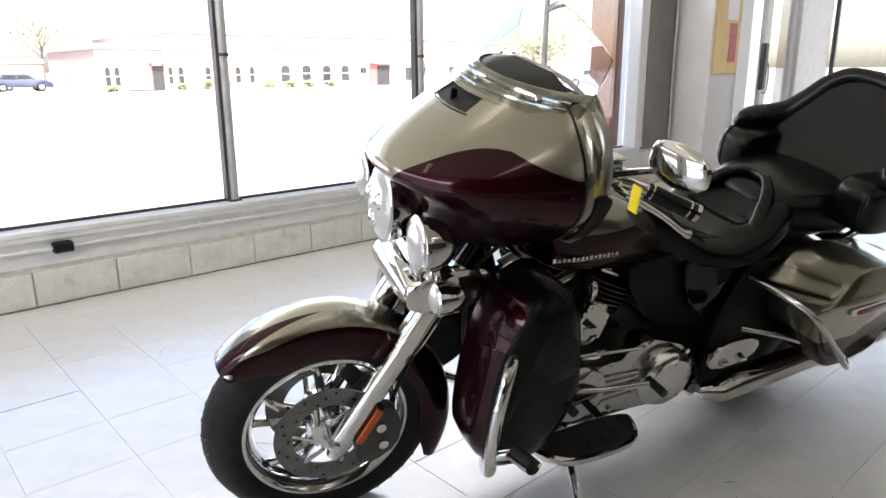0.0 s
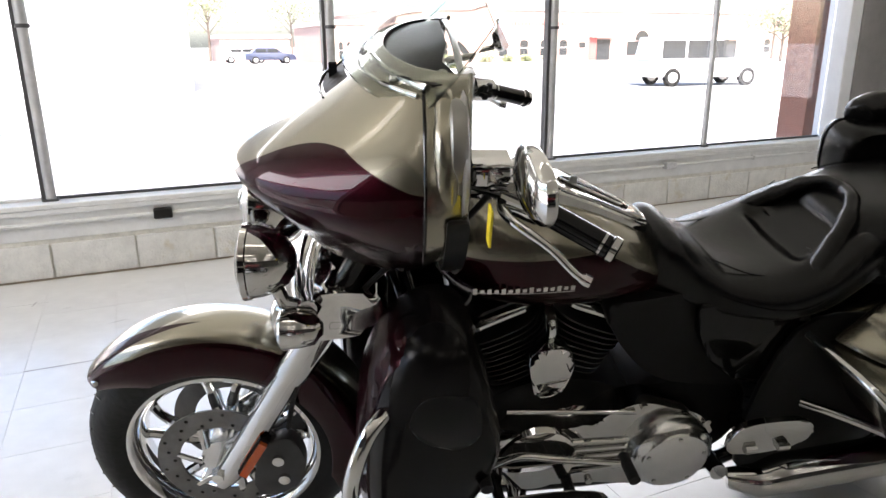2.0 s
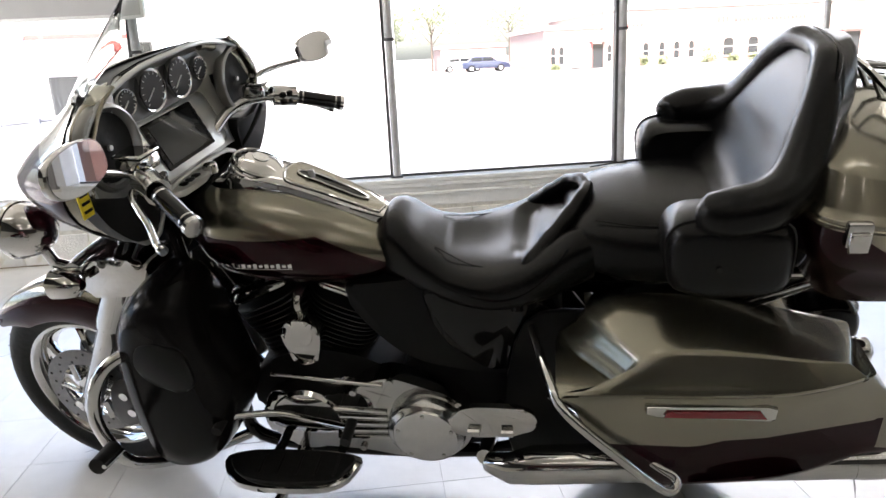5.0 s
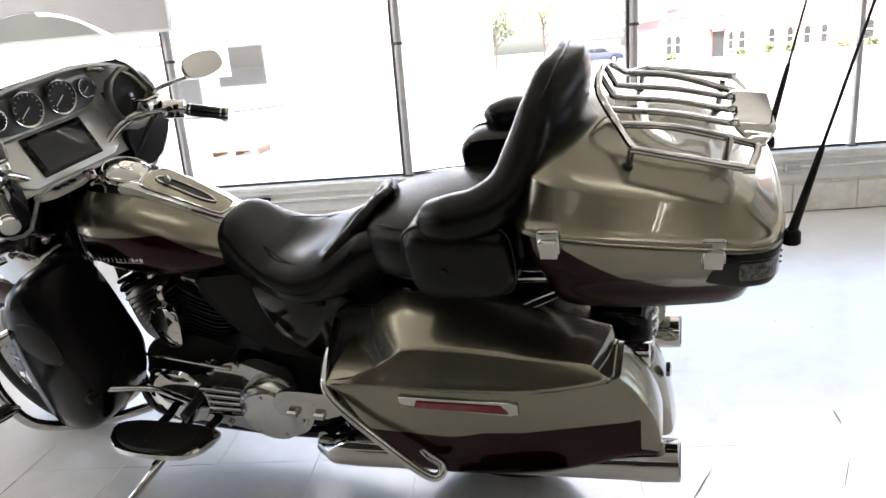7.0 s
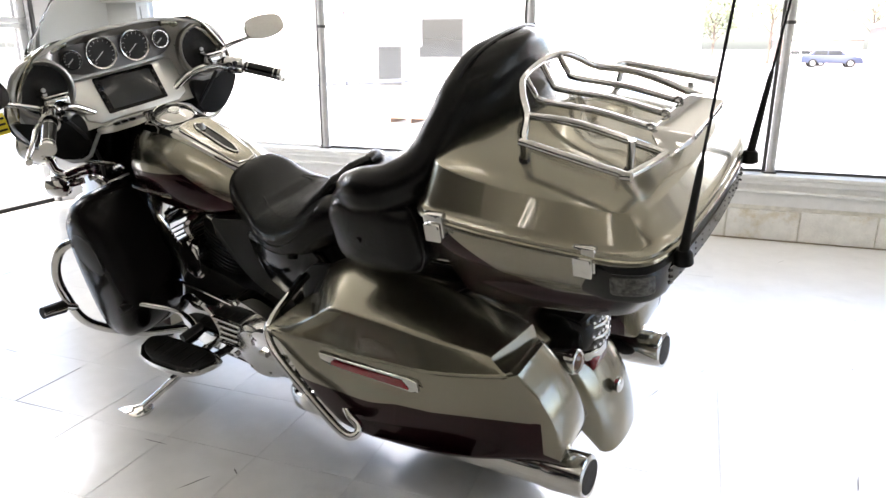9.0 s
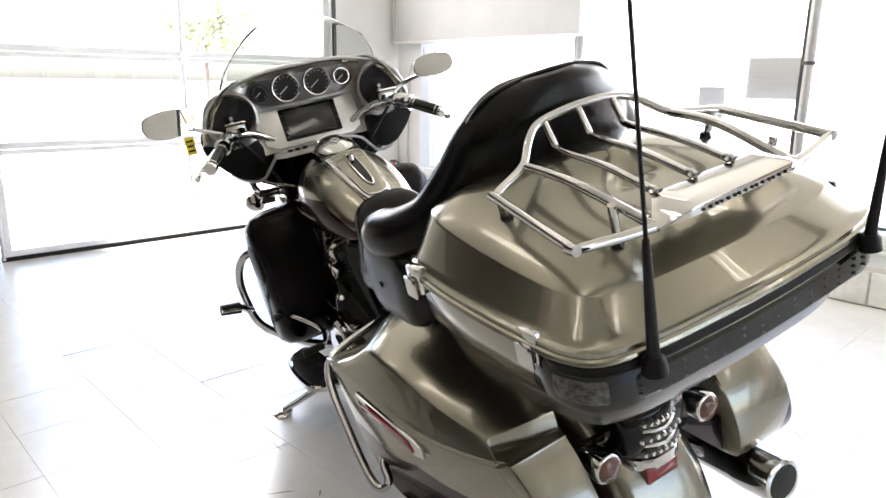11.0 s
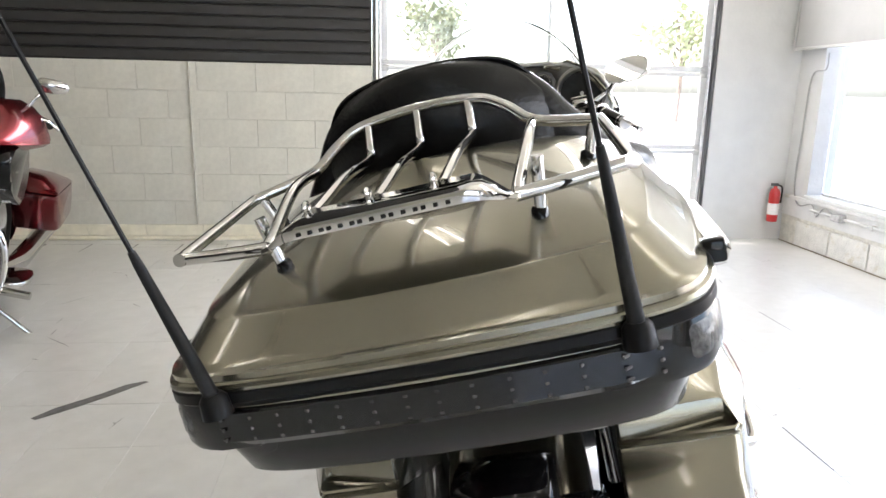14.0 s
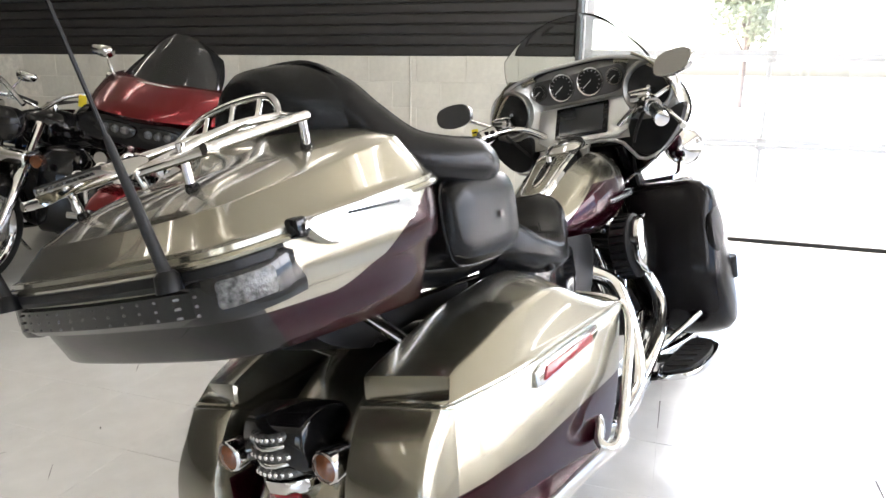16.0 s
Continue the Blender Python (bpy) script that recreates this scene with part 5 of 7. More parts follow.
P("battery_box", prism(rounded([(0.28, 0.52), (0.3, 0.74), (0.5, 0.76), (0.72, 0.74), (0.8, 0.72), (0.74, 0.6), (0.62, 0.5), (0.4, 0.47)]), -0.13, 0.13, "y", 0.015), M_plastic, None, "black inner frame cover")
# fuel tank and console
TANK = [(1.185, 0.05, 0.92, 0.83), (1.165, 0.095, 0.952, 0.785), (1.11, 0.14, 0.974, 0.745), (1.03, 0.163, 0.982, 0.722), (0.94, 0.168, 0.97, 0.712), (0.85, 0.16, 0.94, 0.71), (0.76, 0.138, 0.895, 0.715), (0.69, 0.108, 0.85, 0.725), (0.64, 0.075, 0.82, 0.74)]


def body(sections, n=36, e=2.6, flat=None):
    bm = bmesh.new()
    loft(bm, [oval(x, 0, (zt + zb) / 2 - (zt - zb) * 0.06, hw, (zt - zb) * 0.44, n, e, "yz", (zt - zb) * 0.56) for x, hw, zt, zb in sections])
    return bm


def smooth_sections(rows_in, n=4):
    pts = np.array(rows_in)
    out = []
    for i in range(len(pts) - 1):
        a, b_, c, d = pts[max(i - 1, 0)], pts[i], pts[i + 1], pts[min(i + 2, len(pts) - 1)]
        for k in range(n):
            t_ = k / n
            out.append(tuple(0.5 * (2 * b_ + (c - a) * t_ + (2 * a - 5 * b_ + 4 * c - d) * t_ ** 2 + (3 * b_ - a - 3 * c + d) * t_ ** 3)))
    out.append(tuple(pts[-1]))
    return out


tank = P("fuel_tank", body(smooth_sections(TANK), 44, 2.35), M_tank, None, "teardrop fuel tank in pewter over burgundy", 60)
for s in (1, -1):
    badge = P("tank_badge", bar([(0.9, s * 0.165, 0.803), (1.0, s * 0.166, 0.804), (1.11, s * 0.155, 0.806)], 0.0015, 6, 4), M_chrome, tank, "chrome script badge as plain bars")
    for k in range(15):
        x, h_ = 0.9 + k * 0.0145, (0.012, 0.008, 0.014, 0.009)[k % 4]
        y_ = 0.164 - 0.3 * max(0, x - 1.02) ** 1.5
        P("badge_bar", boxed((x, min(s * y_, s * (y_ + 0.004)), 0.812 - h_ / 2), (x + 0.0105, max(s * y_, s * (y_ + 0.004)), 0.812 + h_ / 2), 0.001), M_chrome, badge)
# console: x, half width, top, foot
CON = [(0.678, 0.03, 0.866, 0.82), (0.72, 0.046, 0.888, 0.835), (0.78, 0.058, 0.918, 0.868), (0.85, 0.066, 0.952, 0.9), (0.93, 0.071, 0.984, 0.93), (1.0, 0.073, 1.0, 0.945), (1.06, 0.068, 1.003, 0.945), (1.1, 0.055, 0.985, 0.94), (1.122, 0.035, 0.965, 0.935)]


def con_top(x):
    return float(np.interp(x, [c[0] for c in CON], [c[2] for c in CON]))


bm = bmesh.new()
loft(bm, [[(x, hw * u, zb + (zt - zb) * v) for u, v in ((-1.12, -0.3), (-1.1, 0.12), (-1.04, 0.2), (-1.0, 0.72), (-0.97, 0.9), (-0.88, 0.98), (-0.45, 1.02), (0, 1.03), (0.45, 1.02), (0.88, 0.98), (0.97, 0.9), (1.0, 0.72), (1.04, 0.2), (1.1, 0.12), (1.12, -0.3))] for x, hw, zt, zb in smooth_sections(CON, 4)])
con = P("console", bm, M_chrome, None, "long chrome tank console with filler cap", 40)
ci = P("console_inlay", prism(rounded([(0.712, -0.03), (0.712, 0.03), (0.8, 0.043), (0.905, 0.053), (0.922, 0.04), (0.93, 0), (0.922, -0.04), (0.905, -0.053), (0.8, -0.043)]), 0, 0.005, "z", 0.002), M_pewter, con, "pewter inlay plate")
for v in ci.data.vertices:
    v.co.z += con_top(v.co.x) + 0.0005
P("inlay_rim", bar([(x, y, con_top(x) + 0.003) for x, y in ((0.708, -0.032), (0.708, 0.032), (0.76, 0.041), (0.83, 0.049), (0.905, 0.056), (0.925, 0.042), (0.934, 0), (0.925, -0.042), (0.905, -0.056), (0.83, -0.049), (0.76, -0.041))], 0.0035, 8, 2, True), M_chrome, con)
cs = P("console_slot", prism(rounded([(0.745, -0.004), (0.745, 0.004), (0.77, 0.012), (0.87, 0.014), (0.897, 0.006), (0.897, -0.006), (0.87, -0.014), (0.77, -0.012)]), 0, 0.002, "z"), M_gloss, con, "black recessed slot")
for v in cs.data.vertices:
    v.co.z += con_top(v.co.x) + 0.0062
P("slot_rim", bar([(x, y, con_top(x) + 0.008) for x, y in ((0.905, 0), (0.89, 0.013), (0.85, 0.016), (0.77, 0.014), (0.738, 0), (0.77, -0.014), (0.85, -0.016), (0.89, -0.013))], 0.0032, 8, 4, True), M_chrome, con)
P("latch_button", turned([(0.0, 0.008), (0.014, 0.0075), (0.018, 0.005)], "z", (0.872, 0, con_top(0.872) + 0.006), 16), M_satin, con, "dark round latch button")
# filler neck and cap, tilted back with the console
TILT = Matrix.Translation((0.998, 0, 1.008)) @ Matrix.Rotation(math.radians(-24), 4, "Y")
P("filler_neck", turned([(-0.085, 0.075), (-0.05, 0.073), (-0.022, 0.0705), (-0.012, 0.07), (-0.008, 0.064)], "z", (0, 0, 0), 44, TILT), M_chrome, con, "chrome filler neck")
cap = P("filler_cap", turned([(-0.02, 0.064), (-0.006, 0.0665), (0.0, 0.0665), (0.003, 0.063), (0.002, 0.06), (0.007, 0.052), (0.012, 0.036), (0.015, 0.016), (0.0152, 0.003)], "z", (0, 0, 0), 44, TILT), M_chrome, con, "round domed chrome filler cap")
P("cap_rim", bar([(TILT @ Vector((0.066 * math.cos(a * math.pi / 12), 0.066 * math.sin(a * math.pi / 12), -0.002))) for a in range(24)], 0.0022, 6, 0, True), M_gloss, cap)
P("cap_badge", turned([(0.0152, 0.02), (0.0165, 0.0195), (0.017, 0.017), (0.0162, 0.015), (0.017, 0.008)], "z", (0, 0, 0), 24, TILT), M_polish, cap, "small round embossed badge")

# seat
SEAT = [(0.722, 0.05, 0.81, 0.74), (0.71, 0.085, 0.858, 0.72), (0.685, 0.11, 0.884, 0.71), (0.648, 0.126, 0.876, 0.7), (0.6, 0.145, 0.832, 0.695), (0.54, 0.172, 0.802, 0.69), (0.475, 0.2, 0.797, 0.69), (0.415, 0.212, 0.808, 0.69), (0.35, 0.212, 0.836, 0.7), (0.3, 0.204, 0.87, 0.71), (0.25, 0.19, 0.9, 0.73), (0.2, 0.17, 0.908, 0.75)]
seat = P("rider_seat", body(smooth_sections(SEAT, 6), 84, 2.9), M_leather, None, "black leather rider seat with stitched lumbar panel", 60)
for v in seat.data.vertices:
    if v.co.z > 0.77 and v.co.x < 0.55:
        inside = 1 / (1 + math.exp((abs(v.co.y) - 0.115) / 0.006)) / (1 + math.exp((abs(v.co.x - 0.285) - 0.085) / 0.006))
        v.co.z -= 0.024 * inside + 0.012 * math.exp(-(v.co.y / 0.1) ** 2)
PILL = [(0.265, 0.09, 0.87, 0.8), (0.25, 0.135, 0.895, 0.78), (0.21, 0.168, 0.914, 0.77), (0.14, 0.195, 0.925, 0.76), (0.05, 0.21, 0.933, 0.76), (-0.05, 0.21, 0.937, 0.76), (-0.14, 0.2, 0.94, 0.78)]
pill = P("passenger_seat", body(smooth_sections(PILL), 40, 3.2), M_leather, None, "black leather passenger seat", 60)
for s in (1, -1):
    P("seat_seam", bar([(0.57, s * 0.08, 0.813), (0.48, s * 0.125, 0.79), (0.4, s * 0.145, 0.798), (0.335, s * 0.14, 0.828), (0.275, s * 0.12, 0.868), (0.23, s * 0.1, 0.893)], 0.0016, 6, 6), M_gloss, seat)
    P("seat_seam", bar([(0.66, s * 0.1, 0.82), (0.57, s * 0.155, 0.765), (0.46, s * 0.204, 0.748), (0.38, s * 0.214, 0.755), (0.31, s * 0.203, 0.8), (0.26, s * 0.18, 0.862)], 0.0018, 6, 6), M_gloss, seat)
    P("seat_seam", bar([(0.2, s * 0.14, 0.912), (0.1, s * 0.17, 0.912), (-0.05, s * 0.18, 0.918)], 0.0018, 6, 5), M_gloss, pill)
P("seat_crease", bar([(0.262, -0.11, 0.866), (0.252, -0.04, 0.856), (0.252, 0.04, 0.856), (0.262, 0.11, 0.866)], 0.0016, 6, 5), M_gloss, seat)
P("seat_crease", bar([(0.33, -0.1, 0.828), (0.318, -0.04, 0.81), (0.318, 0.04, 0.81), (0.33, 0.1, 0.828)], 0.0016, 6, 5), M_gloss, seat)

# padded roll framing the lumbar insert
for s in (1, -1):
    P("seat_roll", bar([(0.214, s * 0.0, 0.925), (0.226, s * 0.045, 0.922), (0.258, s * 0.09, 0.892), (0.3, s * 0.122, 0.846), (0.342, s * 0.152, 0.798), (0.37, s * 0.178, 0.752), (0.372, s * 0.196, 0.71)], [0.016, 0.018, 0.022, 0.026, 0.028, 0.024, 0.014], 18, 5), M_leather, pill, "padded leather roll", 70)

# backrest with wings
BACK = [(0.93, -0.04, -0.04, 0.17, 0.2), (0.96, -0.085, -0.07, 0.185, 0.25), (1.0, -0.11, -0.09, 0.205, 0.272), (1.03, -0.125, -0.11, 0.228, 0.262), (1.06, -0.14, -0.125, 0.25, 0.232), (1.1, -0.155, -0.145, 0.272, 0.21), (1.15, -0.178, -0.172, 0.288, 0.193), (1.19, -0.198, -0.198, 0.294, 0.175), (1.225, -0.218, -0.222, 0.294, 0.148), (1.25, -0.238, -0.246, 0.292, 0.11), (1.263, -0.258, -0.261, 0.286, 0.065)]
bm = bmesh.new()
rings = []
for z, xc, xs, xb, hw in smooth_sections(BACK, 3):
    lift = 0.03 * min(1.0, max(0.0, (z - 1.0) / 0.2))
    xc, xs = xc + lift * 0.3, xs + lift * 0.3
    z -= 0.016 * min(1.0, max(0.0, (z - 1.05) / 0.15))
    n = 14
    front, rear = [], []
    for j in range(n + 1):
        f = math.sin((2 * j / n - 1) * math.pi / 2)
        edge = (1 - abs(f) ** 6) * 0.5 + 0.5
        xf = xc + (xs - xc) * f * f
        xr = -xb + 0.05 * abs(f) ** 2.5
        mid = (xf + xr) / 2
        front.append((mid + (xf - mid) * edge, hw * f, z))
        rear.append((mid + (xr - mid) * edge, hw * f * 0.995, z))
    rings.append(front + rear[::-1])
loft(bm, rings)
bk = P("backrest", bm, M_leather, None, "tall black leather passenger backrest with padded side wings", 70)
# padded roll from each armrest up and over the top
for s in (1, -1):
    path = crom([(0.014, s * 0.272, 0.992), (0.0, s * 0.28, 0.997), (-0.045, s * 0.287, 1.005), (-0.105, s * 0.272, 1.015), (-0.158, s * 0.23, 1.045), (-0.188, s * 0.182, 1.112), (-0.206, s * 0.148, 1.17), (-0.222, s * 0.095, 1.215), (-0.232, s * 0.03, 1.226), (-0.232, s * -0.03, 1.226)], 5)
    rr = np.interp(np.linspace(0, 1, len(path)), [0, 0.05, 0.11, 0.22, 0.33, 0.45, 0.56, 0.7, 0.85, 1], [0.012, 0.028, 0.042, 0.05, 0.05, 0.048, 0.042, 0.033, 0.027, 0.024])
    bm = bmesh.new()
    sweep(bm, path, [float(r) for r in rr], 20)
    P("bolster", bm, M_leather, bk, "padded leather side roll", 70)
P("backrest_piping", bar([(-0.185, 0.19, 1.148), (-0.21, 0.172, 1.184), (-0.235, 0.12, 1.234), (-0.245, 0.0, 1.25), (-0.235, -0.12, 1.234), (-0.21, -0.172, 1.184), (-0.185, -0.19, 1.148)], 0.004, 6, 6), M_leather, bk)
for s in (1, -1):
    ol = [(p_.x, p_.y) for p_ in crom([(a_, b2, 0) for a_, b2 in ((0.076, 0.91), (0.074, 0.955), (0.045, 0.984), (-0.03, 0.99), (-0.11, 0.988), (-0.152, 0.97), (-0.163, 0.91), (-0.158, 0.85), (-0.13, 0.825), (-0.05, 0.818), (0.02, 0.822), (0.062, 0.845))], 4, True)]
    bm = bmesh.new()
    loft(bm, [[(-0.045 + (a_ + 0.045) * k_, s * y, 0.905 + (b2 - 0.905) * k_) for a_, b2 in ol] for y, k_ in ((0.18, 0.9), (0.2, 1.0), (0.27, 1.0), (0.295, 0.96), (0.31, 0.88), (0.317, 0.76), (0.319, 0.4))])
    pd = P("speaker_pod", bm, M_leather, None, "padded passenger speaker pod", 60)
    P("pod_piping", bar([(-0.045 + (a_ + 0.045) * 0.985, s * 0.284, 0.905 + (b2 - 0.905) * 0.985) for a_, b2 in ol], 0.004, 6, 0, True), M_leather, pd)
    P("pod_button", turned([(-0.004, 0.007), (0.004, 0.006)], "y", (-0.02, s * 0.319, 0.9), 12), M_gloss, pd)


# top case
HALF = [(-0.165, 0.0), (-0.165, 0.2), (-0.182, 0.285), (-0.23, 0.32), (-0.33, 0.328), (-0.45, 0.322), (-0.545, 0.311), (-0.598, 0.299), (-0.632, 0.271), (-0.65, 0.2), (-0.657, 0.09), (-0.659, 0.0)]
PLAN = [(p.x, p.y) for p in crom([(a, b, 0) for a, b in HALF + [(a, -b) for a, b in HALF[-2:0:-1]]], 4, True)]
CASE_C = Vector((-0.43, 0))


def ring_of(k, z, kx=None, dz=-0.045, shift=0.0):
    kx = k if kx is None else kx
    return [(CASE_C.x + shift + (a - CASE_C.x) * kx, b * k, z + dz * (-(a + 0.19) / 0.5)) for a, b in PLAN]


bm = bmesh.new()
loft(bm, [ring_of(k, z, kx, dz) for k, z, kx, dz in ((0.8, 0.795, 0.74, 0.015), (0.86, 0.799, 0.78, 0.012), (0.88, 0.805, 0.8, 0.01), (0.92, 0.85, 0.86, 0.0), (0.95, 0.89, 0.91, -0.01), (0.985, 0.905, 0.985, -0.022), (1.0, 0.95, 0.995, -0.04), (1.0, 0.985, 1.0, -0.049))])
case = P("top_case", bm, M_trunk, None, "large two-tone luggage top case", 50)
bm = bmesh.new()
loft(bm, [ring_of(k, z, kx, dz, sh) for k, z, kx, dz, sh in ((1.0, 0.992, 1.0, -0.049, 0), (1.014, 0.994, 1.01, -0.049, 0), (1.014, 1.003, 1.01, -0.049, 0), (1.0, 1.006, 0.995, -0.051, 0), (0.987, 1.009, 0.98, -0.052, 0.002), (0.97, 1.019, 0.962, -0.055, 0.004), (0.866, 1.0735, 0.876, -0.074, 0.013), (0.863, 1.0755, 0.873, -0.0745, 0.0132), (0.857, 1.0775, 0.867, -0.075, 0.0137), (0.7, 1.1, 0.7, -0.066, 0.022), (0.5, 1.112, 0.5, -0.057, 0.026), (0.2, 1.12, 0.2, -0.05, 0.03), (0.05, 1.121, 0.05, -0.05, 0.03))])
bmesh.ops.recalc_face_normals(bm, faces=bm.faces)
tree_ = BVHTree.FromBMesh(bm)
lid = P("case_lid", bm, M_pewter, case, "sloping pewter case lid with crisp shoulders", 30)
P("case_trim", bar([(a, b, z) for a, b, z in ring_of(1.015, 0.99, 1.012, -0.049)], 0.006, 8, 0, True), M_pewter, case)
M_diode = mat("dull_diode", (0.075, 0.073, 0.07), 0.2, 0.4)
# black wrap with lamps round the rear
arc = [(a, b) for a, b in PLAN if a < -0.48]
arc.sort(key=lambda p: math.atan2(p[1], -(p[0] + 0.43)))


def strip(k, z0, z1, cut, thick=0.012):
    bm_ = bmesh.new()
    rows2 = []
    pts = [p for p in arc if cut(*p)]
    for i, (a, b) in enumerate(pts):
        d = Vector((a - CASE_C.x, b)).normalized()
        kk = k - 0.035 * max(0, 1 - min(i, len(pts) - 1 - i) / 2.0)
        ox, oy = CASE_C.x + (a - CASE_C.x) * kk, b * kk
        ix, iy = ox - d.x * thick, oy - d.y * thick
        dz = -0.049 * (-(a + 0.19) / 0.5)
        rows2.append([(ix, iy, z0 + dz), (ox - d.x * 0.3 * thick, oy - d.y * 0.3 * thick, z0 + dz), (ox, oy, z0 + 0.008 + dz), (ox, oy, z1 - 0.008 + dz), (ox - d.x * 0.3 * thick, oy - d.y * 0.3 * thick, z1 + dz), (ix, iy, z1 + dz)])
    loft(bm_, rows2)
    return bm_


P("case_bumper", strip(1.03, 0.964, 0.991, lambda x, y: x < -0.535, 0.03), M_plastic, case, "black bumper strip round the case")
band = P("lamp_band", strip(1.016, 0.917, 0.966, lambda x, y: x < -0.53, 0.03), M_smoke, case, "smoked lamp band")
M_ledglass = mat("faceted_lamp_lens", (0.07, 0.07, 0.068), 0.14, 0.3, vary=0.7, scale=120, bump=0.3, bscale=110)
for s in (1, -1):
    P("lamp_housing", strip(1.024, 0.914, 0.98, lambda x, y: x < -0.512 and s * y > 0.2, 0.014), M_smoke, band, "smoked corner lamp housing")
    P("corner_lamp", strip(1.029, 0.926, 0.968, lambda x, y: x < -0.53 and s * y > 0.24, 0.01), M_ledglass, band, "clear faceted corner lamp")
steps = []
for (a0, b0), (a1, b1) in zip(arc, arc[1:]):
    steps += [(a0 + (a1 - a0) * q, b0 + (b1 - b0) * q) for q in np.linspace(0, 1, max(2, int(math.hypot(a1 - a0, b1 - b0) / 0.006)), endpoint=False)]
last = None
for a, b in steps:
    if abs(b) > 0.245 or a > -0.56 or (last is not None and math.hypot(a - last[0], b - last[1]) < 0.033):
        continue
    last = (a, b)
    d = Vector((a - CASE_C.x, b)).normalized()
    for q in (-0.014, -0.002, 0.01):
        kk = 1.0235 if abs(b) > 0.2 else 1.0145
        c = Vector((CASE_C.x + (a - CASE_C.x) * kk, b * kk, 0.942 - 0.049 * (-(a + 0.19) / 0.5) + q))
        bm = boxed((-0.003, -0.0045, -0.002), (0.0004, 0.0045, 0.002), 0.0008)
        bm.transform(Matrix.Translation(c) @ Matrix.Rotation(math.atan2(d.y, d.x), 4, "Z"))
        P("lamp_diode", bm, M_diode, band)
for s in (1, -1):
    if s > 0:
        for x, y, z in ((-0.243, 0.332, 0.985), (-0.531, 0.31, 0.956)):
            lt = P("case_latch", boxed((x - 0.022, y - 0.012, z - 0.03), (x + 0.022, y + 0.008, z + 0.02), 0.006, 2), M_chrome, case, "chrome case latch")
            P("latch_lever", boxed((x - 0.018, y + 0.0085, z - 0.036), (x + 0.018, y + 0.016, z + 0.004), 0.003), M_chrome, lt)
    else:
        hp = P("hinge_plate", prism(rounded([(-0.53, 0.962), (-0.5, 0.938), (-0.47, 0.931), (-0.36, 0.935), (-0.305, 0.942), (-0.292, 0.96), (-0.3, 0.978), (-0.36, 0.984), (-0.52, 0.972)]), -0.343, -0.322, "y", 0.006, 2), M_polish, case, "long bright case hinge plate")
        P("hinge_slot", boxed((-0.455, -0.3445, 0.9665), (-0.34, -0.3405, 0.9705), 0.001), M_gloss, hp)
        P("hinge_end", boxed((-0.545, -0.338, 0.95), (-0.525, -0.312, 0.978), 0.005, 2), M_gloss, hp)
    def ant(z):
        return (-0.667 - 0.17 * (z - 0.94), 0.22 + 0.098 * (z - 0.94) if s > 0 else -0.226 + 0.015 * (z - 0.94), z)
    an = P("aerial", bar([ant(0.925), ant(0.95), ant(1.1), ant(1.115)], [0.0105, 0.0085, 0.0052, 0.004], 12), M_black_rubber, None, "tall black whip aerial")
    P("aerial_whip", bar([ant(1.112), ant(1.4), ant(1.9)], [0.0028, 0.0024, 0.0015], 6), M_plastic, an)
    P("aerial_base", turned([(0.92, 0.017), (0.94, 0.0155), (0.946, 0.0105)], "z", (-0.667, 0.22 if s > 0 else -0.226, 0), 14), M_plastic, an)

# luggage rack
rack = P("luggage_rack", bar([(-0.585, 0.256, 1.085), (-0.41, 0.243, 1.118), (-0.392, 0.235, 1.122), (-0.36, 0.16, 1.138), (-0.335, 0.125, 1.165), (-0.318, 0.085, 1.185), (-0.314, 0.0, 1.192), (-0.318, -0.085, 1.185), (-0.335, -0.125, 1.165), (-0.36, -0.16, 1.138), (-0.392, -0.235, 1.122), (-0.41, -0.243, 1.118), (-0.585, -0.256, 1.085)], 0.0075, 10, 4), M_chrome, None, "chrome tubular luggage rack on the case lid")
for y in (0.157, -0.157):
    P("rack_rail", bar([(-0.362, y, 1.137), (-0.46, y * 0.98, 1.126), (-0.58, y * 0.9, 1.088), (-0.608, y * 0.89, 1.079)], 0.0075, 10, 4), M_chrome, rack)
    P("rack_crossbar", bar([(-0.585, y * 1.63, 1.083), (-0.602, y * 1.2, 1.08), (-0.61, y * 0.87, 1.078)], 0.0075, 10, 4), M_chrome, rack)
# flat wing across the rear, its ends drooping to the crossbars
bm = bmesh.new()
wing_rows = []
for q in range(25):
    u = -1 + q / 12
    k = min(1.0, max(0.0, (1 - abs(u)) / 0.33))
    k = k * k * (3 - 2 * k)
    xf, xr, z, th = -0.6 + 0.03 * k, -0.62 - 0.022 * k, 1.079 + 0.0185 * k, 0.004 + 0.004 * k
    wing_rows.append([(xf, 0.142 * u, z + 0.006 * k), (xf - 0.012, 0.142 * u, z + 0.009 * k), (xr + 0.01, 0.142 * u, z + 0.002), (xr, 0.142 * u, z), (xr - 0.001, 0.142 * u, z - 0.004), (xr + 0.001, 0.142 * u, z - 0.009 * k - 0.004), (xr + 0.008, 0.142 * u, z - th), (xf, 0.142 * u, z - th + 0.006 * k)])
loft(bm, wing_rows)
pl = P("rack_plate", bm, M_chrome, rack, "flat chrome wing plate with drooping ends", 40)
for k in range(15):
    y = -0.076 + k * 0.0112 + 0.0015 * (k * 7 % 3)
    P("plate_letter_bar", boxed((-0.6442, y, 1.0872), (-0.6425, y + 0.0042, 1.0912)), M_gloss, pl, "dark letter as a plain bar" if k == 0 else "")
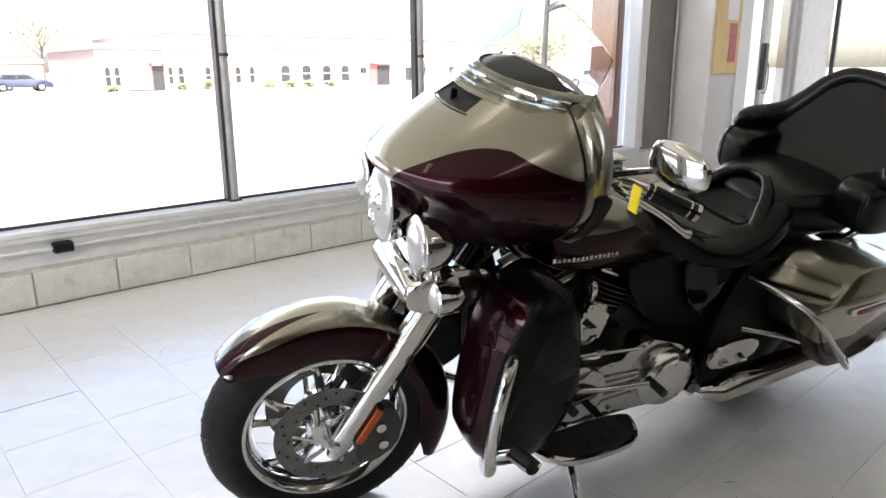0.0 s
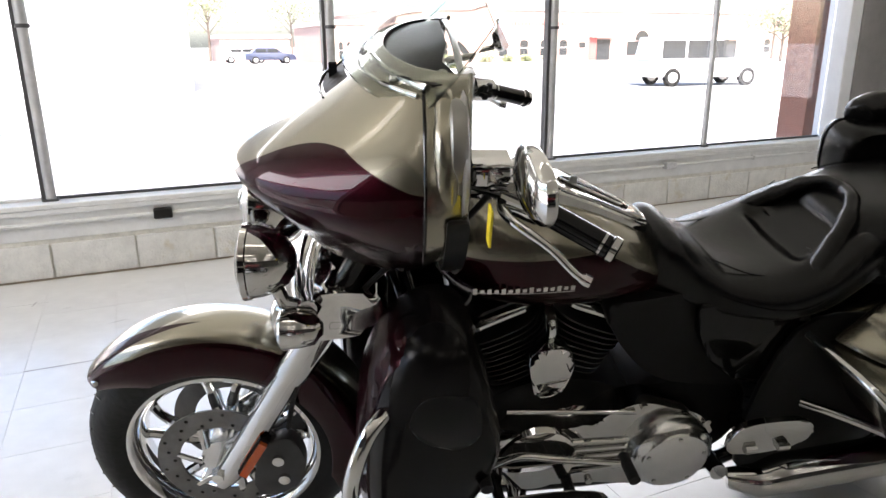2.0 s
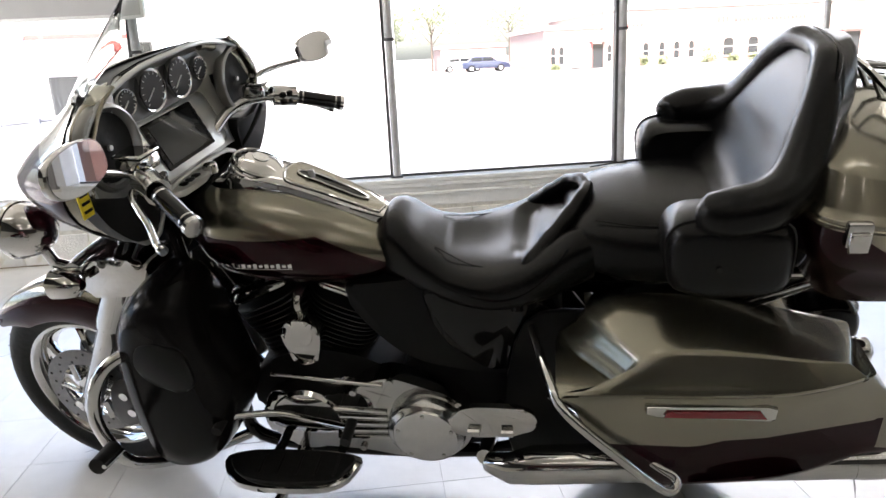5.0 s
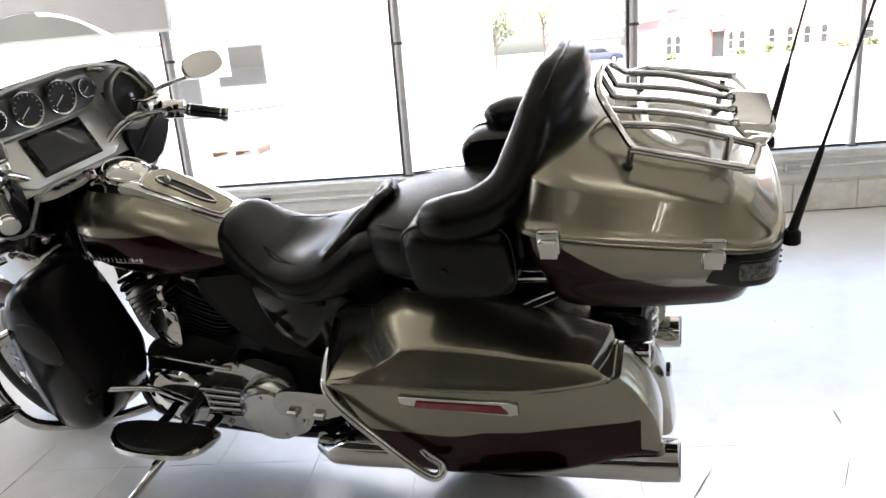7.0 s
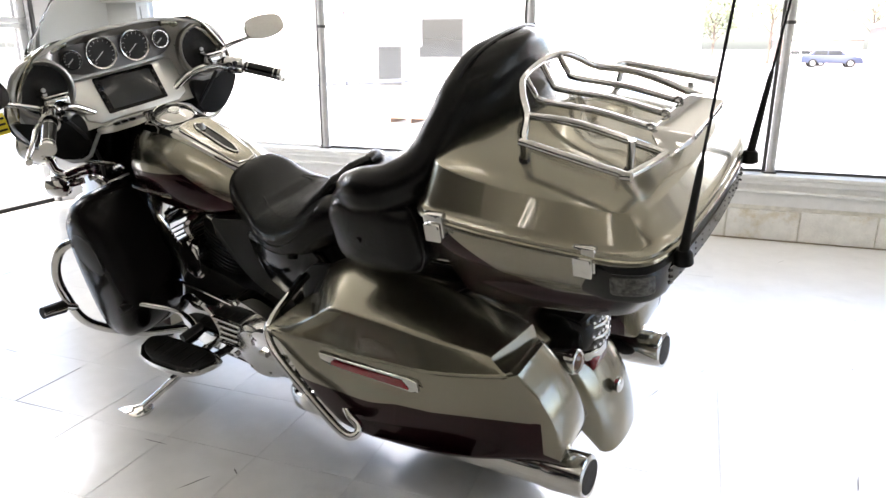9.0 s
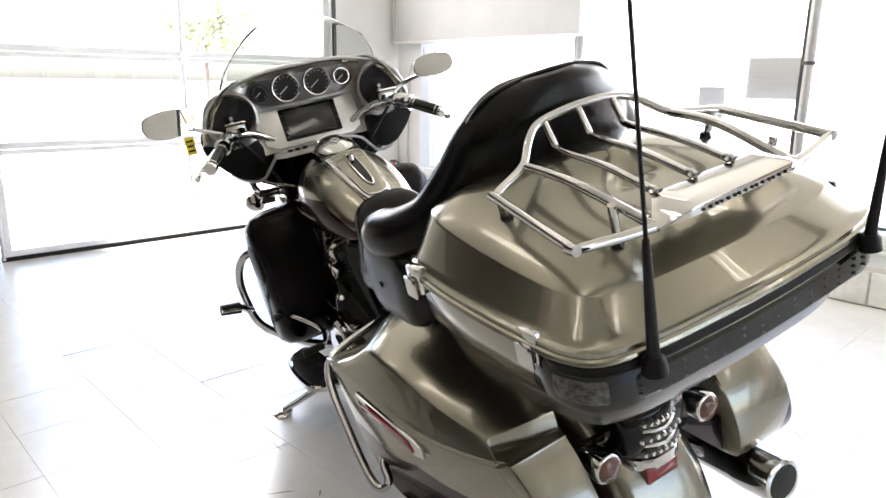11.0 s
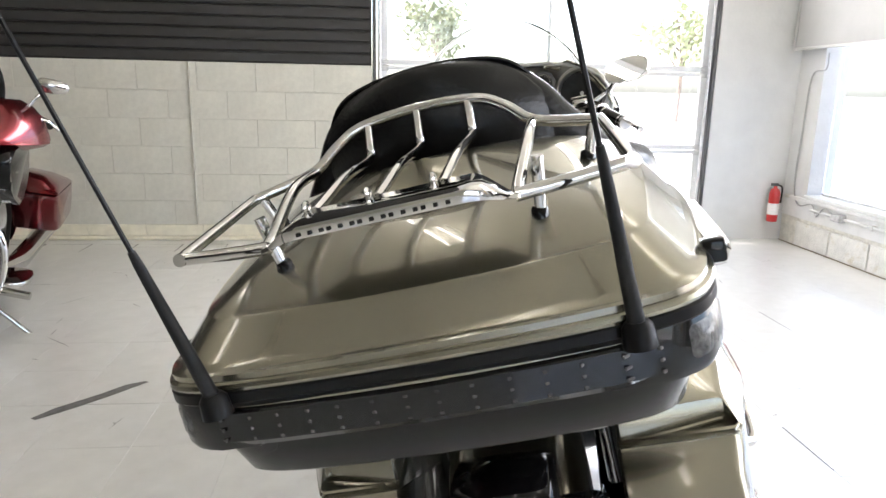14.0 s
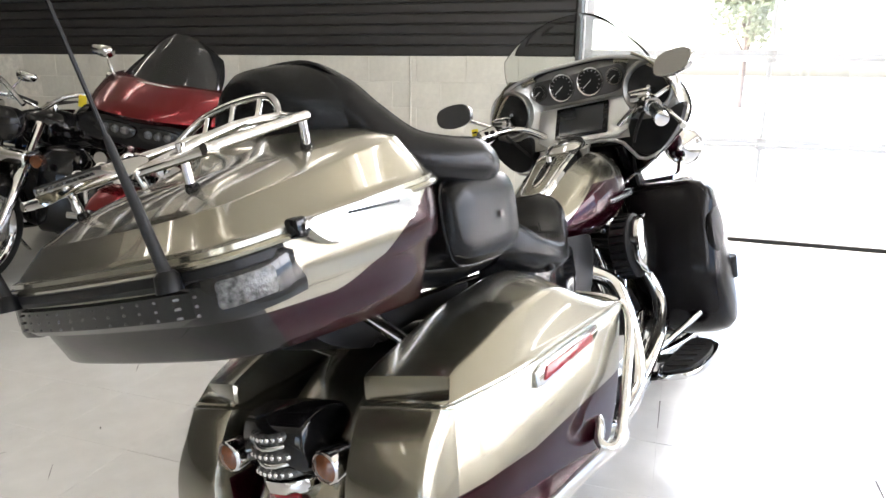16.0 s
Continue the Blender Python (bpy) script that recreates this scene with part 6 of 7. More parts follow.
for y in (0.077, 0.003, -0.072):
    P("rack_rail", bar([(-0.316, y, 1.187), (-0.335, y, 1.15), (-0.35, y, 1.138), (-0.46, y + 0.006, 1.126), (-0.562, y + 0.012, 1.104), (-0.575, y + 0.012, 1.104)], 0.0062, 10, 4), M_chrome, rack)
    P("rail_eye", bar([(-0.57 + 0.007 * math.cos(a * math.pi / 4), y + 0.022, 1.109 + 0.005 * math.sin(a * math.pi / 4)) for a in range(8)], 0.003, 8, 2, True), M_chrome, rack)
for s in (1, -1):
    P("rail_end", turned([(-0.009, 0.0082), (0.009, 0.0082)], "x", (-0.585, s * 0.256, 1.084), 12), M_chrome, rack)
    for x, y, z in ((-0.39, 0.232, 1.12), (-0.56, 0.163, 1.108)):
        foot = tree_.ray_cast(Vector((x + 0.01, s * y * 0.94, 1.3)), Vector((0, 0, -1)))[0]
        P("rack_post", bar([(x, s * y, z), (x + 0.01, s * y * 0.94, foot.z - 0.004)], 0.007, 10), M_chrome, rack)
        P("post_foot", turned([(-0.004, 0.0105), (0.007, 0.0095), (0.01, 0.0075)], "z", (x + 0.01, s * y * 0.94, foot.z), 14), M_gloss, rack, "black rubber-faced foot")

# saddlebags
BODY = [(0.262, 0.632), (0.255, 0.6), (0.205, 0.5), (0.14, 0.425), (0.07, 0.39), (-0.2, 0.398), (-0.4, 0.414), (-0.438, 0.43), (-0.442, 0.48), (-0.42, 0.55), (-0.36, 0.63), (-0.34, 0.634), (-0.1, 0.632)]
LID = [(0.262, 0.634), (0.248, 0.672), (0.2, 0.715), (0.1, 0.735), (-0.1, 0.722), (-0.25, 0.695), (-0.325, 0.678), (-0.338, 0.668), (-0.342, 0.64), (-0.33, 0.636), (-0.1, 0.636)]


def slab(outline, steps, s, c):
    bm_ = bmesh.new()
    ol = [(p.x, p.y) for p in crom([(a, b, 0) for a, b in outline], 4, True)]
    loft(bm_, [[(c[0] + (a - c[0]) * kx, s * y, c[1] + (b - c[1]) * kz) for a, b in ol] for y, kx, kz in steps])
    return bm_



def bagged(bm_, s):
    """Lift the rim a little and draw the rear of the bag inwards."""
    for v in bm_.verts:
        v.co.z += 0.013 * min(1.0, max(0.0, (v.co.z - 0.42) / 0.2)) + 0.02 * max(0.0, (v.co.z - 0.65) / 0.09)
        k = abs(v.co.y) / 0.39
        v.co.y += s * k * k * (0.012 * min(1.0, max(0.0, (v.co.x + 0.05) / 0.3)) - min(0.05, 0.034 * max(0.0, (-0.15 - v.co.x) / 0.18) ** 1.5))
        if s > 0:
            v.co.y -= k * k * min(0.05, 0.045 * max(0.0, (0.02 - v.co.x) / 0.34) ** 1.3)
            v.co.z -= 0.018 * min(1.0, max(0.0, (0.1 - v.co.x) / 0.42))
    return bm_


for s in (1, -1):
    bag = P("saddlebag", bagged(slab(BODY, ((0.185, 0.94, 0.94), (0.192, 0.99, 0.99), (0.21, 1, 1), (0.372, 1, 1), (0.383, 0.993, 0.99), (0.389, 0.975, 0.965), (0.392, 0.9, 0.9)), s, (-0.1, 0.53)), s), M_bag, None, "hard two-tone saddlebag", 40)
    P("saddlebag_lid", bagged(slab(LID, ((0.188, 0.95, 0.85), (0.194, 0.99, 0.97), (0.21, 0.99, 1), (0.28, 0.9, 0.9), (0.35, 0.77, 0.765), (0.357, 0.765, 0.735), (0.362, 0.77, 0.69), (0.385, 0.975, 0.14), (0.39, 0.985, 0.06), (0.392, 0.98, 0.02)), s, (-0.2, 0.636)), s), M_pewter, bag, "sloping pewter bag lid", 30)
    P("lid_rim", bagged(bar([(a, s * 0.388, 0.634) for a in np.linspace(0.24, -0.33, 15)] + [(-0.343, s * q, 0.636) for q in (0.38, 0.34, 0.28, 0.22)], 0.0055, 8), s), M_pewter, bag)
    dx, dz = (-0.014, -0.012) if s > 0 else (0.0, 0.0)
    fr = P("latch_plate", bagged(prism([(a + dx, b + dz) for a, b in ((0.12, 0.607), (0.12, 0.625), (-0.12, 0.622), (-0.14, 0.615), (-0.14, 0.588), (-0.125, 0.588), (0.1, 0.598))], min(s * 0.386, s * 0.4), max(s * 0.386, s * 0.4), "y", 0.004), s), M_chrome, bag, "chrome latch plate")
    P("bag_reflector", bagged(prism([(a + dx, b + dz) for a, b in ((0.085, 0.603), (0.08, 0.617), (-0.105, 0.615), (-0.12, 0.595))], min(s * 0.4, s * 0.404), max(s * 0.4, s * 0.404), "y", 0.001), s), M_redlens, fr, "red reflector strip")
    P("bag_guard", bar([(0.34, s * 0.19, 0.66), (0.3, s * 0.36, 0.645), (0.262, s * 0.415, 0.605), (0.15, s * 0.432, 0.5), (0.07, s * 0.435, 0.425), (0.04, s * 0.425, 0.41), (0.035, s * 0.405, 0.425), (0.08, s * 0.39, 0.45), (0.2, s * 0.3, 0.47), (0.3, s * 0.2, 0.46)], 0.0105, 12, 5), M_chrome, None, "chrome saddlebag guard rail")
    # exhaust silencers
    mf = P("silencer", bar([(0.46, s * 0.24, 0.265), (0.4, s * 0.265, 0.275), (0.34, s * 0.265, 0.29), (-0.3, s * 0.25, 0.335), (-0.4, s * 0.247, 0.342)], [0.025, 0.04, 0.048, 0.048, 0.048], 24), M_chrome, None, "long chrome silencer")
    P("silencer_tip", bar([(-0.38, s * 0.2475, 0.341), (-0.4, s * 0.247, 0.342), (-0.48, s * 0.245, 0.349), (-0.482, s * 0.245, 0.349)], [0.049, 0.051, 0.049, 0.041], 24), M_chrome, mf)
    P("tip_bore", bar([(-0.4815, s * 0.245, 0.349), (-0.4835, s * 0.245, 0.349)], 0.04, 20), M_black_rubber, mf)
    # side cover and shock
    P("side_cover", prism(rounded([(0.28, 0.6), (0.33, 0.72), (0.5, 0.74), (0.6, 0.72), (0.52, 0.55), (0.38, 0.5)]), min(s * 0.13, s * 0.158), max(s * 0.13, s * 0.158), "y", 0.012, 3), M_gloss, None, "glossy dark side cover", 60)
    P("shock_absorber", bar([(0.08, s * 0.155, 0.33), (0.24, s * 0.15, 0.56)], 0.022, 12), M_chrome)
    P("swing_arm", bar([(0.38, s * 0.14, 0.32), (0.0, s * 0.14, 0.31)], 0.028, 10), M_gloss)

# rear wheel, mudguard and tail
wheel(0.0, 0.31, 0.322, 0.085, 0.205, P)
P("rear_mudguard", guard(0.0, 0.31, 186, 55, 0.375, 0.118, 0.045, flare=0.1), M_pewter, None, "pewter rear mudguard", 50)
P("mudguard_emblem", turned([(-0.006, 0.017), (0.004, 0.019), (0.008, 0.014)], "x", (-0.452, 0, 0.41), 20, Matrix.Rotation(math.pi, 4, "Z")), M_chrome)
UP = Matrix.Translation((0.025, 0, 0.035))


def T(name, bm, material, parent=None, label="", smooth=50):
    bm.transform(UP)
    return P(name, bm, material, parent, label, smooth)


tl = T("tail_lamp", slab([(-0.30, 0.58), (-0.36, 0.61), (-0.42, 0.6), (-0.44, 0.555), (-0.43, 0.505), (-0.37, 0.485), (-0.32, 0.5)], ((-0.08, 0.8, 0.8), (-0.07, 0.97, 0.97), (0, 1.05, 1.0), (0.07, 0.97, 0.97), (0.08, 0.8, 0.8)), 1, (-0.37, 0.54)), M_gloss, None, "layered clear tail lamp in a black shell with chrome base", 60)
for k, (z_, hw_) in enumerate(((0.508, 0.058), (0.54, 0.064), (0.572, 0.05))):
    lb = T("lamp_lens", bar([(-0.418, -hw_, z_ + 0.003), (-0.436, -hw_ * 0.6, z_), (-0.442, 0, z_ - 0.002), (-0.436, hw_ * 0.6, z_), (-0.418, hw_, z_ + 0.003)], 0.0105, 10, 4), M_ledglass, tl, "clear ribbed lens bar")
    for q in np.linspace(-0.8, 0.8, 7):
        T("lens_facet", turned([(0.0, 0.0075), (-0.007, 0.004)], "x", (-0.446 + 0.014 * q * q, q * hw_ * 0.9, z_), 8), M_polish, lb)
for z_ in (0.524, 0.556):
    T("lamp_divider", bar([(-0.42, -0.062, z_ + 0.004), (-0.45, 0, z_), (-0.42, 0.062, z_ + 0.004)], 0.006, 8, 4), M_chrome, tl)
T("tail_lamp_base", prism(rounded([(-0.33, -0.06), (-0.40, -0.066), (-0.438, -0.04), (-0.446, 0.0), (-0.438, 0.04), (-0.40, 0.066), (-0.33, 0.06)]), 0.47, 0.492, "z", 0.007, 2), M_chrome, tl, "chrome tail lamp base")
T("plate_reflector", boxed((-0.435, -0.04, 0.43), (-0.423, 0.04, 0.466), 0.003), M_redlens, tl, "red reflector strip")
T("signal_bar", bar([(-0.37, -0.12, 0.535), (-0.36, 0, 0.52), (-0.37, 0.12, 0.535)], 0.012, 10, 4), M_chrome)
for s in (1, -1):
    ts = T("rear_signal", turned([(0.05, 0.01), (0.036, 0.024), (0.0, 0.03), (-0.026, 0.031), (-0.03, 0.027)], "x", (-0.41, s * 0.128, 0.525), 22), M_chrome, None, "chrome bullet rear turn signal")
    T("signal_lens", turned([(-0.029, 0.0265), (-0.036, 0.018), (-0.039, 0.006)], "x", (-0.41, s * 0.128, 0.525), 22), M_smokeamber, ts)
    P("inner_panel", prism(rounded([(0.4, 0.24), (0.36, 0.66), (0.1, 0.68), (-0.05, 0.62), (0.0, 0.34), (0.18, 0.22)]), min(s * 0.165, s * 0.18), max(s * 0.165, s * 0.18), "y", 0.005), M_plastic, None, "black panel behind the guard rail")
    P("case_strut", bar([(-0.1, s * 0.12, 0.66), (-0.3, s * 0.17, 0.8)], 0.014, 10), M_chrome)
    P("case_rail", bar([(0.1, s * 0.15, 0.77), (-0.45, s * 0.16, 0.8)], 0.014, 10), M_chrome)
P("tail_frame", prism(rounded([(0.15, 0.72), (0.1, 0.78), (-0.3, 0.795), (-0.32, 0.75), (-0.2, 0.7), (-0.1, 0.71)]), -0.09, 0.09, "y", 0.015), M_plastic)

# engine
eng = P("crankcase", prism(rounded([(0.72, 0.24), (0.66, 0.4), (0.76, 0.5), (0.93, 0.53), (1.08, 0.46), (1.1, 0.32), (1.0, 0.2), (0.82, 0.19)]), -0.13, 0.13, "y", 0.02, 3), M_engine, None, "black V-twin engine with finned cylinders")
P("gearbox", prism(rounded([(0.4, 0.26), (0.38, 0.42), (0.5, 0.5), (0.68, 0.47), (0.7, 0.25), (0.55, 0.2)]), -0.12, 0.12, "y", 0.02, 3), M_engine, None, "black gearbox casing")
for ang in (-23, 23):
    m_ = Matrix.Translation((0.92, 0, 0.4)) @ Matrix.Rotation(radians(ang), 4, "Y")
    P("cylinder", turned([(0.08, 0.075), (0.24, 0.075)], "z", (0, 0, 0), 24, m_), M_engine, eng)
    for k in range(13):
        z0 = 0.09 + k * 0.0155
        R = 0.108 if k < 9 else 0.112
        bm = bmesh.new()
        ring_ = [(R * math.copysign(abs(math.cos(a)) ** 0.7, math.cos(a)), R * 1.05 * math.copysign(abs(math.sin(a)) ** 0.7, math.sin(a))) for a in (2 * math.pi * j / 28 for j in range(28))]
        loft(bm, [[m_ @ Vector((a, b, z)) for a, b in ring_] for z in (z0, z0 + 0.004)])
        P("fin", bm, M_finedge, eng)
    rk = P("rocker_box", boxed((-0.085, -0.1, 0.292), (0.085, 0.1, 0.325), 0.02, 3), M_chrome, eng, "chrome rocker cover")
    rk.data.transform(m_)
    rk2 = P("rocker_box", boxed((-0.075, -0.09, 0.3255), (0.075, 0.09, 0.34), 0.006, 2), M_gloss, eng)
    rk2.data.transform(m_)
    for s in (-0.03, 0.03):
        P("pushrod_tube", bar([m_ @ Vector((s, -0.118, 0.0)), m_ @ Vector((s * 1.2, -0.115, 0.29))], 0.011, 10), M_chrome, eng)
horn = P("horn_cover", prism(rounded([(0.965, 0.56), (0.972, 0.615), (0.945, 0.645), (0.9, 0.645), (0.872, 0.615), (0.88, 0.555), (0.9, 0.51), (0.945, 0.505)]), 0.118, 0.165, "y", 0.014, 3), M_chrome, None, "waterfall chrome horn cover")
P("horn_bracket", bar([(0.925, 0.125, 0.64), (0.925, 0.13, 0.69), (0.92, 0.05, 0.71)], 0.014, 10, 4), M_chrome, horn)
prim = P("primary_cover", prism(rounded([(1.06, 0.33), (1.045, 0.41), (0.97, 0.435), (0.85, 0.42), (0.77, 0.475), (0.70, 0.495), (0.62, 0.47), (0.55, 0.44), (0.5, 0.37), (0.51, 0.29), (0.57, 0.235), (0.68, 0.225), (0.8, 0.245), (0.95, 0.255), (1.03, 0.275)]), 0.13, 0.195, "y", 0.018, 3), M_chrome, None, "polished primary drive cover")
P("derby_cover", turned([(0.19, 0.104), (0.222, 0.102), (0.232, 0.095), (0.236, 0.086), (0.242, 0.082), (0.247, 0.06), (0.249, 0.02)], "y", (0.615, 0, 0.345), 44), M_polish, prim, "round derby cover")
P("stator_cover", turned([(0.19, 0.1), (0.203, 0.094), (0.207, 0.06)], "y", (0.94, 0, 0.345), 36), M_chrome, prim)
for k in range(5):
    a = 2 * math.pi * k / 5 + 0.3
    P("cover_bolt", turned([(0.238, 0.006), (0.247, 0.005)], "y", (0.615 + 0.072 * math.cos(a), 0, 0.345 + 0.072 * math.sin(a)), 8), M_chrome, prim)
for x, z in ((0.7, 0.487), (0.8, 0.45), (0.98, 0.425), (1.04, 0.35), (0.98, 0.268), (0.8, 0.255), (0.53, 0.42)):
    P("cover_bolt", turned([(0.19, 0.01), (0.203, 0.009)], "y", (x, 0, z), 10), M_chrome, prim)
for k in range(5):
    P("cover_rib", bar([(0.72, 0.197, 0.385 - k * 0.022), (1.0, 0.197, 0.395 - k * 0.028)], 0.006, 8), M_chrome, prim)
# right side: air cleaner, cam cover, exhaust
ac = P("air_cleaner", turned([(-0.15, 0.06), (-0.16, 0.098), (-0.215, 0.1), (-0.225, 0.085)], "y", (0.93, 0, 0.66), 40), M_engine, None, "round air cleaner with chrome cover")
P("air_cleaner_cover", prism(rounded([(0.85, 0.62), (0.86, 0.72), (0.93, 0.755), (1.0, 0.72), (1.01, 0.62), (0.93, 0.57)]), -0.25, -0.226, "y", 0.01, 3), M_chrome, ac)
for k in range(24):
    a = 2 * math.pi * k / 24
    P("filter_rib", bar([(0.93 + 0.1 * math.cos(a), -0.165, 0.66 + 0.1 * math.sin(a)), (0.93 + 0.1 * math.cos(a), -0.21, 0.66 + 0.1 * math.sin(a))], 0.005, 6), M_gloss, ac)
P("cam_cover", prism(rounded([(0.84, 0.25), (0.81, 0.36), (0.9, 0.44), (1.03, 0.42), (1.05, 0.3), (0.95, 0.22)]), -0.185, -0.131, "y", 0.014, 3), M_chrome, None, "chrome cam cover")
for z0, x0 in ((0.6, 1.05), (0.62, 0.78)):
    P("exhaust_pipe", bar([(x0, -0.1, z0), (x0 + 0.03, -0.17, z0 - 0.06), (x0 - 0.02, -0.215, 0.4), (0.66, -0.235, 0.29), (0.45, -0.245, 0.27)], 0.026, 14, 6), M_chrome, None, "chrome exhaust header")
P("exhaust_crossover", bar([(0.5, -0.2, 0.26), (0.46, 0, 0.22), (0.47, 0.22, 0.26)], 0.022, 12, 5), M_chrome)

# leg shields, guard bar, pegs, boards, stand
for s in (1, -1):
    SH = [(1.36, 0.4), (1.352, 0.6), (1.31, 0.74), (1.23, 0.815), (1.13, 0.82), (1.075, 0.75), (1.03, 0.6), (1.01, 0.5), (1.06, 0.38), (1.14, 0.3), (1.25, 0.265), (1.33, 0.3)]
    out = 0.0 if s > 0 else 0.045
    gy = s * (1.0 if s > 0 else 0.84)
    SH = [(1.2 + (a - 1.2) * 0.84 + (0.015 if s > 0 else 0.04), 0.55 + (b - 0.55) * 0.99) for a, b in SH]
    ls = P("leg_shield", slab(SH, ((0.12, 0.86, 0.95), (0.14, 0.95, 1.0), (0.2, 1.0, 1.0), (0.27 + out, 0.98, 0.99), (0.315 + out, 0.9, 0.94), (0.34 + out, 0.74, 0.84), (0.347 + out, 0.5, 0.65)), s, (1.2, 0.55)), M_shield, None, "satin black lower leg shield", 60)
    P("shield_front", slab([(a + 0.012, b) for a, b in SH], ((0.15, 0.93, 0.95), (0.2, 0.97, 0.97), (0.27, 0.95, 0.96), (0.31, 0.84, 0.9)), s, (1.23, 0.55)), M_burg, ls, "burgundy shield front", 60)
    P("shield_pocket", prism(rounded([(1.12, 0.62), (1.14, 0.7), (1.23, 0.71), (1.26, 0.64), (1.2, 0.58), (1.14, 0.58)]), min(s * (0.335 + out), s * (0.35 + out)), max(s * (0.335 + out), s * (0.35 + out)), "y", 0.006), M_plastic, ls)
    P("engine_guard", bar([(1.28, gy * 0.3, 0.665), (1.335, gy * 0.355, 0.645), (1.37, gy * 0.39, 0.57), (1.375, gy * 0.395, 0.47), (1.35, gy * 0.37, 0.35), (1.28, gy * 0.25, 0.25), (1.16, gy * 0.13, 0.22)], 0.016, 14, 6), M_chrome, None, "chrome engine guard bar")
    p0, p1 = ((1.33, 0.43, 0.462), (1.325, 0.5, 0.48)) if s > 0 else ((1.335, -0.375, 0.45), (1.325, -0.385, 0.525))
    pg = P("highway_peg", bar([p0, p1], [0.022, 0.02], 12), M_black_rubber, None, "folding highway foot peg")
    P("peg_frame", bar([(1.37, gy * 0.385, 0.42), p0], 0.014, 10), M_chrome, pg)
    for q in (0.022, -0.022):
        P("peg_edge", bar([(p0[0] + q, p0[1], p0[2]), (p1[0] + q * 0.8, p1[1], p1[2])], 0.006, 8), M_chrome, pg)
    fb = P("footboard", prism(rounded([(0.81, s * 0.25), (0.8, s * 0.32), (0.85, s * 0.365), (1.02, s * 0.375), (1.12, s * 0.345), (1.13, s * 0.26)]), 0.268, 0.286, "z", 0.006), M_chrome, None, "long rider footboard with rubber pad")
    P("footboard_pad", prism(rounded([(0.825, s * 0.26), (0.815, s * 0.315), (0.86, s * 0.352), (1.01, s * 0.362), (1.1, s * 0.335), (1.11, s * 0.27)]), 0.2865, 0.296, "z", 0.003), M_black_rubber, fb)
    for k in range(5):
        P("pad_rib", bar([(0.84 + k * 0.05, s * 0.272, 0.297), (0.84 + k * 0.05, s * 0.338, 0.297)], 0.004, 6), M_black_rubber, fb)
    P("footboard_arm", bar([(0.85, s * 0.15, 0.25), (0.86, s * 0.26, 0.262)], 0.014, 10), M_gloss, fb)
    P("footboard_arm", bar([(1.03, s * 0.15, 0.25), (1.03, s * 0.26, 0.262)], 0.014, 10), M_gloss, fb)
    pb = P("passenger_board", prism(rounded([(0.535, 0.44), (0.52, 0.485), (0.47, 0.505), (0.36, 0.5), (0.33, 0.465), (0.36, 0.425), (0.5, 0.41)]), min(s * 0.28, s * 0.297), max(s * 0.28, s * 0.297), "y", 0.005), M_chrome, None, "folded chrome passenger footboard")
    for x in (0.4, 0.48):
        P("board_hinge", bar([(x - 0.014, s * 0.302, 0.432), (x + 0.014, s * 0.302, 0.432)], 0.009, 8), M_chrome, pb)
    P("board_arm", bar([(0.43, s * 0.15, 0.38), (0.43, s * 0.28, 0.42)], 0.014, 8), M_gloss, pb)
P("shift_rod", bar([(0.72, 0.2, 0.475), (1.02, 0.18, 0.49)], 0.005, 8), M_chrome)
sl = P("shift_lever", bar([(0.78, 0.31, 0.44), (0.9, 0.25, 0.4), (1.0, 0.24, 0.41), (1.1, 0.31, 0.46)], 0.009, 10, 5), M_chrome, None, "chrome heel-and-toe shift lever")
P("shift_peg", bar([(1.1, 0.29, 0.46), (1.1, 0.36, 0.46)], 0.013, 12), M_black_rubber, sl)
P("shift_peg", bar([(0.78, 0.29, 0.44), (0.78, 0.36, 0.44)], 0.013, 12), M_black_rubber, sl)
P("brake_pedal", bar([(0.92, -0.2, 0.3), (1.05, -0.28, 0.36), (1.1, -0.32, 0.39)], 0.01, 10, 4), M_chrome)
st = P("side_stand", bar([(0.98, 0.16, 0.23), (1.0, 0.28, 0.19), (1.04, 0.4, 0.145), (1.055, 0.44, 0.128)], [0.015, 0.013, 0.012, 0.012], 12, 4), M_chrome, None, "chrome side stand")
P("stand_foot", prism(rounded([(1.03, 0.42), (1.03, 0.47), (1.08, 0.5), (1.14, 0.5), (1.14, 0.475), (1.09, 0.44), (1.07, 0.41)]), 0.112, 0.122, "z", 0.003), M_chrome, st)
P("stand_spring", bar([(0.95, 0.17, 0.24), (1.02, 0.33, 0.18)], 0.008, 8), M_gloss, st)


# ---- the motorcycles parked by the wall ----
M_redpaint = mat("candy_red_paint", (0.13, 0.002, 0.005), 0.22, 0.8, 0.5, vary=0.05, scale=200)
M_bluepaint = mat("candy_blue_paint", (0.01, 0.09, 0.33), 0.25, 0.4, 1.0, vary=0.05, scale=200)
M_tint = mat("tinted_screen", (0.008, 0.008, 0.008), 0.08, spec=0.35)


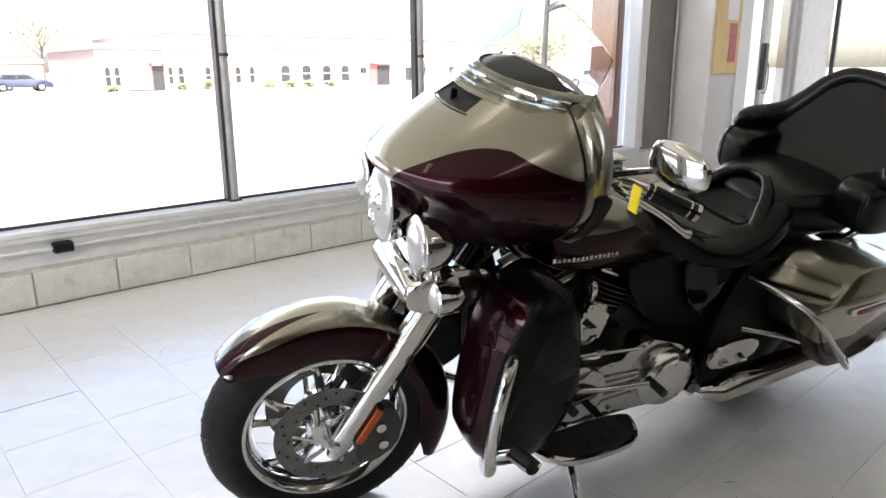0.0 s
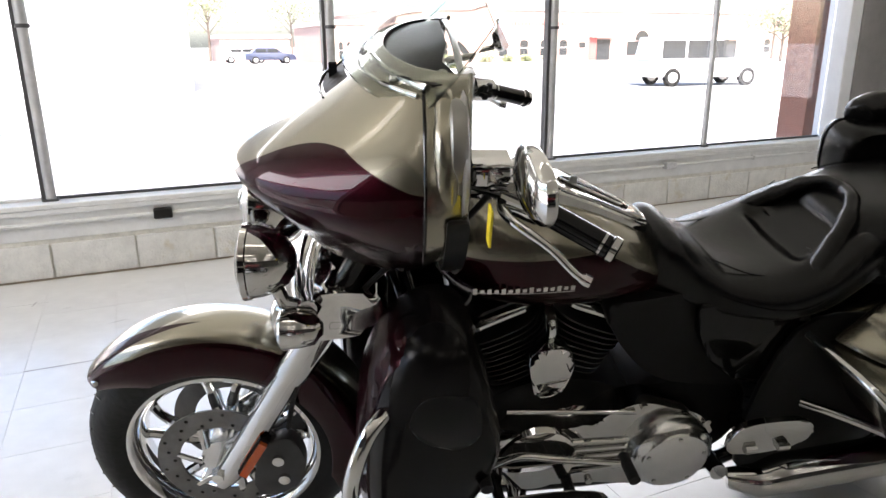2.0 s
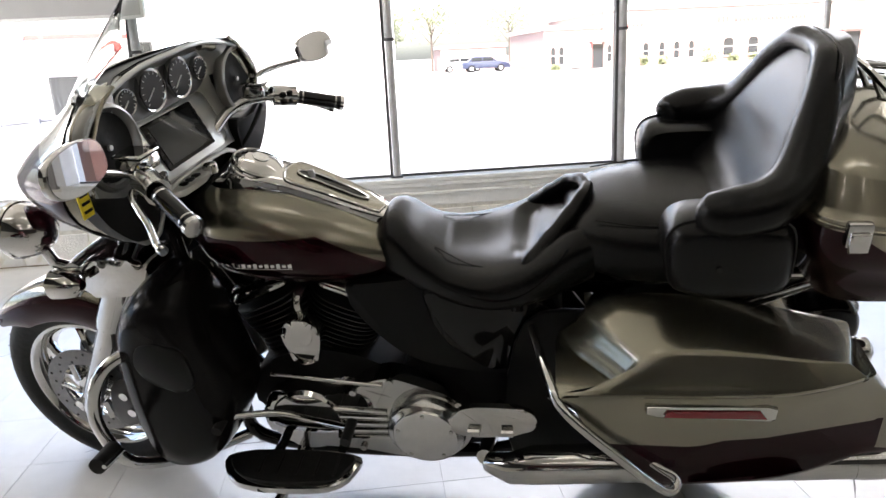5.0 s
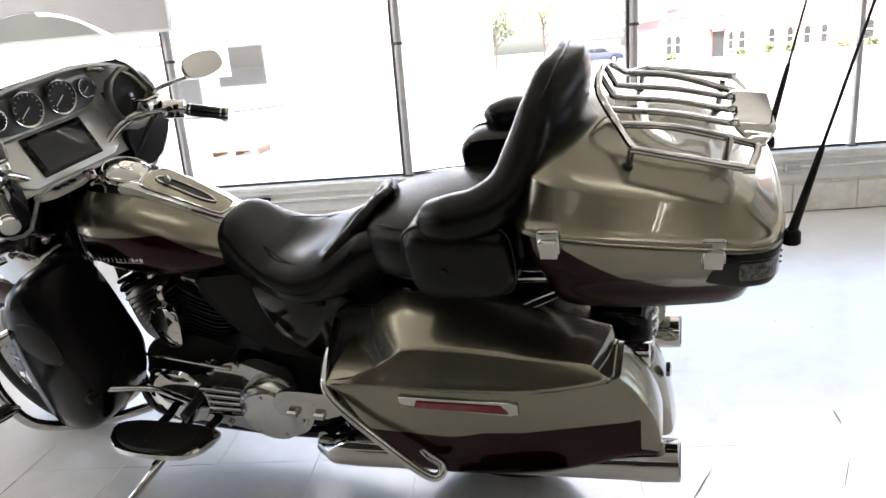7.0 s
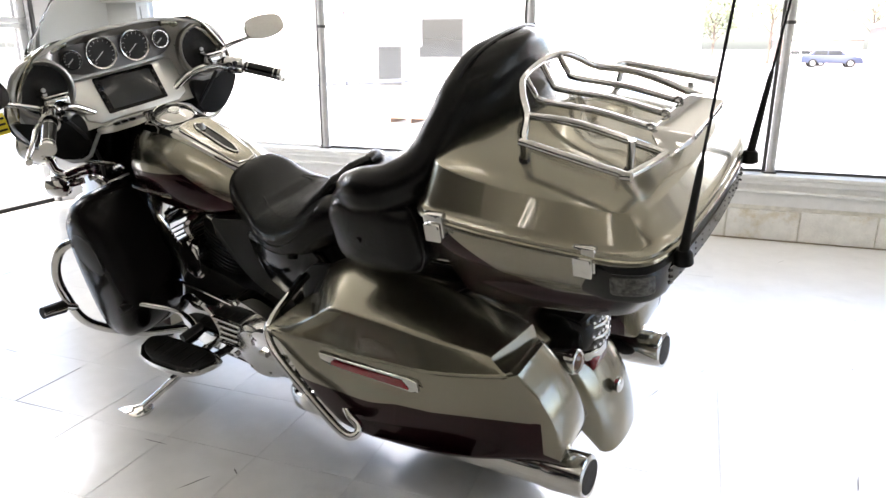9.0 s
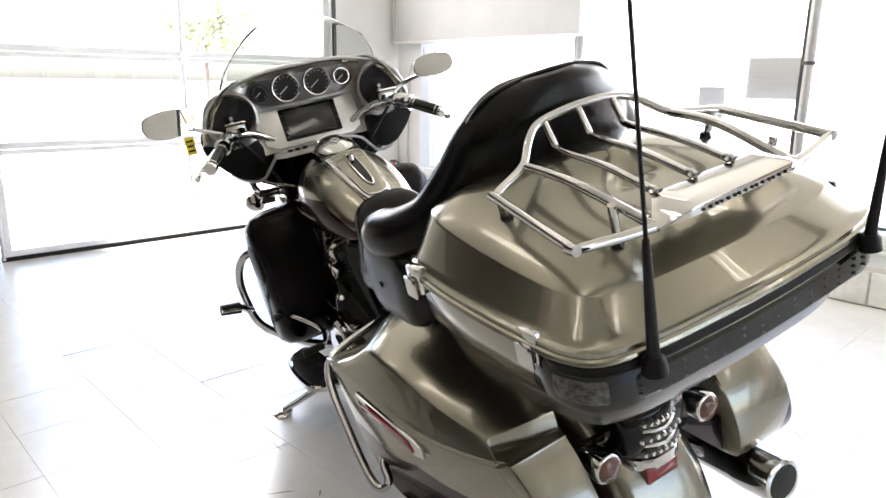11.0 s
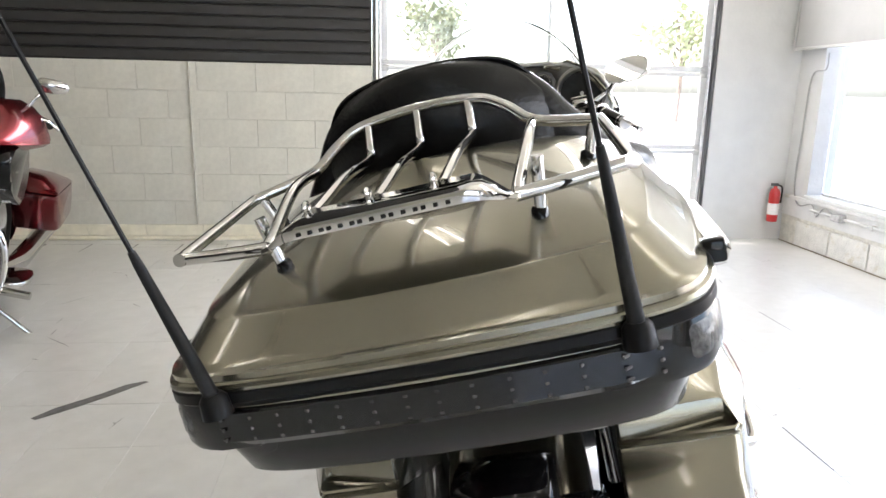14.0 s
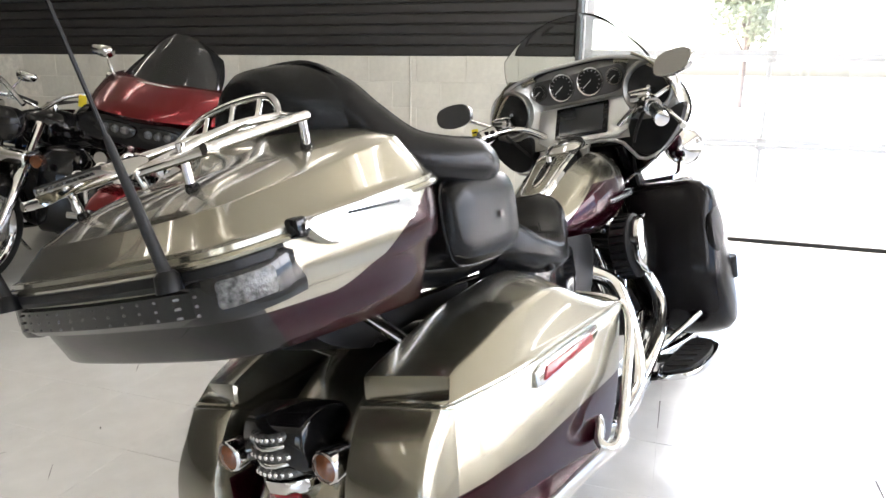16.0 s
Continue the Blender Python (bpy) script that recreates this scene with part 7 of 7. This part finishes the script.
def parked(name, label, m, paint, dressed, tag_m=None):
    b = thing(name, label, "motorcycle", m, "motorcycles parked by the wall")

    def Q(pname, bm, material, parent=None, plabel="", smooth=45):
        return finish(bm, pname, material, parent or b, plabel, smooth)
    fx = 1.62
    for cx, R, w, rim in ((fx, 0.32, 0.062, 0.235), (0.0, 0.322, 0.085, 0.21)):
        wheel(cx, 0.315, R, w, rim, Q)
    Q("front_mudguard", guard(fx, 0.315, 50, 175, 0.355, 0.075, 0.04), paint)
    Q("rear_mudguard", guard(0, 0.315, 196, 60, 0.37, 0.11, 0.04), paint)
    up = Vector((-math.sin(radians(29)), 0, math.cos(radians(29))))
    for s in (1, -1):
        base = Vector((fx, s * 0.1, 0.3))
        Q("fork_leg", bar([base, base + up * 0.03, base + up * 0.38, base + up * 0.4, base + up * 0.72], [0.02, 0.03, 0.032, 0.026, 0.026], 16), M_chrome)
        Q("axle_cap", turned([(-0.02, 0.03), (0.02, 0.024)], "y", (fx, s * 0.12, 0.315), 14), M_chrome)
        Q("handlebar", bar([(1.2, s * 0.06, 1.0), (1.17, s * 0.2, 1.1), (1.08, s * 0.33, 1.12), (0.98, s * 0.4, 1.08)], 0.014, 10, 5), M_chrome)
        Q("hand_grip", bar([(1.05, s * 0.355, 1.11), (0.95, s * 0.42, 1.07)], 0.02, 12), M_black_rubber)
        Q("hand_lever", bar([(1.1, s * 0.33, 1.1), (1.06, s * 0.41, 1.1), (1.0, s * 0.46, 1.06)], 0.007, 8, 4), M_chrome)
        mr = Q("mirror", slab([(1.08, 1.22), (1.1, 1.25), (1.09, 1.28), (1.05, 1.27), (1.05, 1.23)], ((0.37, 0.5, 0.5), (0.385, 1, 1), (0.43, 1.1, 1.05), (0.48, 0.8, 0.8), (0.495, 0.3, 0.3)), s, (1.07, 1.25)), M_chrome)
        Q("mirror_stem", bar([(1.09, s * 0.33, 1.12), (1.1, s * 0.37, 1.18), (1.08, s * 0.4, 1.23)], 0.007, 8, 3), M_chrome, mr)
        Q("crash_bar", bar([(1.25, s * 0.06, 0.72), (1.3, s * 0.24, 0.69), (1.32, s * 0.33, 0.6), (1.3, s * 0.34, 0.45), (1.24, s * 0.28, 0.3), (1.14, s * 0.12, 0.26)], 0.016, 12, 5), M_chrome, None, "chrome crash bar")
        Q("foot_peg", bar([(1.28, s * 0.33, 0.37), (1.3, s * 0.45, 0.36)], 0.018, 10), M_chrome)
        Q("footboard", prism(rounded([(0.8, s * 0.26), (0.8, s * 0.38), (1.02, s * 0.38), (1.06, s * 0.27)]), 0.32, 0.342, "z", 0.006), M_chrome)
        Q("silencer", bar([(0.6, s * 0.2, 0.28), (0.4, s * 0.25, 0.28), (-0.5, s * 0.27, 0.33)], [0.028, 0.05, 0.052], 18), M_chrome)
        Q("frame_tube", bar([(1.27, s * 0.03, 0.85), (1.18, s * 0.11, 0.5), (1.08, s * 0.13, 0.21), (0.4, s * 0.13, 0.22)], 0.019, 10, 5), M_gloss)
        bg = Q("saddlebag", slab(BODY, ((0.16, 0.95, 0.95), (0.18, 1, 1), (0.33, 1, 1), (0.37, 0.97, 0.97), (0.385, 0.88, 0.9)), s, (-0.1, 0.53)), paint)
        Q("saddlebag_lid", slab(LID, ((0.17, 0.96, 0.9), (0.2, 1, 1), (0.3, 0.99, 0.88), (0.36, 0.985, 0.5), (0.385, 0.97, 0.1)), s, (-0.06, 0.636)), paint, bg)
        Q("turn_signal", turned([(-0.05, 0.01), (-0.02, 0.034), (0.03, 0.036)], "x", (1.42, s * 0.2, 0.74), 16), M_chrome if dressed else M_smokeamber)
    Q("fork_clamp", boxed((1.3, -0.14, 0.7), (1.46, 0.14, 0.78), 0.02, 2), M_chrome)
    Q("fuel_tank", body(smooth_sections(TANK), 32, 2.5), paint)
    Q("tank_console", boxed((0.7, -0.04, 0.93), (1.05, 0.04, 1.02), 0.02, 2), M_chrome)
    Q("rider_seat", body(smooth_sections(SEAT), 32, 2.9), M_leather)
    e = Q("engine_case", prism(rounded([(0.5, 0.24), (0.45, 0.42), (0.76, 0.5), (0.93, 0.53), (1.08, 0.46), (1.1, 0.32), (1.0, 0.2), (0.7, 0.19)]), -0.15, 0.15, "y", 0.02), M_engine)
    Q("primary_cover", prism(rounded([(1.05, 0.33), (0.97, 0.43), (0.7, 0.48), (0.52, 0.38), (0.57, 0.24), (0.8, 0.245), (1.0, 0.27)]), 0.151, 0.2, "y", 0.015), M_chrome)
    Q("derby_cover", turned([(0.2, 0.1), (0.22, 0.085), (0.224, 0.05)], "y", (0.615, 0, 0.345), 28), M_chrome)
    for ang in (-23, 23):
        m_ = Matrix.Translation((0.92, 0, 0.4)) @ Matrix.Rotation(radians(ang), 4, "Y")
        for k in range(9):
            Q("fin", turned([(0.09 + k * 0.022, 0.108), (0.096 + k * 0.022, 0.108)], "z", (0, 0, 0), 20, m_), M_finedge, e)
        Q("rocker_box", turned([(0.29, 0.1), (0.33, 0.1), (0.345, 0.06)], "z", (0, 0, 0), 20, m_), M_chrome, e)
    Q("air_cleaner", turned([(0.15, 0.07), (0.19, 0.09), (0.21, 0.07)], "y", (0.92, 0, 0.62), 24), M_chrome)
    Q("side_stand", bar([(0.9, 0.16, 0.24), (0.95, 0.42, 0.06)], 0.012, 8), M_chrome)
    if dressed:
        # frame-mounted sharknose fairing with twin lamps
        lv = [(0.79, 0.2, 1.36, 1.2, 2.6), (0.83, 0.27, 1.42, 1.16, 2.6), (0.85, 0.3, 1.445, 1.13, 2.5), (0.96, 0.36, 1.47, 1.1, 2.4), (0.985, 0.42, 1.545, 1.08, 2.2), (1.0, 0.44, 1.565, 1.07, 2.2), (1.02, 0.44, 1.555, 1.06, 2.2), (1.06, 0.425, 1.5, 1.06, 2.2), (1.11, 0.4, 1.42, 1.05, 2.3), (1.15, 0.36, 1.35, 1.05, 2.4), (1.17, 0.31, 1.3, 1.05, 2.5)]
        fr = Q("fairing", shell(lv), paint, None, "red frame-mounted fairing", 50)
        Q("lamp_recess", prism(rounded([(-0.27, 0.86), (-0.3, 0.965), (0, 0.975), (0.3, 0.965), (0.27, 0.86), (0, 0.845)]), 1.36, 1.485, "x", 0.01), M_gloss, fr)
        for s in (1, -1):
            lamp_ = Q("headlamp", prism(rounded([(s * 0.02, 0.89), (s * 0.02, 0.945), (s * 0.2, 0.95), (s * 0.21, 0.9), (s * 0.11, 0.875)]), 1.486, 1.496, "x", 0.004), M_smoke, fr)
            for k in (0.06, 0.11, 0.16):
                Q("lamp_element", turned([(-0.004, 0.024), (0.008, 0.018), (0.012, 0.006)], "x", (1.497, s * k, 0.918), 14), M_ledglass, lamp_)
            Q("side_panel", prism(rounded([(1.4, 0.86), (1.4, 0.97), (1.06, 0.98), (1.02, 0.85), (1.1, 0.72), (1.3, 0.78)]), min(s * 0.3, s * 0.36), max(s * 0.3, s * 0.36), "y", 0.02, 2), M_gloss, fr)
        Q("dash", prism([(a * 0.85, z_ * 0.62 + 0.33) for a, z_ in outline], 1.07, 1.1, "x", 0.004), M_plastic, fr)
        bm_ = bmesh.new()
        rw = []
        for i in range(8):
            t_ = i / 7
            rw.append([(1.335 - 0.27 * t_ * (1 - 0.15 * f * f) - 0.16 * abs(f) ** 2.2, (0.27 - 0.08 * t_ ** 2) * f, 1.15 + 0.265 * t_ * (1 - 0.3 * abs(f) ** 2.4) - 0.02 * f * f) for f in np.linspace(-1, 1, 17)])
        g0 = [[bm_.verts.new(p) for p in r] for r in rw]
        g1 = [[bm_.verts.new((p[0] - 0.006, p[1], p[2] - 0.002)) for p in r] for r in rw]
        for g_ in (g0, g1):
            for i in range(7):
                for j in range(16):
                    bm_.faces.new((g_[i][j], g_[i][j + 1], g_[i + 1][j + 1], g_[i + 1][j]))
        for j in range(16):
            bm_.faces.new((g0[7][j], g0[7][j + 1], g1[7][j + 1], g1[7][j]))
            bm_.faces.new((g0[0][j], g0[0][j + 1], g1[0][j + 1], g1[0][j]))
        for i in range(7):
            bm_.faces.new((g0[i][0], g0[i + 1][0], g1[i + 1][0], g1[i][0]))
            bm_.faces.new((g0[i][16], g0[i + 1][16], g1[i + 1][16], g1[i][16]))
        Q("windscreen", bm_, M_tint, fr, "dark tinted windscreen", 60)
        Q("screen_trim", bar([(p[0] + 0.006, p[1], p[2] + 0.002) for p in rw[0]], 0.008, 8), M_chrome, fr)
    else:
        hl_ = Q("headlamp", turned([(-0.1, 0.03), (-0.06, 0.085), (0.02, 0.1), (0.03, 0.095)], "x", (1.42, 0, 0.92), 28), M_gloss)
        Q("headlamp_lens", turned([(0.03, 0.092), (0.05, 0.05)], "x", (1.42, 0, 0.92), 28), M_smoke, hl_)
        Q("leg_shield", slab([(1.36, 0.4), (1.31, 0.74), (1.13, 0.8), (1.03, 0.6), (1.06, 0.38), (1.25, 0.265)], ((0.14, 0.95, 1.0), (0.3, 0.95, 0.95), (0.35, 0.7, 0.75)), 1, (1.2, 0.54)), M_gloss)
    if tag_m:
        Q("tag", boxed((1.15, 0.25, 1.05), (1.155, 0.3, 1.12), 0.001), tag_m)
    return b


LEAN_ = Matrix.Rotation(radians(-10), 4, "X")
parked("cruiser_motorcycle", "candy red touring motorcycle with tinted windscreen by the wall", pose(-0.02, -1.41, 0.0, 0, 0, 15) @ LEAN_, M_redpaint, True)
parked("cruiser_motorcycle", "black cruiser motorcycle with yellow tag by the wall", pose(-0.12, -2.4, 0.0, 0, 0, 13) @ LEAN_, M_gloss, False, M_tag)
parked("cruiser_motorcycle", "candy blue cruiser motorcycle by the wall", pose(-0.05, -3.1, 0.0, 0, 0, 15) @ LEAN_, M_bluepaint, False)

# ---- pieces of the setting: blocks and tiles ----
def one_mesh(name, bm, material):
    bmesh.ops.recalc_face_normals(bm, faces=bm.faces)
    me = bpy.data.meshes.new(name)
    bm.to_mesh(me)
    bm.free()
    me.materials.append(material)
    return me


def piece(name, me, parent, x, y, z, sx=1.0, sy=1.0):
    ob = new(name, me)
    ob.location, ob.scale = (x, y, z), (sx, sy, 1)
    ob.parent = parent
    return ob


BL, BH = 0.43, 0.203
block_y = one_mesh("block", boxed((0.005, -0.014, 0.005), (BL - 0.005, 0.0, BH - 0.005), 0.004), M_block_low)
for c in range(1):
    x = WEST + 0.02 - (0.5 * BL if c else 0.0) + 0.2
    h = 0.0 if c == 0 else 0.195
    while x < 7.3:
        if x > WEST:
            piece("block", block_y, wall_north, x, FACE + 0.0115, h - 0.003)
        x += BL
block_x = one_mesh("block", boxed((0.0, 0.0007, 0.0007), (0.0125, BL - 0.0007, BH + 0.0038), 0.0018), M_block)
for c in range(7):
    y = DOOR0 - 0.06 - BL - (0.5 * BL if c % 2 else 0.0)
    z = c * 0.2075 - 0.115
    if c % 2:
        piece("block", block_x, wall_west, WEST - 0.0115, y + BL, z, 1.0, 0.5)
    while y > -4.8:
        piece("block", block_x, wall_west, WEST - 0.0115, y, z)
        y -= BL
TS = 0.328
tile = one_mesh("tile", boxed((0.0006, 0.0006, -0.0028), (TS - 0.0006, TS - 0.0006, 0.0), 0.0004), M_tile)
far = bmesh.new()
count = 0
for i in range(-2, 31):
    for j in range(-22, 13):
        x, y = -0.37 + (i - 2) * TS, 0.08 + j * TS
        if x < WEST - 0.2 or y > FACE - 0.02 or x > 9.9:
            continue
        if -1.0 < x < 3.4 and -1.3 < y < 4.0 and count < 290:
            piece("tile", tile, floor, x, y, random.uniform(-0.0004, 0.0004))
            count += 1
        else:
            dz = random.uniform(-0.0004, 0.0004)
            vs = [far.verts.new((x + a, y + b, dz)) for a, b in ((0.0006, 0.0006), (TS - 0.0006, 0.0006), (TS - 0.0006, TS - 0.0006), (0.0006, TS - 0.0006))]
            far.faces.new(vs)
rest = finish(far, "tile_field", M_tile, floor)
rest["kind"] = "stuff"
BRL, BRH = 0.2, 0.067
brick_me = one_mesh("brick", boxed((0.004, -0.012, 0.004), (BRL - 0.004, 0.0, BRH - 0.004), 0.003), M_brick)
n = 0
for c in range(28):
    x = 8.12 - (0.1 if c % 2 else 0)
    while x < 9.9 and n < 300:
        if x > 8.1:
            piece("brick", brick_me, outer, x, 4.749, 0.55 + c * BRH)
            n += 1
        x += BRL

# marks on the floor and the wall
rnd = random.Random(5)
strip_mark = thing("floor_mark", "dark rubber skid mark on the floor tiles", "floor mark", pose(0, 0, 0.0012), "floor marks")
bm = bmesh.new()
loft(bm, [[(x - 0.012 * w, y - 0.02 * w, 0), (x + 0.012 * w, y + 0.02 * w, 0), (x + 0.012 * w, y + 0.02 * w, 0.0006), (x - 0.012 * w, y - 0.02 * w, 0.0006)] for x, y, w in ((1.4, -0.03, 0.4), (1.44, -0.085, 1.0), (1.52, -0.15, 1.0), (1.64, -0.27, 1.1), (1.71, -0.33, 0.5))])
finish(bm, "mark", M_scuff, strip_mark)
scratches = thing("floor_scratches", "scattered thin dark scuffs on the pale tiles", "scuffs", pose(0, 0, 0.0012), "", "stuff")
bm = bmesh.new()
for k in range(150):
    x, y = rnd.uniform(-1.1, 5.2), rnd.uniform(-2.6, 4.0)
    a, ln = rnd.uniform(0, 6.28), rnd.choice((0.012, 0.02, 0.05, 0.11))
    d, n_ = Vector((math.cos(a), math.sin(a), 0)) * ln, Vector((-math.sin(a), math.cos(a), 0)) * rnd.uniform(0.0012, 0.003)
    c = Vector((x, y, 0))
    bm.faces.new([bm.verts.new(c + v) for v in (-d, -d * 0.3 - n_, d - n_ * 0.3, d * 0.4 + n_)])
finish(bm, "scuff", M_scuff, scratches)
open_joint = thing("open_tile_joint", "dark open joints round lifted floor tiles", "floor joint", pose(0, 0, 0.0012), "", "stuff")
bm = bmesh.new()
for i, j, horizontal in ((1, 0, True), (2, 1, False), (4, 1, True), (5, 2, False), (7, 3, True), (7, 3, False), (8, 5, True), (3, 6, False), (9, 7, True), (9, 8, False), (5, 9, True), (0, -3, False), (0, -2, False), (0, -1, False), (0, 0, False), (1, -5, True), (3, -4, False), (6, -3, True)):
    x, y = -0.37 + (i - 2) * TS, 0.08 + j * TS
    w = rnd.uniform(0.002, 0.0035)
    ln = TS * rnd.uniform(0.6, 1.0)
    q = ((x, y - w), (x + ln, y - w * 0.6), (x + ln, y + w * 0.5), (x, y + w)) if horizontal else ((x - w, y), (x + w, y), (x + w * 0.5, y + ln), (x - w * 0.6, y + ln))
    bm.faces.new([bm.verts.new((a, b, 0)) for a, b in q])
finish(bm, "joint", M_scuff, open_joint)
seam = thing("floor_seam", "grimy dark tile seams beside the wall foot", "floor joint", pose(0, 0, 0.0012), "", "stuff")
bm = bmesh.new()
y = DOOR0 - 0.16
while y > -3.2:
    w, ln = rnd.uniform(0.004, 0.009), rnd.uniform(0.12, 0.3)
    x = WEST + 0.19
    bm.faces.new([bm.verts.new(p) for p in ((x, y - w, 0), (x + ln, y - w * 0.2, 0), (x + ln, y + w * 0.2, 0), (x, y + w, 0))])
    w = rnd.uniform(0.003, 0.006)
    bm.faces.new([bm.verts.new(p) for p in ((x - w, y - 0.005, 0), (x - w * 0.5, y - rnd.uniform(0.15, 0.3), 0), (x + w, y - 0.25, 0), (x + w, y - 0.005, 0))])
    y -= TS
finish(bm, "seam", M_scuff, seam)
skirting = one_mesh("skirting_block", boxed((0.0, 0.002, 0.0), (0.012, BL - 0.002, 0.085), 0.003), M_cream)
y = DOOR0 - 0.07 - BL
while y > -4.8:
    piece("skirting_block", skirting, wall_west, WEST + 0.0025, y, 0.031)
    y -= BL
grime = thing("wall_foot_grime", "brown grime line where the floor meets the window wall", "grime", pose(0, 0, 0.0008), "", "stuff")
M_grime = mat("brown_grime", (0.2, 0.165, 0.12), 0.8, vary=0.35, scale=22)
bm = bmesh.new()
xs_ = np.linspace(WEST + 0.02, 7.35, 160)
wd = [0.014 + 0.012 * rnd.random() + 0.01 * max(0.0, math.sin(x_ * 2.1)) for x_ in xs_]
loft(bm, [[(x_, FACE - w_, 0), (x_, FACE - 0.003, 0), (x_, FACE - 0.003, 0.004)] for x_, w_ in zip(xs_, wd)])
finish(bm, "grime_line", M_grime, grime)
chase = thing("wall_pipe", "thin white-painted pipe running down the block wall", "pipe")
finish(bar([(WEST + 0.01, -0.47, 0.12), (WEST + 0.01, -0.47, 1.335)], 0.007, 10), "tube", M_block, chase, smooth=50)
